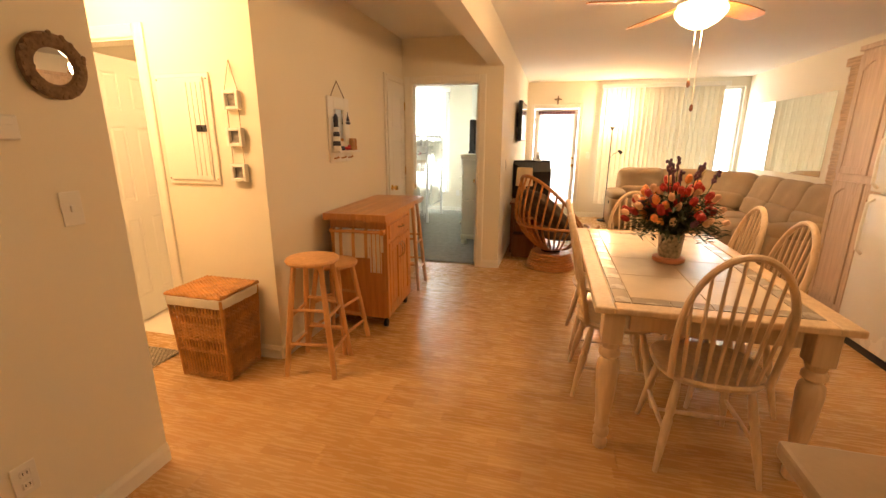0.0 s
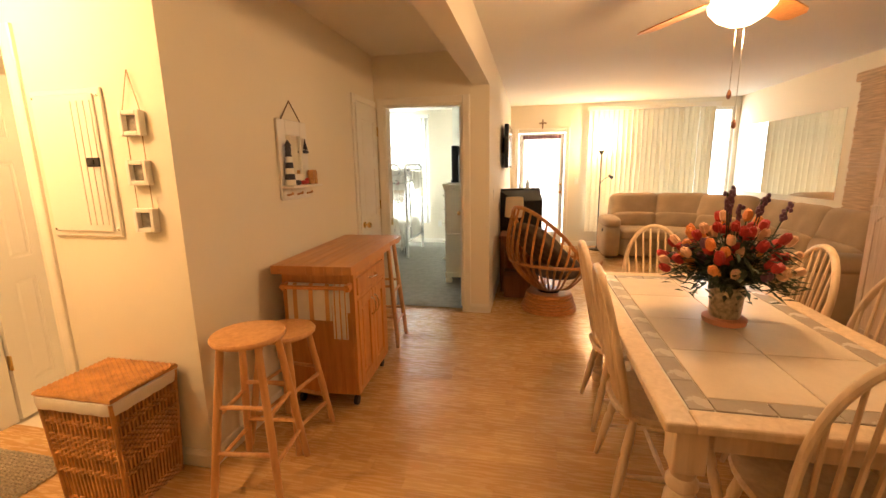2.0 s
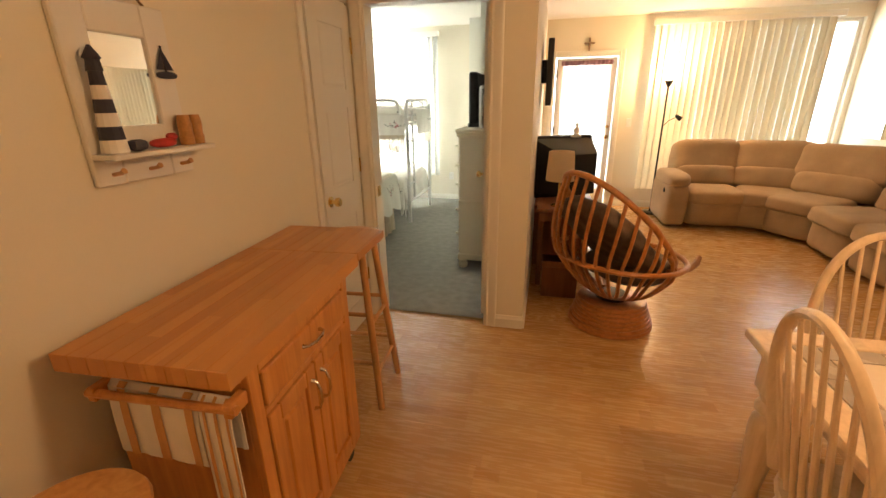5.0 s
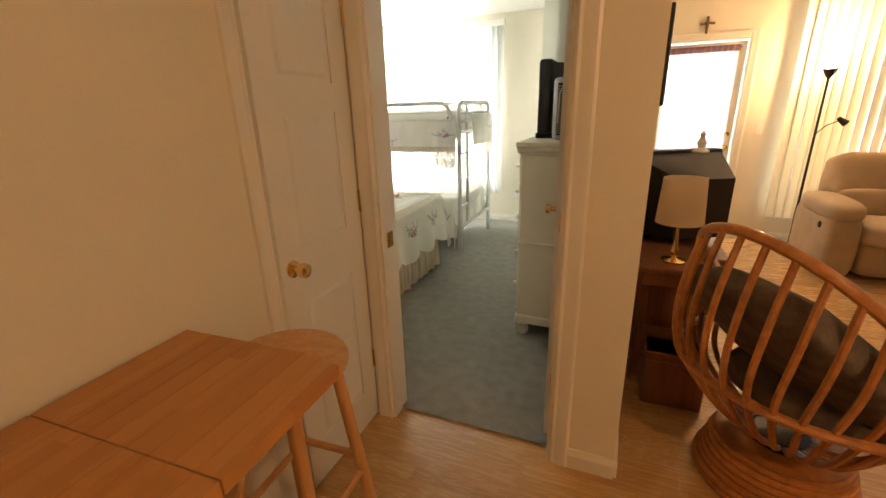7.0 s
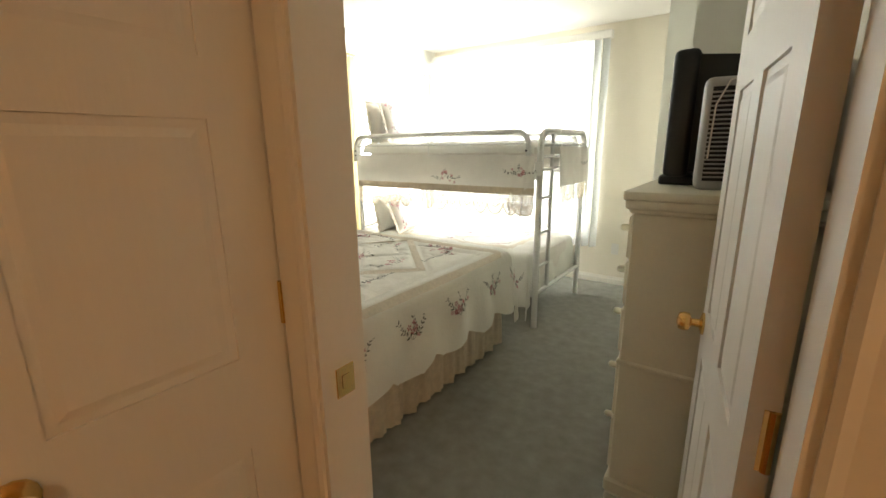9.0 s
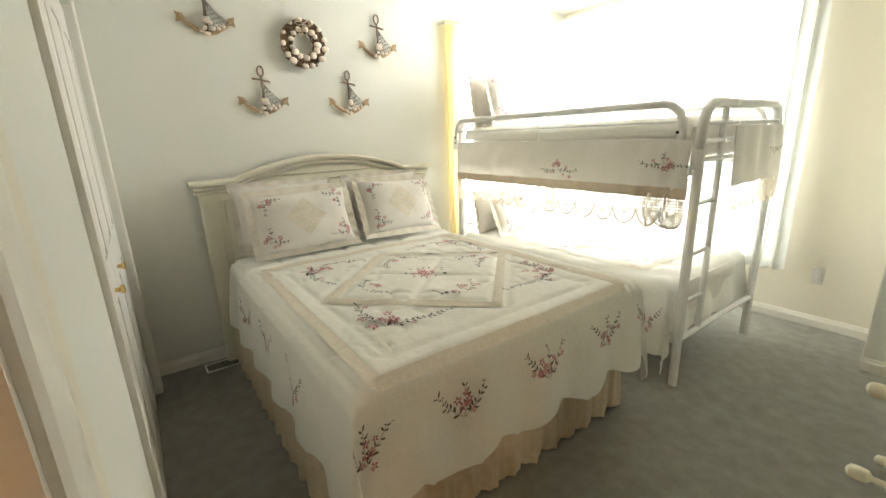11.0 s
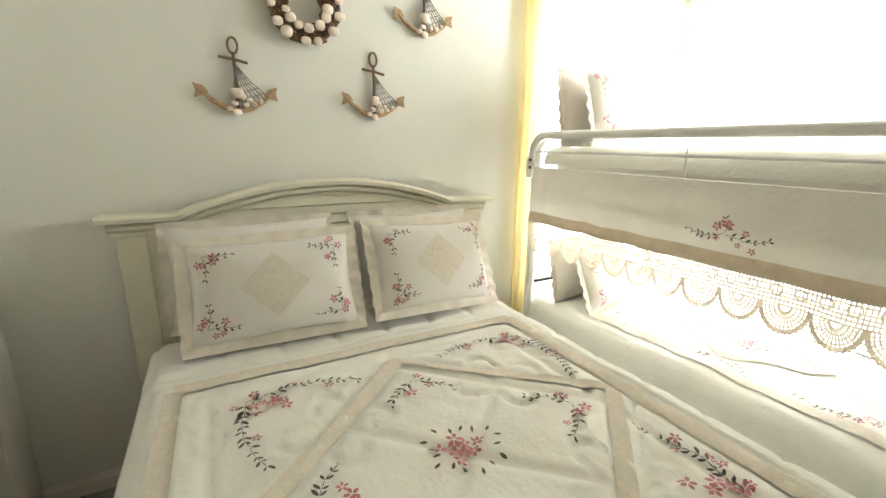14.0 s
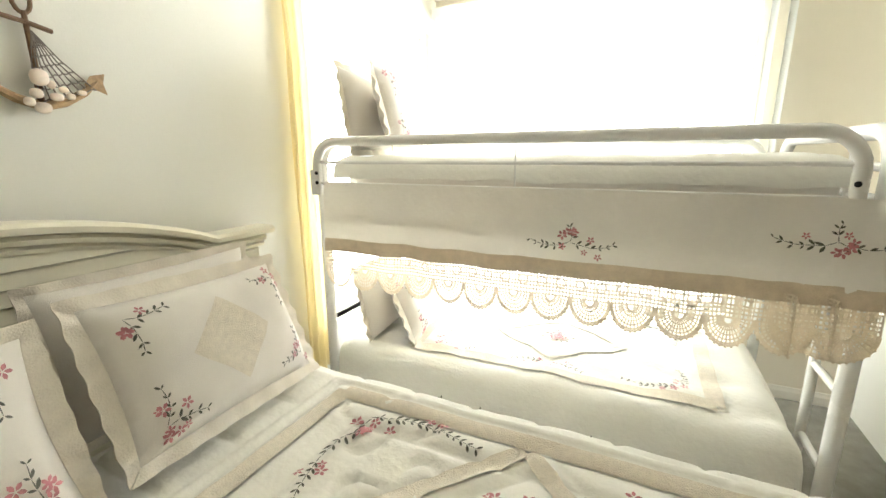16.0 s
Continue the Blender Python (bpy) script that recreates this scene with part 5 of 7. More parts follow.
def rattan_chair():
    c = base("swivel_chair", "rattan swivel egg chair with a dark floral cushion", "chair", pose(0.05, 4.93, 0, 0, 0, -56))
    bm = bmesh.new()
    for z, r in ((0.014, 0.265), (0.04, 0.262), (0.067, 0.25), (0.093, 0.24), (0.12, 0.232), (0.147, 0.225), (0.172, 0.215)):
        tube(bm, [(r * math.cos(a), r * math.sin(a), z) for a in (k * math.pi / 18 for k in range(36))], 0.0145, 8, closed=True)
    lathe(bm, [(0.20, 0.17), (0.215, 0.19), (0.0, 0.195)], 24)
    make("base", bm, M["rattan"], c, smooth=True)
    bm = bmesh.new()
    lathe(bm, [(0.11, 0.19), (0.11, 0.215), (0.09, 0.225)], 18)
    make("swivel", bm, M["dark_metal"], c)

    # The rim is a tilted egg; the sitter faces +y.
    def rim(a):
        y, t = 0.34 * math.cos(a), math.sin(a)
        if y > 0:
            x = 0.36 * math.copysign(abs(t) ** 0.8, t)
        else:
            x = 0.37 * t
        z = 0.49 - (y - 0.22) * 1.03
        return Vector((x, y - 0.03, z + 0.10 * max(0, math.cos(a)) * 0.2))
    bm = bmesh.new()
    tube(bm, [rim(2 * math.pi * k / 48) for k in range(48)], 0.019, 9, closed=True)
    tube(bm, [rim(2 * math.pi * k / 48) + Vector((0, 0.0, -0.035)) for k in range(-10, 11)], 0.016, 8)
    make("rim", bm, M["rattan"], c, smooth=True)

    def rib(a):
        p = rim(a)
        b = Vector((p.x * 0.30, p.y * 0.25 - 0.02, 0.225))
        m1 = Vector((p.x * 0.92, p.y * 0.95 - 0.07 * (1 if p.y < 0.1 else 0), 0.23 + (p.z - 0.22) * 0.42))
        return [p, p.lerp(m1, 0.5) + Vector((p.x * 0.07, p.y * 0.09, -0.01)), m1, m1.lerp(b, 0.55) + Vector((p.x * 0.06, p.y * 0.06, -0.035)), b]
    for k in range(21):
        a = math.pi + radians(-125 + 250 * k / 20)
        bm = bmesh.new()
        q = rib(a)
        pts = []
        for i in range(17):
            t = i / 16 * 4
            j = min(3, int(t))
            f = t - j
            p0, p1, p2, p3 = q[max(0, j - 1)], q[j], q[j + 1], q[min(4, j + 2)]
            pts.append(0.5 * ((2 * p1) + (p2 - p0) * f + (2 * p0 - 5 * p1 + 4 * p2 - p3) * f * f + (3 * p1 - p0 - 3 * p2 + p3) * f ** 3))
        tube(bm, pts, 0.0115, 7)
        make("rib", bm, M["rattan"], c, smooth=True)
    bm = bmesh.new()
    for off in (0.0, 0.022):
        pts = []
        for k in range(-24, 25):
            a = math.pi + radians(k / 24 * 172)
            s = 0.5 + 0.5 * math.cos(a)
            pts.append(Vector((0.415 * math.sin(a), 0.405 * math.cos(a) + 0.01, 0.53 - 0.05 * s - off)))
        if off == 0.0:
            tube(bm, pts, 0.017, 8)
    make("hoop", bm, M["rattan"], c, smooth=True)
    for sx in (-1, 1):
        bm = bmesh.new()
        tube(bm, [(sx * 0.31, 0.12, 0.47), (sx * 0.31, 0.30, 0.46), (sx * 0.28, 0.39, 0.475), (sx * 0.25, 0.45, 0.50)], [0.015, 0.019, 0.022, 0.015], 8)
        make("arm", bm, M["rattan"], c, smooth=True)
    bm = bmesh.new()
    tilt = Euler((radians(-45), 0, 0)).to_matrix()
    blob(bm, (0, -0.085, 0.63), (0.335, 0.365, 0.085), 3.0, 16, 0.08, tilt)
    blob(bm, (0, 0.10, 0.42), (0.28, 0.24, 0.08), 2.8, 10, 0.08, Euler((radians(4), 0, 0)).to_matrix())
    make("cushion", bm, M["cushion"], c, smooth=70)


rattan_chair()


def floor_lamp():
    l = base("floor_lamp", "black torchiere floor lamp with a side reading arm, lit", "floor lamp", pose(0.985, 8.24, 0))
    bm = bmesh.new()
    lathe(bm, [(0.12, 0), (0.125, 0.012), (0.11, 0.025), (0.02, 0.03), (0.011, 0.05), (0.010, 1.62), (0.018, 1.63)], 20)
    make("stand", bm, M["dark_metal"], l, smooth=True)
    bm = bmesh.new()
    lathe(bm, [(0.018, 1.63), (0.03, 1.645), (0.055, 1.70), (0.05, 1.70), (0.026, 1.65)], 18)
    make("shade", bm, M["dark_metal"], l, smooth=True)
    bm = bmesh.new()
    blob(bm, (0, 0, 1.705), (0.028, 0.028, 0.03), 2, 4)
    make("bulb", bm, M["hot"], l, smooth=True).visible_shadow = False
    bm = bmesh.new()
    tube(bm, [(0.0, 0, 1.14), (0.06, -0.02, 1.22), (0.14, -0.03, 1.26)], 0.005, 6)
    tube(bm, [(0.13, -0.03, 1.285), (0.16, -0.03, 1.26), (0.195, -0.03, 1.235)], [0.016, 0.024, 0.032], 10)
    make("reading_arm", bm, M["dark_metal"], l, smooth=True)


floor_lamp()


def tv_corner():
    s = base("side_table", "dark brown wooden side table", "side table")
    bm = bmesh.new()
    box(bm, -0.50, -0.12, 5.42, 5.86, 0.64, 0.67, 0.005)
    box(bm, -0.48, -0.15, 5.46, 5.83, 0.56, 0.64, 0.003)
    for x in (-0.48, -0.18):
        for y in (5.46, 5.79):
            box(bm, x, x + 0.04, y, y + 0.04, 0, 0.56, 0.003)
    box(bm, -0.48, -0.14, 5.46, 5.83, 0.13, 0.15, 0.003)
    make("frame", bm, M["dark_wood"], s)
    c = base("storage_box", "dark brown wooden storage box on the floor", "box")
    bm = bmesh.new()
    box(bm, -0.43, -0.16, 5.24, 5.40, 0.0, 0.30, 0.006)
    box(bm, -0.435, -0.155, 5.235, 5.405, 0.25, 0.30, 0.006)
    make("body", bm, M["dark_wood"], c)
    st = base("tv_stand", "dark wooden television stand", "tv stand")
    bm = bmesh.new()
    box(bm, -0.53, 0.0, 5.92, 6.62, 0.55, 0.585, 0.005)
    box(bm, -0.52, -0.03, 5.94, 5.97, 0, 0.55)
    box(bm, -0.52, -0.03, 6.57, 6.60, 0, 0.55)
    box(bm, -0.52, -0.03, 5.97, 6.57, 0.22, 0.245)
    box(bm, -0.53, -0.515, 5.97, 6.57, 0.0, 0.55)
    make("frame", bm, M["dark_wood"], st)
    t = base("television", "black tube television turned towards the sofa", "television", pose(-0.25, 6.24, 0.585, 0, 0, 28))
    bm = bmesh.new()
    box(bm, -0.32, 0.32, 0.12, 0.24, 0.03, 0.58, 0.015, 2)
    box(bm, -0.26, 0.26, 0.10, 0.22, 0.0, 0.04, 0.005)
    ra = [bm.verts.new(p) for p in ((-0.30, 0.12, 0.06), (0.30, 0.12, 0.06), (0.30, 0.12, 0.56), (-0.30, 0.12, 0.56))]
    rb = [bm.verts.new(p) for p in ((-0.17, -0.20, 0.08), (0.17, -0.20, 0.08), (0.17, -0.20, 0.44), (-0.17, -0.20, 0.44))]
    skin(bm, ra, rb)
    bm.faces.new(rb)
    make("case", bm, M["black"], t)
    bm = bmesh.new()
    box(bm, -0.28, 0.28, 0.238, 0.243, 0.09, 0.53, 0.002)
    make("screen", bm, M["screen"], t)
    n = base("table_lamp", "brass table lamp with a white drum shade", "table lamp", pose(-0.335, 5.56, 0.67))
    bm = bmesh.new()
    lathe(bm, [(0.055, 0), (0.06, 0.01), (0.012, 0.022), (0.02, 0.06), (0.01, 0.10), (0.006, 0.25)], 16)
    make("stem", bm, M["brass"], n, smooth=True)
    bm = bmesh.new()
    ra = ring(bm, Vector((0, 0, 0.21)), Vector((1, 0, 0)), Vector((0, 1, 0)), 0.112, 28)
    rb = ring(bm, Vector((0, 0, 0.435)), Vector((1, 0, 0)), Vector((0, 1, 0)), 0.098, 28)
    skin(bm, ra, rb)
    thicken(bm, 0.003)
    make("shade", bm, M["shade"], n, smooth=True)
    w = base("wall_television", "thin black flat-screen television on the wall", "television", pose(-0.543, 6.55, 1.44))
    bm = bmesh.new()
    box(bm, 0.001, 0.05, -0.10, 0.10, 0.2, 0.4, 0.004)
    make("bracket", bm, M["dark_metal"], w)
    bm = bmesh.new()
    box(bm, 0.05, 0.10, -0.46, 0.40, 0.0, 0.54, 0.008, 2)
    make("case", bm, M["black"], w)
    bm = bmesh.new()
    box(bm, 0.099, 0.102, -0.44, 0.38, 0.02, 0.52, 0.001)
    make("screen", bm, M["screen"], w)
    d = base("ornament", "small white glazed figurine on the television", "ornament", pose(-0.20, 6.20, 1.165))
    bm = bmesh.new()
    lathe(bm, [(0.045, 0), (0.05, 0.01), (0.02, 0.03), (0.03, 0.06), (0.012, 0.09), (0.018, 0.11), (0.002, 0.13)], 12)
    make("figurine", bm, M["white_metal"], d, smooth=True)
    bm = bmesh.new()
    box(bm, -0.543, -0.537, 5.13, 5.20, 1.10, 1.215, 0.002)
    box(bm, -0.538, -0.531, 5.16, 5.17, 1.145, 1.17, 0.001)
    tagged(make("light_switch", bm, M["white_plastic"]), "white wall switch on the living room wall", "switch")


tv_corner()
mir = base("wall_mirror", "large frameless wall mirror above the sofa", "mirror")
bm = bmesh.new()
box(bm, 3.141, 3.1495, 6.10, 8.42, 1.02, 2.02, 0.002)
make("glass", bm, M["mirror"], mir)


def bamboo_shade():
    b = base("bamboo_shade", "woven bamboo roll-up shade hung on the wall", "shade")
    bm = bmesh.new()
    box(bm, 3.085, 3.14, 4.55, 5.95, 2.24, 2.33, 0.006)
    make("valance", bm, M["bamboo"], b)
    bm = bmesh.new()
    rnd = random.Random(6)
    z = 2.24
    while z > 0.93:
        h = rnd.uniform(0.008, 0.016)
        w = rnd.uniform(0, 0.008)
        box(bm, 3.118 - w, 3.128, 4.57 + rnd.uniform(0, 0.01), 5.91 + rnd.uniform(-0.01, 0.01), z - h, z - 0.001)
        z -= h
    make("slats", bm, M["bamboo"], b)


bamboo_shade()


# ---- bedroom ----
def drape(d, r=0.07):
    """How far out and down cloth goes that runs d past an edge."""
    if d <= 0:
        return 0.0, 0.0
    q = r * math.pi / 2
    if d < q:
        a = d / r
        return r * math.sin(a), r * (1 - math.cos(a))
    return r + (d - q) * 0.10, r + (d - q) * 0.99


class Cloth:
    """A quilt over a box bed: (a, b) are metres on the cloth, flat inside x0..x1, y0..y1."""

    def __init__(self, x0, x1, y0, y1, z, puff, stitch=None):
        self.x0, self.x1, self.y0, self.y1, self.z, self.puff, self.stitch = x0, x1, y0, y1, z, puff, stitch

    def at(self, a, b, lift=0.0):
        cx, cy = min(max(a, self.x0), self.x1), min(max(b, self.y0), self.y1)
        dx, dy = a - cx, b - cy
        ox, zx = drape(abs(dx))
        oy, zy = drape(abs(dy))
        down = math.hypot(zx, zy) if zx and zy else zx + zy
        wave = 0.0
        if down > 0.08:
            wave = 0.016 * min(1, (down - 0.08) * 5) * (math.sin(b * 21) if abs(dx) > abs(dy) else math.sin(a * 19))
        x, y = cx + math.copysign(ox + lift * (1 if zx > 0.05 else 0) + (wave if zx >= zy else 0), dx), cy + math.copysign(oy + lift * (1 if zy > 0.05 else 0) + (wave if zy > zx else 0), dy)
        top = self.puff * (0.5 * noise.noise(Vector((a * 5, b * 5, self.z))) + 0.6 * abs(math.sin(a * 13 + 1.2 * math.sin(b * 6))) * abs(math.sin(b * 13 + 1.2 * math.sin(a * 7))))
        if self.stitch:
            near = self.stitch(a, b)
            top = self.puff * (0.55 + 0.5 * noise.noise(Vector((a * 4, b * 4, self.z))) + 0.22 * noise.noise(Vector((a * 17, b * 17, 3))))
            top -= 0.012 * math.exp(-(near / 0.015) ** 2)
        return Vector((x, y, self.z - down + (top + (lift if down < 0.05 else lift * 0.3))))


def cloth_mesh(cl, a0, a1, b0, b1, step, scallop=0.0):
    bm = bmesh.new()
    na, nb = int((a1 - a0) / step), int((b1 - b0) / step)
    g = []
    for i in range(na + 1):
        row = []
        for j in range(nb + 1):
            a, b = a0 + (a1 - a0) * i / na, b0 + (b1 - b0) * j / nb
            if scallop and i > na - 4:
                a += scallop * (i - na + 4) / 4 * (abs(math.sin(b * 9.2)) - 0.5)
            row.append(bm.verts.new(cl.at(a, b)))
        g.append(row)
    for i in range(na):
        for j in range(nb):
            bm.faces.new((g[i][j], g[i + 1][j], g[i + 1][j + 1], g[i][j + 1]))
    thicken(bm, 0.008)
    return bm


def strip(bm, cl, pts, w, lift=0.006, closed=True):
    """A band laid on the cloth along points of it."""
    n = len(pts)
    for i in range(n if closed else n - 1):
        p, q = Vector(pts[i]), Vector(pts[(i + 1) % n])
        d = (q - p).normalized()
        s = Vector((-d.y, d.x)) * w / 2
        m = max(2, int((q - p).length / 0.03))
        prev = None
        for k in range(m + 1):
            c = p.lerp(q, k / m)
            pair = [bm.verts.new(cl.at(*(c + s * e), lift)) for e in (-1, 0, 1)]
            if prev:
                bm.faces.new((prev[0], pair[0], pair[1], prev[1]))
                bm.faces.new((prev[1], pair[1], pair[2], prev[2]))
            prev = pair


def dot(bm, f, a, b, ang, ln, wd, lift=0.009):
    """A small stitched leaf or petal; f maps cloth places to the world."""
    c, s = math.cos(ang), math.sin(ang)
    vs = []
    for u, v in ((-1, 0), (-0.3, 0.8), (0.4, 0.8), (1, 0), (0.4, -0.8), (-0.3, -0.8)):
        vs.append(bm.verts.new(f(a + (u * ln * c - v * wd * s), b + (u * ln * s + v * wd * c), lift)))
    bm.faces.new(vs)


def flower(rs, f, a, b, r, rnd):
    t = rnd.random() * 6
    for q in range(5):
        dot(rs, f, a + r * math.cos(t + q * 1.257), b + r * math.sin(t + q * 1.257), t + q * 1.257, r * 0.8, r * 0.5, 0.010)


def garland(lf, rs, f, apex, ends, roses=4, seed=1, bow=0.18, leaf=0.012):
    """Leafy stems that run from one place on the cloth to each end, with blooms where they meet."""
    rnd = random.Random(seed)
    p = Vector(apex)
    for e in ends:
        d = Vector(e) - p
        n = max(3, int(d.length / 0.021))
        side = Vector((-d.y, d.x)).normalized()
        mid = sum((Vector(q) for q in ends), Vector((0, 0))) / len(ends) - p
        if side.dot(mid) > 0:
            side = -side
        last = None
        for k in range(n + 1):
            t = k / n
            c = p + d * t + side * (bow * d.length * math.sin(math.pi * t)) + Vector((rnd.uniform(-0.003, 0.003), rnd.uniform(-0.003, 0.003)))
            if last is not None:
                u = c - last
                ang = math.atan2(u.y, u.x)
                dot(lf, f, (c.x + last.x) / 2, (c.y + last.y) / 2, ang, u.length * 0.55, 0.0012)
                for sg in (-1, 1):
                    if rnd.random() < 0.9:
                        w = leaf * rnd.uniform(0.75, 1.2) * (1 - 0.35 * t)
                        g = ang + sg * rnd.uniform(0.6, 1.0)
                        dot(lf, f, c.x + math.cos(g) * w * 1.1, c.y + math.sin(g) * w * 1.1, g, w, w * 0.42)
            last = c
            if 0 < t < 0.75 and rnd.random() < 0.28:
                o = side * rnd.choice((-1, 1)) * rnd.uniform(0.018, 0.03)
                flower(rs, f, c.x + o.x, c.y + o.y, leaf * rnd.uniform(0.5, 0.75), rnd)
    mid = sum((Vector(q) for q in ends), Vector((0, 0))) / len(ends) - p
    for k in range(roses):
        t = rnd.uniform(0.0, 0.5)
        g = rnd.uniform(0, 6.28)
        flower(rs, f, p.x + mid.x * t + math.cos(g) * leaf * 3.2, p.y + mid.y * t + math.sin(g) * leaf * 3.2, leaf * rnd.uniform(0.65, 0.95), rnd)


def posy(lf, rs, f, a, b, size, seed, leaf=0.012):
    """A round cluster of blooms with leaves about it."""
    rnd = random.Random(seed)
    for k in range(8):
        g, r = k * 2.4, size * (0.12 + 0.09 * k) * 0.9
        flower(rs, f, a + r * math.cos(g), b + r * 1.15 * math.sin(g), leaf * rnd.uniform(0.85, 1.15), rnd)
    for k in range(16):
        g = k / 16 * 6.283
        r = size * rnd.uniform(0.8, 1.25)
        dot(lf, f, a + r * math.cos(g), b + r * 1.15 * math.sin(g), g + rnd.uniform(-0.5, 0.5), leaf, leaf * 0.42)


def quilting(a, b):
    """How far a place on the large quilt is from the nearest line of stitching."""
    da, db = abs(a + 2.86), abs(b - 6.03)
    q = da / 0.51 + db / 0.535
    m = max(abs(a + 2.82) - 0.66, abs(b - 5.98) - 0.61)
    best = min(abs(m + 0.095), abs(m - 0.0), abs(m - 0.065), abs(m - 0.11), abs(q - 1.09) * 0.37, abs(q - 0.91) * 0.37)
    if q < 0.9:
        best = min(best, abs(da / 0.51 - db / 0.535) * 0.37)
    for ca, cb in ((-2.61, 5.77), (-2.61, 6.29), (-3.11, 5.77), (-3.11, 6.29), (-2.42, 5.46), (-2.42, 6.55), (-3.30, 5.46), (-3.30, 6.55)):
        r = math.hypot(a - ca, b - cb)
        if r < 0.17:
            best = min(best, abs(r - 0.15 * abs(math.cos(2 * math.atan2(b - cb, a - ca)))))
    if m > 0.11:
        best = min(best, abs(((b if abs(a + 2.82) - 0.66 > abs(b - 5.98) - 0.61 else a) * 5) % 1 - 0.5) / 5 + 0.004)
    return best


def queen_bed():
    bed = base("queen_bed", "made queen bed with an embroidered ivory quilt", "bed")
    # headboard
    bm = bmesh.new()
    ya, yb, xc = 5.20, 6.81, -4.06

    def top(y):
        u = abs(y - (ya + yb) / 2) / ((yb - ya) / 2)
        return 1.165 if u > 0.74 else 1.165 + 0.118 * (math.cos(u / 0.74 * math.pi / 2)) ** 0.8
    n = 48
    for k in range(n):
        a, b = ya + (yb - ya) * k / n, ya + (yb - ya) * (k + 1) / n
        h0, h1 = top(a), top(b)
        lo = 0.25
        vs = [[bm.verts.new((x, y, z)) for y, z in ((a, lo), (b, lo), (b, h1), (a, h0))] for x in (-4.085, -4.045)]
        bm.faces.new(vs[1])
        bm.faces.new(list(reversed(vs[0])))
        bm.faces.new((vs[0][2], vs[0][3], vs[1][3], vs[1][2]))
    bmesh.ops.remove_doubles(bm, verts=bm.verts, dist=1e-4)
    make("panel", bm, M["ivory"], bed)
    for off, w, h in ((0.0, 0.075, 0.028), (-0.028, 0.055, 0.022), (-0.050, 0.04, 0.018)):
        bm = bmesh.new()
        e = 0.045 if off == 0 else 0.02
        prev = None
        for k in range(n * 2 + 1):
            y = ya - e + (yb - ya + 2 * e) * k / (n * 2)
            z = top(y) + off
            r = [bm.verts.new(p) for p in ((-4.09, y, z), (-4.045 + w - 0.03, y, z), (-4.04 + w - 0.03, y, z + h * 0.6), (-4.05 + w - 0.03, y, z + h), (-4.09, y, z + h))]
            if prev:
                skin(bm, prev, r)
            else:
                bm.faces.new(list(reversed(r)))
            prev = r
        bm.faces.new(prev)
        make("moulding", bm, M["ivory"], bed)
    for y in (ya, yb - 0.10):
        bm = bmesh.new()
        box(bm, -4.09, -4.035, y, y + 0.10, 0.0, 1.11, 0.006)
        make("post", bm, M["ivory"], bed)
    for y in (5.52, 6.47):
        bm = bmesh.new()
        box(bm, -4.045, -4.034, y, y + 0.02, 0.5, 1.12, 0.003)
        make("stile", bm, M["ivory"], bed)
    for y0, y1 in ((5.33, 5.50), (6.51, 6.68)):
        bm = bmesh.new()
        box(bm, -4.045, -4.036, y0, y1, 0.55, 1.07, 0.008)
        make("raised_panel", bm, M["ivory"], bed)
    z = 0.60
    while z < 1.19:
        bm = bmesh.new()
        vs = [bm.verts.new(p) for p in ((-4.044, 5.54, z), (-4.044, 6.47, z), (-4.034, 6.47, z + 0.005), (-4.034, 5.54, z + 0.005), (-4.042, 5.54, z + 0.038), (-4.042, 6.47, z + 0.038))]
        bm.faces.new((vs[0], vs[1], vs[2], vs[3]))
        bm.faces.new((vs[3], vs[2], vs[5], vs[4]))
        make("louvre", bm, M["ivory"], bed)
        z += 0.042
    bm = bmesh.new()
    blob(bm, (-3.15, 6.01, 0.50), (0.87, 0.70, 0.19), 10, 8)
    make("mattress", bm, M["linen"], bed, smooth=True)
    bm = bmesh.new()
    box(bm, -4.03, -2.25, 5.29, 6.73, 0.14, 0.34, 0.01)
    make("box_spring", bm, M["linen"], bed)
    bm = bmesh.new()
    path = [(-3.98, 5.26), (-2.235, 5.26), (-2.20, 5.30), (-2.20, 6.72), (-2.235, 6.76), (-3.98, 6.76)]
    pts = []
    for p, q in zip(path, path[1:]):
        p, q = Vector(p), Vector(q)
        m = max(2, int((q - p).length / 0.012))
        pts += [p.lerp(q, k / m) for k in range(m)]
    cols = []
    for k, p in enumerate(pts):
        q = pts[min(k + 1, len(pts) - 1)]
        d = (q - pts[k - 1]).normalized() if k else Vector((1, 0))
        nrm = Vector((d.y, -d.x))
        w = 0.012 * math.sin(k * 0.62) + 0.005 * math.sin(k * 1.7)
        hem = 0.018 + 0.012 * abs(math.sin(k * 0.22))
        cols.append([bm.verts.new((p.x + nrm.x * w * f, p.y + nrm.y * w * f, zz)) for f, zz in ((0.2, 0.36), (0.7, 0.22), (1.0, 0.10), (1.15, hem))])
    for a, b in zip(cols, cols[1:]):
        for j in range(3):
            bm.faces.new((a[j], b[j], b[j + 1], a[j + 1]))
    make("bed_skirt", bm, M["skirt"], bed, smooth=70)
    cl = Cloth(-4.0, -2.20, 5.34, 6.68, 0.724, 0.012, quilting)
    bm = cloth_mesh(cl, -3.86, -1.76, 5.34 - 0.44, 6.68 + 0.40, 0.0125, 0.06)
    make("quilt", bm, M["quilt"], bed, smooth=70)
    bm = bmesh.new()
    strip(bm, cl, [(-3.36, 6.045), (-2.85, 5.495), (-2.335, 6.005), (-2.90, 6.575)], 0.045)
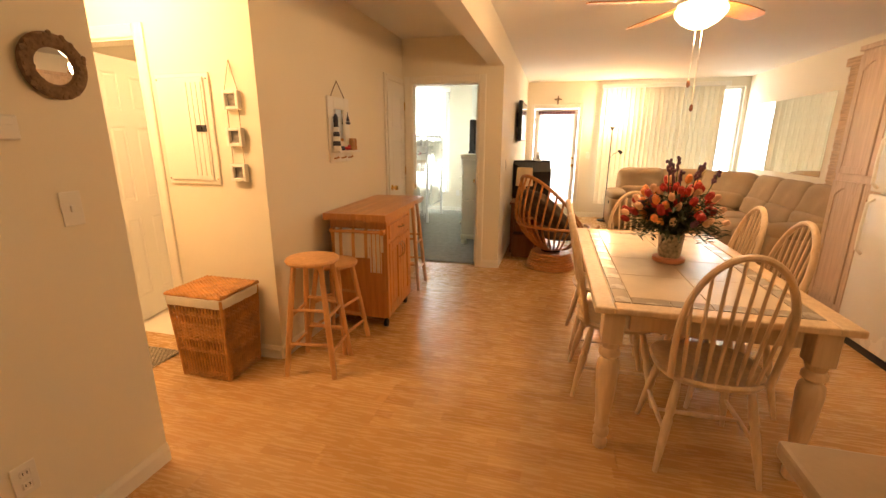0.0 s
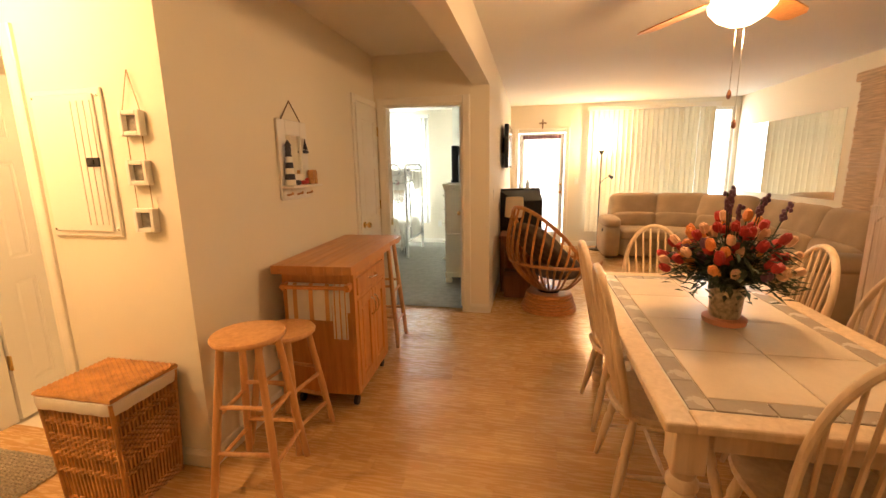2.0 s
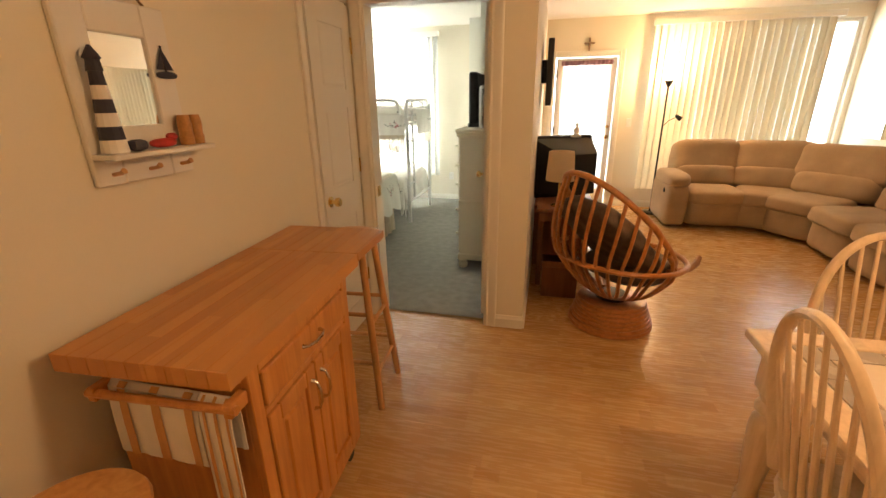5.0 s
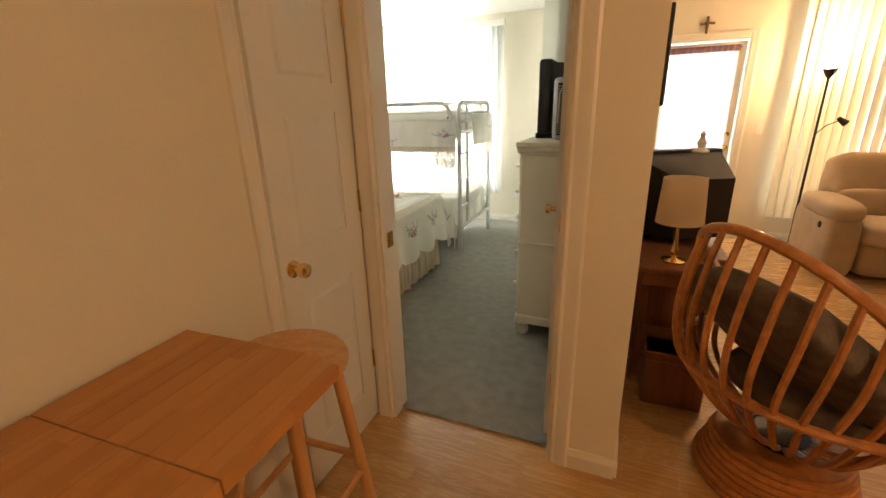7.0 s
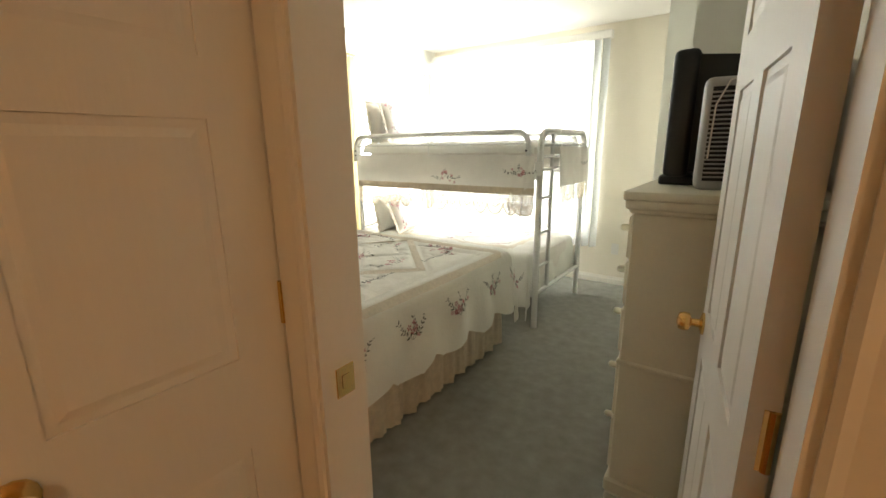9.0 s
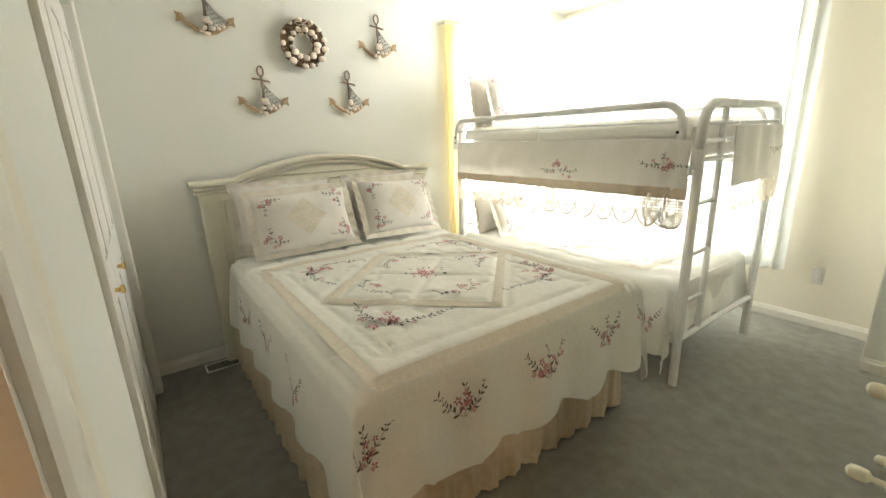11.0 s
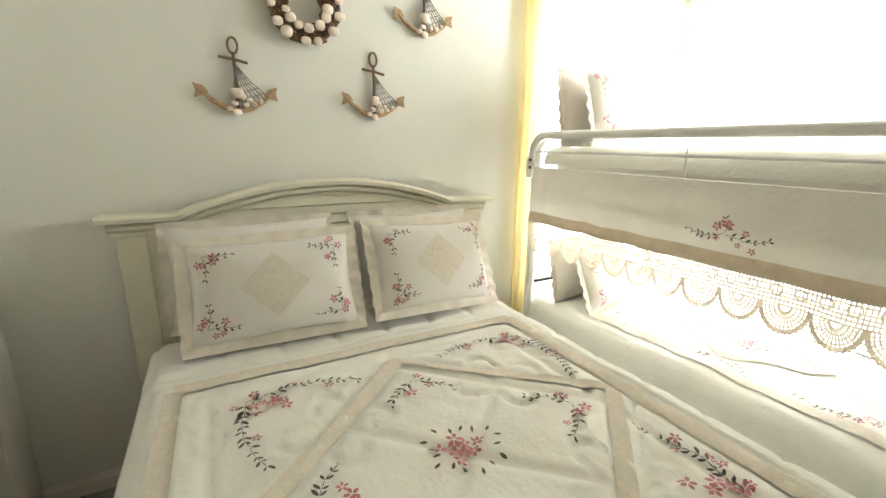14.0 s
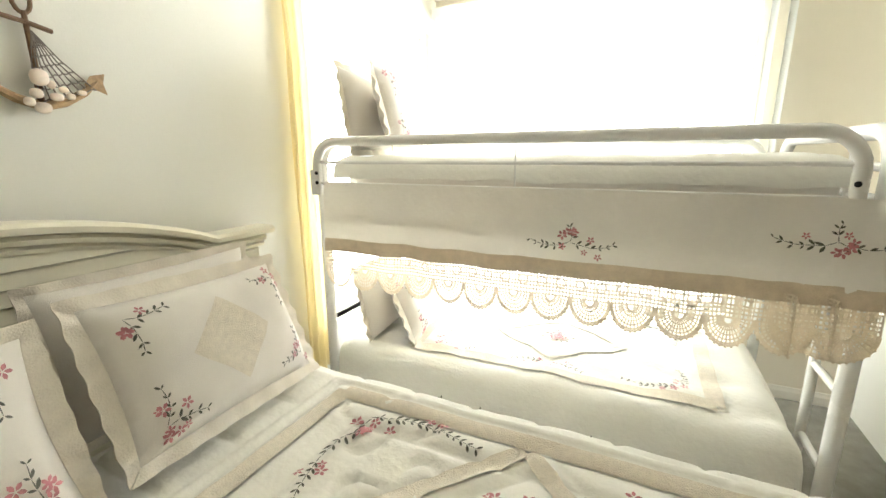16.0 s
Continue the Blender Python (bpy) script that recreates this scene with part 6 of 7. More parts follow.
    strip(bm, cl, [(-3.49, 5.375), (-2.15, 5.36), (-2.15, 6.61), (-3.49, 6.61)], 0.05)
    tagged(make("quilt_band", bm, M["band"], bed, smooth=70), "ecru lace bands")
    lf, rs = bmesh.new(), bmesh.new()
    for k, (apex, e1, e2) in enumerate((((-2.47, 5.55), (-2.74, 5.575), (-2.42, 5.85)), ((-3.32, 5.565), (-3.03, 5.585), (-3.30, 5.88)),
                                        ((-3.33, 6.52), (-3.315, 6.19), (-3.02, 6.52)), ((-2.46, 6.49), (-2.74, 6.47), (-2.44, 6.15)))):
        garland(lf, rs, cl.at, apex, (e1, e2), 6, 20 + k, 0.10, 0.0135)
    for k, (apex, e1, e2) in enumerate((((-2.86, 5.665), (-2.96, 5.735), (-2.75, 5.745)), ((-2.52, 5.995), (-2.62, 5.89), (-2.62, 6.10)),
                                        ((-3.20, 6.03), (-3.12, 5.93), (-3.12, 6.13)), ((-2.885, 6.385), (-2.98, 6.30), (-2.78, 6.29)))):
        garland(lf, rs, cl.at, apex, (e1, e2), 3, 30 + k, 0.10, 0.0125)
    posy(lf, rs, cl.at, -2.88, 6.02, 0.075, 40)
    for k, b in enumerate((5.28, 5.65, 6.05, 6.44, 6.78)):
        garland(lf, rs, cl.at, (-1.925, b), ((-2.045, b - 0.10), (-2.045, b + 0.10), (-2.05, b + 0.01)), 4, 50 + k, 0.05, 0.0125)
    for k, a in enumerate((-3.42, -3.02, -2.62)):
        garland(lf, rs, cl.at, (a, 6.68 + 0.29), ((a - 0.10, 6.68 + 0.17), (a + 0.10, 6.68 + 0.17)), 3, 70 + k, 0.05)
        garland(lf, rs, cl.at, (a, 5.34 - 0.29), ((a - 0.10, 5.34 - 0.17), (a + 0.10, 5.34 - 0.17)), 3, 80 + k, 0.05)
    tagged(make("embroidered_leaves", lf, M["leaf"], bed), "dark green stitched leaves", kind="stuff")
    tagged(make("embroidered_flowers", rs, M["rose"], bed), "dusty rose stitched flowers", kind="stuff")


queen_bed()


def pillow(label, at, w, h, t, fancy=True, seed=1, flange=0.03):
    p = base("pillow", label, "pillow", at, group="embroidered pillows" if fancy else "")
    n = 18

    def face(u, v, sg):
        k = max(0.0, (1 - abs(u) ** 3.0)) ** 0.55 * max(0.0, (1 - abs(v) ** 3.0)) ** 0.55
        wr = 0.008 * noise.noise(Vector((u * 3 + seed, v * 3, sg)))
        pin = 1 - 0.05 * (1 - u * u) * abs(v) ** 3 - 0.0
        pin2 = 1 - 0.05 * (1 - v * v) * abs(u) ** 3
        return Vector((u * w / 2 * pin2, v * h / 2 * pin, sg * (t / 2 * k + 0.002) + wr * k))
    bm = bmesh.new()
    for sg in (-1, 1):
        g = [[bm.verts.new(face(-1 + 2 * i / n, -1 + 2 * j / n, sg)) for j in range(n + 1)] for i in range(n + 1)]
        for i in range(n):
            for j in range(n):
                bm.faces.new((g[i][j], g[i + 1][j], g[i + 1][j + 1], g[i][j + 1]))
    bmesh.ops.remove_doubles(bm, verts=bm.verts, dist=0.005)
    make("cover", bm, M["linen"], p, smooth=70)
    bm = bmesh.new()
    prev = None
    m = 120
    for k in range(m + 1):
        s = k / m * 4
        i = int(s) % 4
        f = s - int(s)
        c = [(-1, -1), (1, -1), (1, 1), (-1, 1)]
        a, b = Vector(c[i]), Vector(c[(i + 1) % 4])
        q = a.lerp(b, f)
        inn = face(q.x, q.y, 0)
        o = Vector((q.x * (w / 2 + flange), q.y * (h / 2 + flange), 0.007 * math.sin(k * 1.3)))
        r = [bm.verts.new(inn), bm.verts.new(o)]
        if prev:
            bm.faces.new((prev[0], prev[1], r[1], r[0]))
        prev = r
    thicken(bm, 0.003)
    tagged(make("flange", bm, M["flange"], p, smooth=70), "ecru ruffled edge")
    if fancy:
        lf, rs, bd = bmesh.new(), bmesh.new(), bmesh.new()

        def f(a, b, lift=0.0):
            return face(max(-1, min(1, a / (w / 2))), max(-1, min(1, b / (h / 2))), 1) + Vector((0, 0, lift * 0.5))
        e = min(w, h) * 0.33
        st = 8
        vv = [[bd.verts.new(f(e * (i - j) / st, e * (i + j - st) / st, 0.006)) for j in range(st + 1)] for i in range(st + 1)]
        for i in range(st):
            for j in range(st):
                bd.faces.new((vv[i][j], vv[i + 1][j], vv[i + 1][j + 1], vv[i][j + 1]))
        tagged(make("lace_panel", bd, M["band"], p, smooth=70), "ecru lace diamond")
        for k, (sx, sy) in enumerate(((-1, -1), (1, -1), (1, 1), (-1, 1))):
            garland(lf, rs, f, (sx * w * 0.40, sy * h * 0.36), ((sx * w * 0.24, sy * h * 0.37), (sx * w * 0.39, sy * h * 0.13)), 4, seed * 7 + k, -0.08, 0.0105)
        tagged(make("embroidered_leaves", lf, M["leaf"], p), "dark green stitched leaves", kind="stuff")
        tagged(make("embroidered_flowers", rs, M["rose"], p), "dusty rose stitched flowers", kind="stuff")
    return p


def stand(x, y, z, lean, turn=0.0, roll=0.0):
    """A pillow standing against the headboard, its face towards +x."""
    return Matrix.Translation((x, y, z)) @ Euler((0, 0, radians(90 + turn))).to_matrix().to_4x4() @ Euler((radians(90 - lean), 0, 0)).to_matrix().to_4x4() @ Euler((0, 0, radians(roll))).to_matrix().to_4x4()


pillow("white embroidered sham with a lace diamond on the bed", stand(-3.74, 5.71, 0.937, 24, -4, 1), 0.58, 0.36, 0.15, True, 2)
pillow("white embroidered sham with a lace diamond leaning on another", stand(-3.73, 6.37, 0.950, 26, 5, -3), 0.56, 0.37, 0.15, True, 5)
pillow("plain white pillow behind the sham on the bed", stand(-3.90, 5.66, 0.965, 14, 0), 0.60, 0.38, 0.12, False, 8, 0.02)
pillow("plain white pillow behind the other sham", stand(-3.90, 6.36, 0.965, 14, 0), 0.58, 0.38, 0.12, False, 9, 0.02)


def lace(f, length, depth, pitch, name, parent):
    """Crochet edging hanging down from v = 0; f maps (u, v) to the world."""
    bm = bmesh.new()

    def thread(pts, w=0.0028):
        w *= 1.75
        for p, q in zip(pts, pts[1:]):
            d = Vector((q[0] - p[0], q[1] - p[1]))
            if d.length < 1e-6:
                continue
            s = Vector((-d.y, d.x)).normalized() * w / 2
            vs = [bm.verts.new(f(a[0] + e * s.x, a[1] + e * s.y)) for a, e in ((p, -1), (q, -1), (q, 1), (p, 1))]
            bm.faces.new(vs)
    top = depth * 0.45
    n = int(length / 0.011)
    for v in (0.0, 0.012, top * 0.45, top * 0.62, top * 0.8, top):
        thread([(length * k / 60, v) for k in range(61)], 0.0032)
    for k in range(n + 1):
        u = length * k / n
        thread([(u, 0), (u, top)], 0.0022)
    m = max(1, round(length / pitch))
    for i in range(m):
        c = length * (i + 0.5) / m
        r = length / m / 2
        for q in (0.25, 0.45, 0.62, 0.78, 0.92, 1.0):
            thread([(c + r * q * math.cos(a), top + (depth - top) * q * math.sin(a)) for a in (math.pi * k / 14 for k in range(15))], 0.0036 if q > 0.9 or q < 0.3 else 0.0024)
        for k in range(1, 16):
            a = math.pi * k / 16
            thread([(c + r * 0.25 * math.cos(a), top + (depth - top) * 0.25 * math.sin(a)), (c + r * math.cos(a), top + (depth - top) * math.sin(a))], 0.0022)
        for k in range(2, 13):
            a = math.pi * k / 14
            blob(bm, f(c + r * 1.03 * math.cos(a), top + (depth - top) * 1.03 * math.sin(a)), (0.004, 0.0015, 0.004), 2, 2)
        for du in (-0.5, 0.5):
            thread([(c + du * r + 0.016 * math.cos(t), 0.026 + 0.016 * math.sin(t)) for t in (k * math.pi / 6 for k in range(13))], 0.003)
    return tagged(make(name, bm, M["lace"], parent), "openwork ecru crochet edging", kind="stuff")


def bunk_bed():
    b = base("bunk_bed", "white metal bunk bed with a ladder and made-up beds", "bunk bed")
    yn, yf, xh, xf = 7.11, 8.12, -3.985, -2.12
    zt, r = 1.515, 0.024

    def u_end(x, y0, y1, zb):
        k = 0.11
        pts = [(x, y0, zb), (x, y0, zt - k)] + [(x, y0 + k - k * math.cos(a), zt - k + k * math.sin(a)) for a in (math.pi / 2 * i / 6 for i in range(1, 7))]
        return pts + [(x, y0 + y1 - p[1], p[2]) for p in reversed(pts)]
    for x in (xf, xh):
        bm = bmesh.new()
        tube(bm, u_end(x, yn + 0.03, yf, 0.0), r, 12)
        make("end_frame", bm, M["white_metal"], b, smooth=True)
    k = 0.10
    xa, xb = xh + 0.012, xf - 0.075
    pts = [(xa, yn - 0.015, 1.33), (xa, yn - 0.015, zt - k)] + [(xa + k - k * math.cos(a), yn - 0.015, zt - k + k * math.sin(a)) for a in (math.pi / 2 * i / 6 for i in range(1, 7))]
    pts += [(xa + xb - p[0], p[1], p[2]) for p in reversed(pts)]
    for dy in (0, yf - yn + 0.03):
        bm = bmesh.new()
        tube(bm, [(p[0], p[1] + dy, p[2]) for p in pts], 0.0195, 12)
        make("guard_rail", bm, M["white_metal"], b, smooth=True)
    bm = bmesh.new()
    for z in (1.43, 1.342):
        tube(bm, [(xa, yn - 0.015, z), (xb, yn - 0.015, z)], 0.0065, 8)
    make("side_wire", bm, M["white_metal"], b, smooth=True)
    bm = bmesh.new()
    tube(bm, [(-3.10, yn - 0.017, 1.342), (-3.10, yn - 0.017, zt)], 0.003, 6)
    make("stay", bm, M["white_metal"], b)
    for y in (yn + 0.03, yf):
        bm = bmesh.new()
        box(bm, xh, xf, y - 0.012, y + 0.012, 1.17, 1.22, 0.003)
        box(bm, xh, xf, y - 0.012, y + 0.012, 0.26, 0.31, 0.003)
        make("side_rail", bm, M["white_metal"], b)
    bm = bmesh.new()
    box(bm, xa - 0.03, xa + 0.02, yn - 0.03, yn - 0.012, 1.29, 1.40, 0.003)
    make("bracket", bm, M["white_metal"], b)
    bm = bmesh.new()
    box(bm, xf - 0.03, xf + 0.03, yn + 0.0, yn + 0.014, 1.20, 1.30, 0.003)
    make("bracket", bm, M["white_metal"], b)
    bm = bmesh.new()
    for x, z in ((xa + 0.012, 1.385), (xa + 0.012, 1.345), (xb - 0.01, 1.38), (xb + 0.01, 1.31)):
        blob(bm, (x, yn - 0.036, z), (0.008, 0.006, 0.008), 2.3, 3)
    make("bolts", bm, M["black"], b, smooth=True)
    bm = bmesh.new()
    yl = 7.37
    tube(bm, [(xf, yl, 0.285), (xf, yl, zt - 0.005)], 0.016, 10)
    make("ladder_post", bm, M["white_metal"], b, smooth=True)
    for z, y1 in ((0.285, yf), (0.50, yl), (0.765, yl), (1.03, yl), (1.245, yf), (1.335, yf), (1.42, yf)):
        bm = bmesh.new()
        tube(bm, [(xf, yn + 0.03, z), (xf, y1, z)], 0.0125 if z > 0.3 else 0.017, 9)
        make("rung", bm, M["white_metal"], b, smooth=True)
    for z, h, m in ((1.335, 0.10, "upper_mattress"), (0.46, 0.13, "lower_mattress")):
        bm = bmesh.new()
        blob(bm, ((xh + xf) / 2, (yn + yf) / 2 + 0.01, z), ((xf - xh) / 2 - 0.05, (yf - yn) / 2 - 0.03, h), 9, 10)
        make(m, bm, M["linen"], b, smooth=True)

    # the upper quilt, its hanging side, band and lace
    def hang(u, v, off=0.0):
        w = 0.006 * math.sin(u * 24 + 2 * math.sin(v * 9)) * min(1, v * 8) + 0.014 * noise.noise(Vector((u * 9, v * 4, 2))) + 0.012 * max(0, math.sin(v / 0.232 * math.pi)) + 0.008 * max(0, u - 1.45) / 0.3 * math.sin(u * 60 + v * 14)
        end = max(0, u - 1.60)
        return Vector((xh + 0.07 + u, yn - 0.036 - off - w - 0.05 * v - end * 0.10, 1.345 - v + 0.12 * end * (v - 0.1)))
    bm = bmesh.new()
    n, h = 90, 10
    g = [[bm.verts.new(hang(1.80 * i / n, 0.285 * j / h)) for j in range(h + 1)] for i in range(n + 1)]
    for i in range(n):
        for j in range(h):
            bm.faces.new((g[i][j], g[i + 1][j], g[i + 1][j + 1], g[i][j + 1]))
    thicken(bm, 0.008)
    make("quilt_side", bm, M["hung_quilt"], b, smooth=70)
    bm = bmesh.new()
    g = [[bm.verts.new(hang(1.80 * i / n, 0.232 + 0.055 * j / 2, 0.006)) for j in range(3)] for i in range(n + 1)]
    for i in range(n):
        for j in range(2):
            bm.faces.new((g[i][j], g[i + 1][j], g[i + 1][j + 1], g[i][j + 1]))
    thicken(bm, 0.003)
    tagged(make("quilt_band", bm, M["skirt"], b, smooth=70), "tan hem band")
    lace(lambda u, v: hang(u, 0.285 + v, 0.004), 1.80, 0.155, 0.125, "lace_edging", b)
    cl = Cloth(xh + 0.12, xf - 0.12, yn + 0.10, yf - 0.08, 1.452, 0.012)
    bm = cloth_mesh(cl, xh + 0.05, xf - 0.03, yn - 0.03, yf + 0.05, 0.03)
    make("upper_quilt", bm, M["quilt"], b, smooth=70)

    def foot(u, v, off=0.0):
        w = 0.008 * math.sin(u * 30)
        return Vector((xf + 0.035 + off + w + 0.04 * v, yl + 0.05 + u, 1.40 - v))
    bm = bmesh.new()
    g = [[bm.verts.new(foot(0.66 * i / 40, 0.30 * j / 8)) for j in range(9)] for i in range(41)]
    for i in range(40):
        for j in range(8):
            bm.faces.new((g[i][j], g[i + 1][j], g[i + 1][j + 1], g[i][j + 1]))
    thicken(bm, 0.008)
    make("quilt_foot", bm, M["hung_quilt"], b, smooth=70)
    lace(lambda u, v: foot(u, 0.30 + v, 0.004), 0.66, 0.13, 0.125, "foot_lace", b)
    lace(lambda u, v: Vector((xf - 0.22 + u * 0.55 + 0.02 * math.sin(u * 40), yn - 0.07 + 0.02 * math.cos(u * 40), 1.08 - v)), 0.36, 0.17, 0.12, "corner_lace", b)
    # the lower quilt
    cl2 = Cloth(xh + 0.10, xf - 0.13, yn + 0.07, yf - 0.05, 0.592, 0.024)
    bm = cloth_mesh(cl2, xh + 0.05, xf + 0.24, yn - 0.38, yf + 0.1, 0.026)
    make("lower_quilt", bm, M["quilt"], b, smooth=70)
    bm = bmesh.new()
    strip(bm, cl2, [(-3.60, 7.24), (-2.40, 7.24), (-2.40, 7.95), (-3.60, 7.95)], 0.06)
    strip(bm, cl2, [(-3.30, 7.60), (-3.0, 7.38), (-2.70, 7.60), (-3.0, 7.82)], 0.04)
    tagged(make("quilt_band", bm, M["band"], b, smooth=70), "ecru lace bands")
    lf, rs = bmesh.new(), bmesh.new()
    for k, (u, v) in enumerate(((1.02, 0.165), (1.68, 0.11))):
        side = lambda a, c, l=0.0: hang(a, c, 0.006 + l)
        garland(lf, rs, side, (u, v), ((u - 0.13, v + 0.0), (u + 0.13, v + 0.0), (u, v - 0.05)), 5, 31 + k, 0.12, 0.0105)
    garland(lf, rs, lambda a, c, l=0.0: foot(a, c, 0.006 + l), (0.55, 0.14), ((0.46, 0.12), (0.64, 0.12)), 3, 41, 0.1, 0.0105)
    for k, (p, e1, e2) in enumerate((((-3.50, 7.31), (-3.30, 7.31), (-3.50, 7.46)), ((-2.50, 7.31), (-2.70, 7.31), (-2.50, 7.46)), ((-3.50, 7.88), (-3.30, 7.88), (-3.50, 7.73)), ((-2.50, 7.88), (-2.70, 7.88), (-2.50, 7.73)), ((-3.0, 7.32), (-3.14, 7.29), (-2.86, 7.29)))):
        garland(lf, rs, cl2.at, p, (e1, e2), 3, 60 + k, 0.08, 0.011)
    posy(lf, rs, cl2.at, -3.0, 7.60, 0.06, 66)
    for k, a in enumerate((-3.3, -2.7, -2.28)):
        garland(lf, rs, cl2.at, (a, yn - 0.23), ((a - 0.09, yn - 0.12), (a + 0.09, yn - 0.12)), 3, 80 + k, 0.05)
    tagged(make("embroidered_leaves", lf, M["leaf"], b), "dark green stitched leaves", kind="stuff")
    tagged(make("embroidered_flowers", rs, M["rose"], b), "dusty rose stitched flowers", kind="stuff")


bunk_bed()
pillow("small ivory pillow standing on the top bunk", stand(-3.93, 7.45, 1.655, 8, 8), 0.48, 0.36, 0.13, False, 12, 0.02)
pillow("embroidered pillow standing on the top bunk", stand(-3.78, 7.48, 1.66, 14, 14), 0.50, 0.36, 0.13, True, 13)
pillow("ivory pillow on the lower bunk", stand(-3.86, 7.42, 0.76, 12, 6), 0.46, 0.34, 0.13, False, 14, 0.02)
pillow("embroidered pillow on the lower bunk", stand(-3.70, 7.46, 0.755, 22, 12), 0.46, 0.33, 0.13, True, 15)


def anchor(y, z, seed):
    """A driftwood and shell anchor; y, z is its top."""
    a = base("anchor_ornament", "rope anchor wall ornament with net and shells", "ornament", pose(-4.128, y, z), group="anchors on the bedroom wall")
    bm = bmesh.new()
    tube(bm, [(0.010, 0.018 * math.sin(t) , -0.03 + 0.03 * math.cos(t)) for t in (k * math.pi / 8 for k in range(16))], 0.005, 6, closed=True)
    tube(bm, [(0.012, 0, -0.055), (0.012, 0.002, -0.16), (0.012, 0, -0.27)], [0.006, 0.007, 0.009], 7)
    tube(bm, [(0.016, -0.055, -0.075), (0.018, 0, -0.082), (0.016, 0.05, -0.092)], 0.006, 6)
    make("shank", bm, M["twig"], a, smooth=True)
    bm = bmesh.new()
    for sg in (-1, 1):
        tube(bm, [(0.012, 0, -0.28), (0.014, sg * 0.05, -0.265), (0.014, sg * 0.10, -0.235), (0.012, sg * 0.135, -0.20)], [0.012, 0.012, 0.010, 0.005], 7)
        vs = [bm.verts.new((0.016, sg * p, q)) for p, q in ((0.10, -0.215), (0.155, -0.235), (0.148, -0.205), (0.155, -0.178), (0.118, -0.188))]
        bm.faces.new(vs)
    make("arms", bm, M["rope"], a, smooth=True)
    bm = bmesh.new()
    apex = Vector((0.022, 0.004, -0.10))
    for k in range(8):
        e = Vector((0.018, 0.0 + 0.125 * k / 7, -0.27 + 0.045 * (k / 7)))
        tube(bm, [apex, apex.lerp(e, 0.5) + Vector((0.005, -0.012, 0)), e], 0.0017, 4)
    for q in (0.25, 0.4, 0.55, 0.7, 0.85, 1.0):
        tube(bm, [apex.lerp(Vector((0.02, 0.125 * k / 10, -0.27 + 0.0045 * k)), q) + Vector((0.003, -0.012 * math.sin(math.pi * q), 0.004 * (k % 2))) for k in range(11)], 0.0017, 4)
    make("net", bm, M["net"], a)
    rnd = random.Random(seed)
    for p, s in (((0.028, 0, -0.210), 0.028), ((0.03, 0.028, -0.255), 0.018), ((0.03, -0.004, -0.285), 0.022), ((0.028, -0.012, -0.25), 0.016), ((0.026, 0.06, -0.25), 0.017), ((0.03, 0.045, -0.235), 0.013), ((0.03, 0.085, -0.238), 0.014), ((0.03, -0.03, -0.272), 0.014), ((0.03, 0.02, -0.225), 0.014)):
        bm = bmesh.new()
        s *= 0.82
        blob(bm, p, (s * 0.7, s * rnd.uniform(0.8, 1.2), s * rnd.uniform(0.65, 1.0)), 2.3, 5, 0.35)
        make("shell", bm, M["shell"], a, smooth=True)


for k, (y, z) in enumerate(((5.665, 1.862), (6.247, 1.865), (6.505, 2.25), (5.405, 2.30))):
    anchor(y, z, k)


def wreath():
    w = base("shell_wreath", "twig wreath studded with shells and a raffia bow", "wreath", pose(-4.128, 5.955, 2.01))
    rnd = random.Random(2)
    bm = bmesh.new()
    for k in range(230):
        a0 = rnd.random() * 6.28
        rr = 0.106 + rnd.uniform(-0.034, 0.036)
        tube(bm, [(0.025 + rnd.uniform(-0.016, 0.018), (rr + rnd.uniform(-0.012, 0.012)) * math.cos(a0 + i * 0.22), (rr + rnd.uniform(-0.008, 0.008)) * math.sin(a0 + i * 0.22)) for i in range(7)], 0.005, 4)
    tagged(make("twigs", bm, M["twig"], w), "dark brown twigs", kind="stuff")
    for k in range(26):
        a = k / 26 * 6.283 + rnd.uniform(-0.08, 0.08)
        rr = 0.108 + (0.03 if k % 2 else -0.022)
        bm = bmesh.new()
        s = rnd.uniform(0.014, 0.023)
        blob(bm, (0.048, rr * math.cos(a), rr * math.sin(a)), (s * 0.7, s, s * rnd.uniform(0.7, 1)), 2.3, 4, 0.2)
        make("shell", bm, M["shell"], w, smooth=True)
    bm = bmesh.new()
    for sg in (-1, 1):
        tube(bm, [(0.055, 0, 0.115), (0.065, sg * 0.035, 0.135), (0.06, sg * 0.055, 0.115), (0.06, sg * 0.03, 0.10), (0.058, 0, 0.112)], 0.009, 6, flat=0.4)
        tube(bm, [(0.058, 0, 0.11), (0.062, sg * 0.012, 0.075), (0.06, sg * 0.018, 0.035)], 0.010, 6, flat=0.3)
    make("bow", bm, M["lace"], w, smooth=True)


wreath()


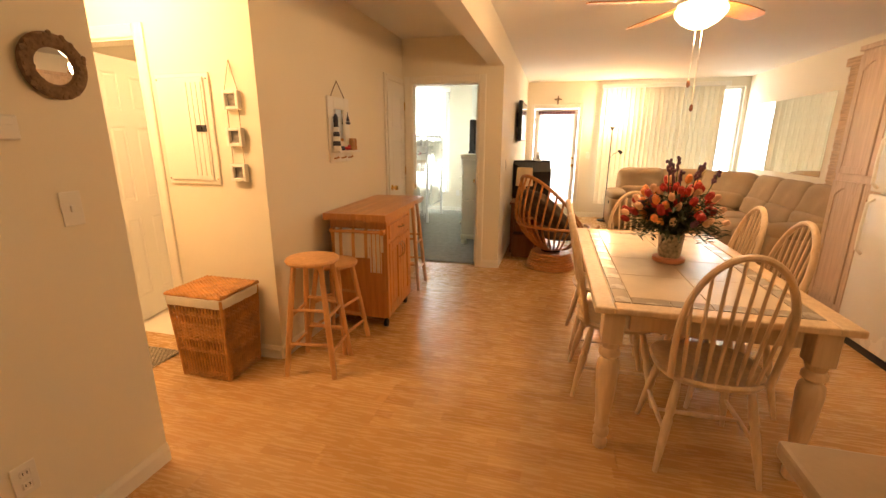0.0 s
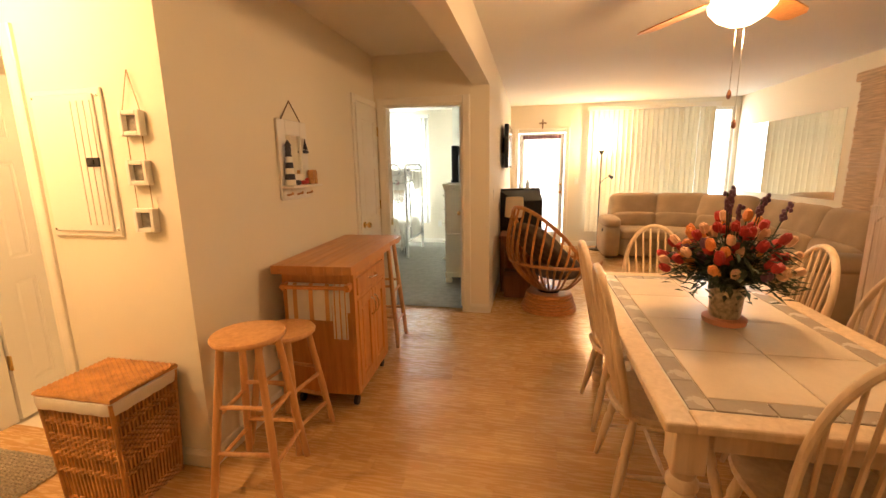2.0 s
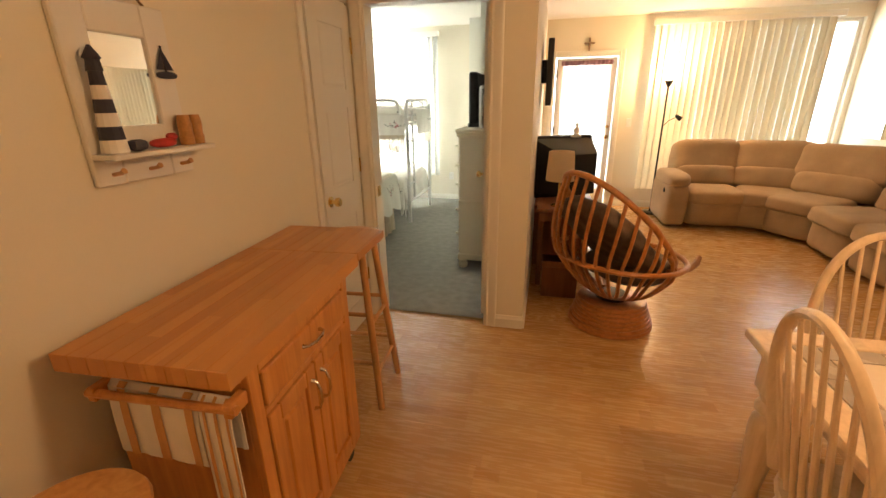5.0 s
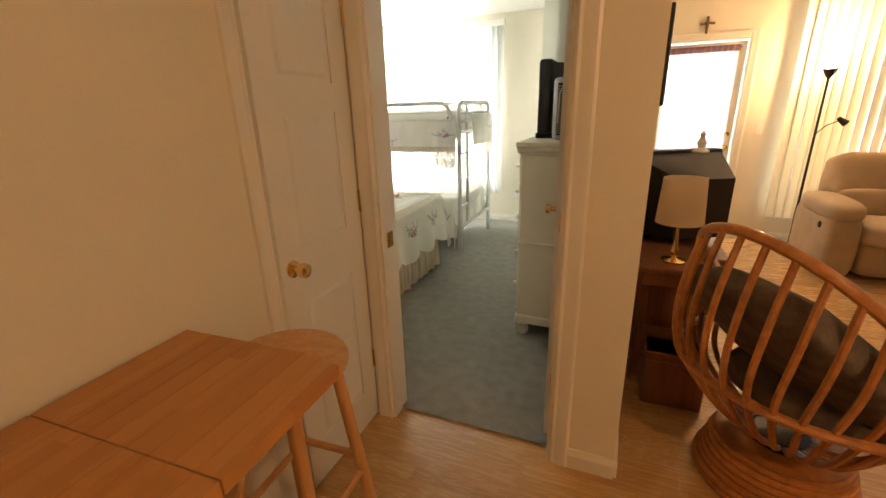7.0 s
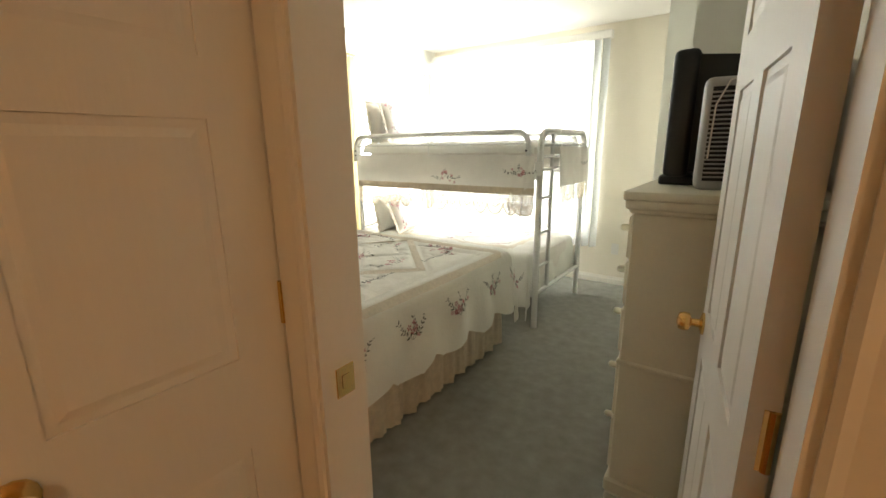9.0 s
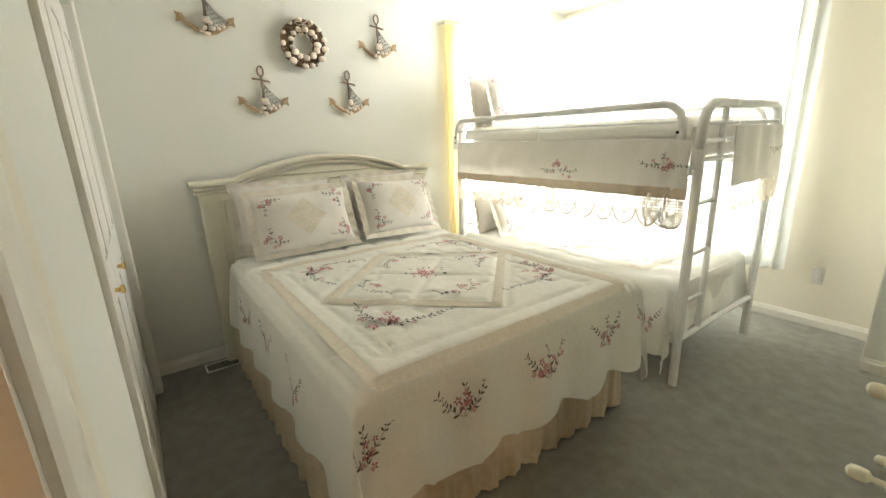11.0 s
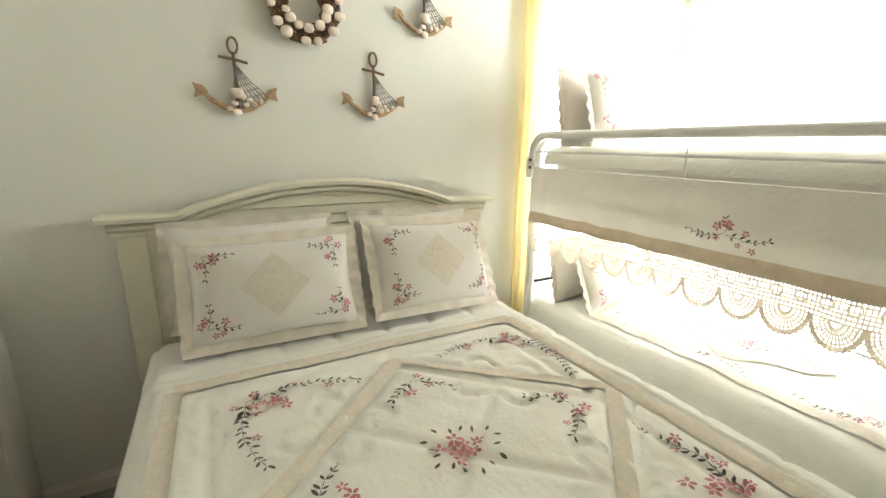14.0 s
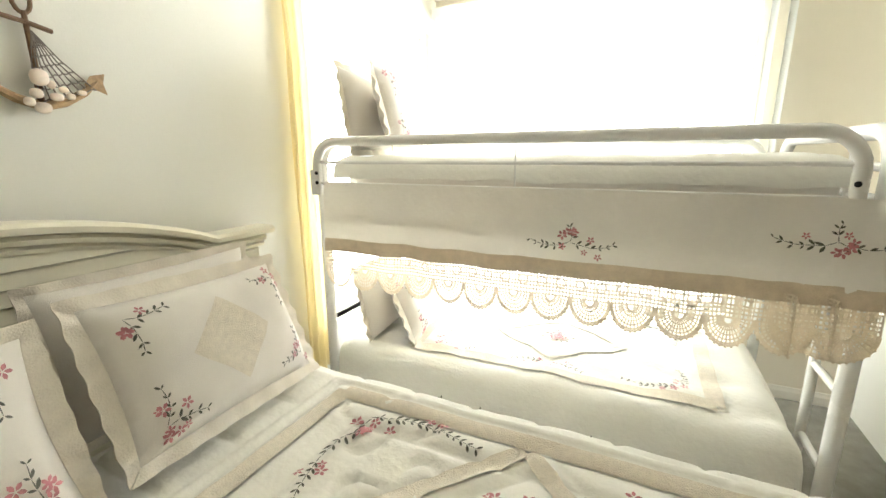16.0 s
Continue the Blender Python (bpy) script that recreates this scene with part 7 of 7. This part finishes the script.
def dresser():
    d = base("tall_dresser", "ivory painted tall dresser with turned feet", "dresser")
    x0, x1, y0, y1 = -1.185, -0.675, 5.70, 6.62
    bm = bmesh.new()
    box(bm, x0, x1, y0, y1, 0.09, 1.19, 0.006)
    make("body", bm, M["ivory"], d)
    bm = bmesh.new()
    for e, z0, z1 in ((0.03, 1.235, 1.265), (0.022, 1.205, 1.235), (0.01, 1.19, 1.205)):
        box(bm, x0 - e, x1, y0 - e, y1 + e, z0, z1, 0.008, 2)
    make("top", bm, M["ivory"], d, smooth=True)
    bm = bmesh.new()
    box(bm, x0 - 0.008, x1, y0 - 0.008, y1 + 0.008, 0.635, 0.655, 0.005)
    box(bm, x0 - 0.014, x1, y0 - 0.014, y1 + 0.014, 0.09, 0.15, 0.008)
    make("moulding", bm, M["ivory"], d)
    for x, y in ((x0 + 0.03, y0 + 0.03), (x1 - 0.05, y0 + 0.03), (x0 + 0.03, y1 - 0.03), (x1 - 0.05, y1 - 0.03)):
        bm = bmesh.new()
        lathe(bm, [(0.03, 0), (0.042, 0.02), (0.046, 0.045), (0.032, 0.07), (0.048, 0.09)], 16, (x, y, 0))
        make("foot", bm, M["ivory"], d, smooth=True)
    for z0, z1 in ((0.17, 0.39), (0.405, 0.625), (0.67, 0.84), (0.855, 1.01), (1.025, 1.175)):
        bm = bmesh.new()
        box(bm, x0 - 0.014, x0 + 0.002, y0 + 0.03, y1 - 0.03, z0, z1, 0.005)
        make("drawer", bm, M["ivory"], d)
        for y in (y0 + 0.22, y1 - 0.22):
            bm = bmesh.new()
            knob_mesh(bm, (x0 - 0.014, y, (z0 + z1) / 2), (-1, 0, 0), 0.014)
            make("knob", bm, M["ivory"], d, smooth=True)
    t = base("bedroom_television", "black tube television on the dresser", "television", pose(-1.045, 6.17, 1.266, 0, 0, 90))
    bm = bmesh.new()
    box(bm, -0.24, 0.24, 0.02, 0.10, 0.03, 0.46, 0.02, 3)
    box(bm, -0.20, 0.20, -0.2, 0.115, 0.0, 0.035, 0.006)
    ra = [bm.verts.new(p) for p in ((-0.22, 0.02, 0.05), (0.22, 0.02, 0.05), (0.22, 0.02, 0.44), (-0.22, 0.02, 0.44))]
    rb = [bm.verts.new(p) for p in ((-0.19, -0.27, 0.05), (0.19, -0.27, 0.05), (0.19, -0.27, 0.41), (-0.19, -0.27, 0.41))]
    skin(bm, ra, rb)
    bm.faces.new(rb)
    make("case", bm, M["black"], t, smooth=True)
    bm = bmesh.new()
    box(bm, -0.21, 0.21, 0.099, 0.102, 0.07, 0.42, 0.001)
    make("screen", bm, M["screen"], t)
    h = base("box_fan_heater", "grey plastic heater with black slats on the dresser", "heater", pose(-0.945, 5.80, 1.266, 0, 0, 6))
    bm = bmesh.new()
    box(bm, -0.085, 0.085, 0.0, 0.13, 0.0, 0.345, 0.022, 3)
    make("case", bm, M["grey_plastic"], h, smooth=True)
    bm = bmesh.new()
    box(bm, -0.062, 0.055, -0.002, 0.004, 0.03, 0.315)
    make("recess", bm, M["black"], h)
    z = 0.04
    while z < 0.31:
        bm = bmesh.new()
        box(bm, -0.062, 0.055, -0.008, -0.002, z, z + 0.005, 0.001)
        make("slat", bm, M["grey_plastic"], h)
        z += 0.0135
    bm = bmesh.new()
    tube(bm, [(-0.055, -0.012, 0.10), (-0.05, -0.016, 0.26), (-0.02, -0.012, 0.33), (0.03, 0.02, 0.352), (0.06, 0.08, 0.352)], 0.0028, 6)
    make("cord", bm, M["white_plastic"], h)


dresser()


def bedroom_small():
    v = base("floor_vent", "white metal floor register in the carpet", "vent", pose(-4.02, 5.19, 0.013))
    bm = bmesh.new()
    for x0, x1, y0, y1 in ((-0.06, -0.048, -0.13, 0.13), (0.048, 0.06, -0.13, 0.13), (-0.048, 0.048, -0.13, -0.118), (-0.048, 0.048, 0.118, 0.13)):
        box(bm, x0, x1, y0, y1, 0, 0.007, 0.002)
    make("frame", bm, M["white_metal"], v)
    bm = bmesh.new()
    box(bm, -0.048, 0.048, -0.118, 0.118, 0.0, 0.002)
    make("void", bm, M["black"], v)
    for k in range(18):
        bm = bmesh.new()
        y = -0.11 + 0.013 * k
        box(bm, -0.048, 0.048, y - 0.002, y + 0.002, 0.002, 0.006)
        make("bar", bm, M["chrome"], v)
    o = base("wall_outlet", "white wall outlet in the pale bedroom wall", "outlet")
    bm = bmesh.new()
    box(bm, -1.925, -1.855, 8.594, 8.60, 0.325, 0.44, 0.002)
    for z in (0.36, 0.405):
        box(bm, -1.905, -1.875, 8.590, 8.595, z - 0.015, z + 0.015, 0.004)
    make("plate", bm, M["white_plastic"], o)


bedroom_small()


# ---- floor boards, last ----
def laminate():
    fl = base("floor", "honey maple laminate floor with a satin sheen", "floor", kind="structure")
    bm = bmesh.new()
    box(bm, 0.0002, 1.2198, 0.0002, 0.1948, -0.011, 0, 0.0005)
    me = bpy.data.meshes.new("plank")
    bm.to_mesh(me)
    bm.free()
    me.materials.append(M["floor"])
    rnd = random.Random(4)
    for j in range(53):
        y = -1.60 + 0.195 * j
        x = -3.6 - rnd.random() * 1.1 if y < 2.3 else -1.8 - rnd.random() * 1.0
        while x < 3.15:
            inside = (x + 1.2 > -1.75 or (1.0 < y < 2.4)) and not (y > 4.72 and x + 1.2 < -0.55)
            if inside:
                low = -3.65 if 1.05 < y < 2.3 else (-1.70 if y < 4.72 else -0.60)
                p, q = max(x, low), min(x + 1.22, 3.17)
                if q - p > 0.02:
                    share("plank", me, fl, pose(p, y, 0) @ Matrix.Diagonal(((q - p) / 1.22, 1, 1, 1)))
            x += 1.22


laminate()
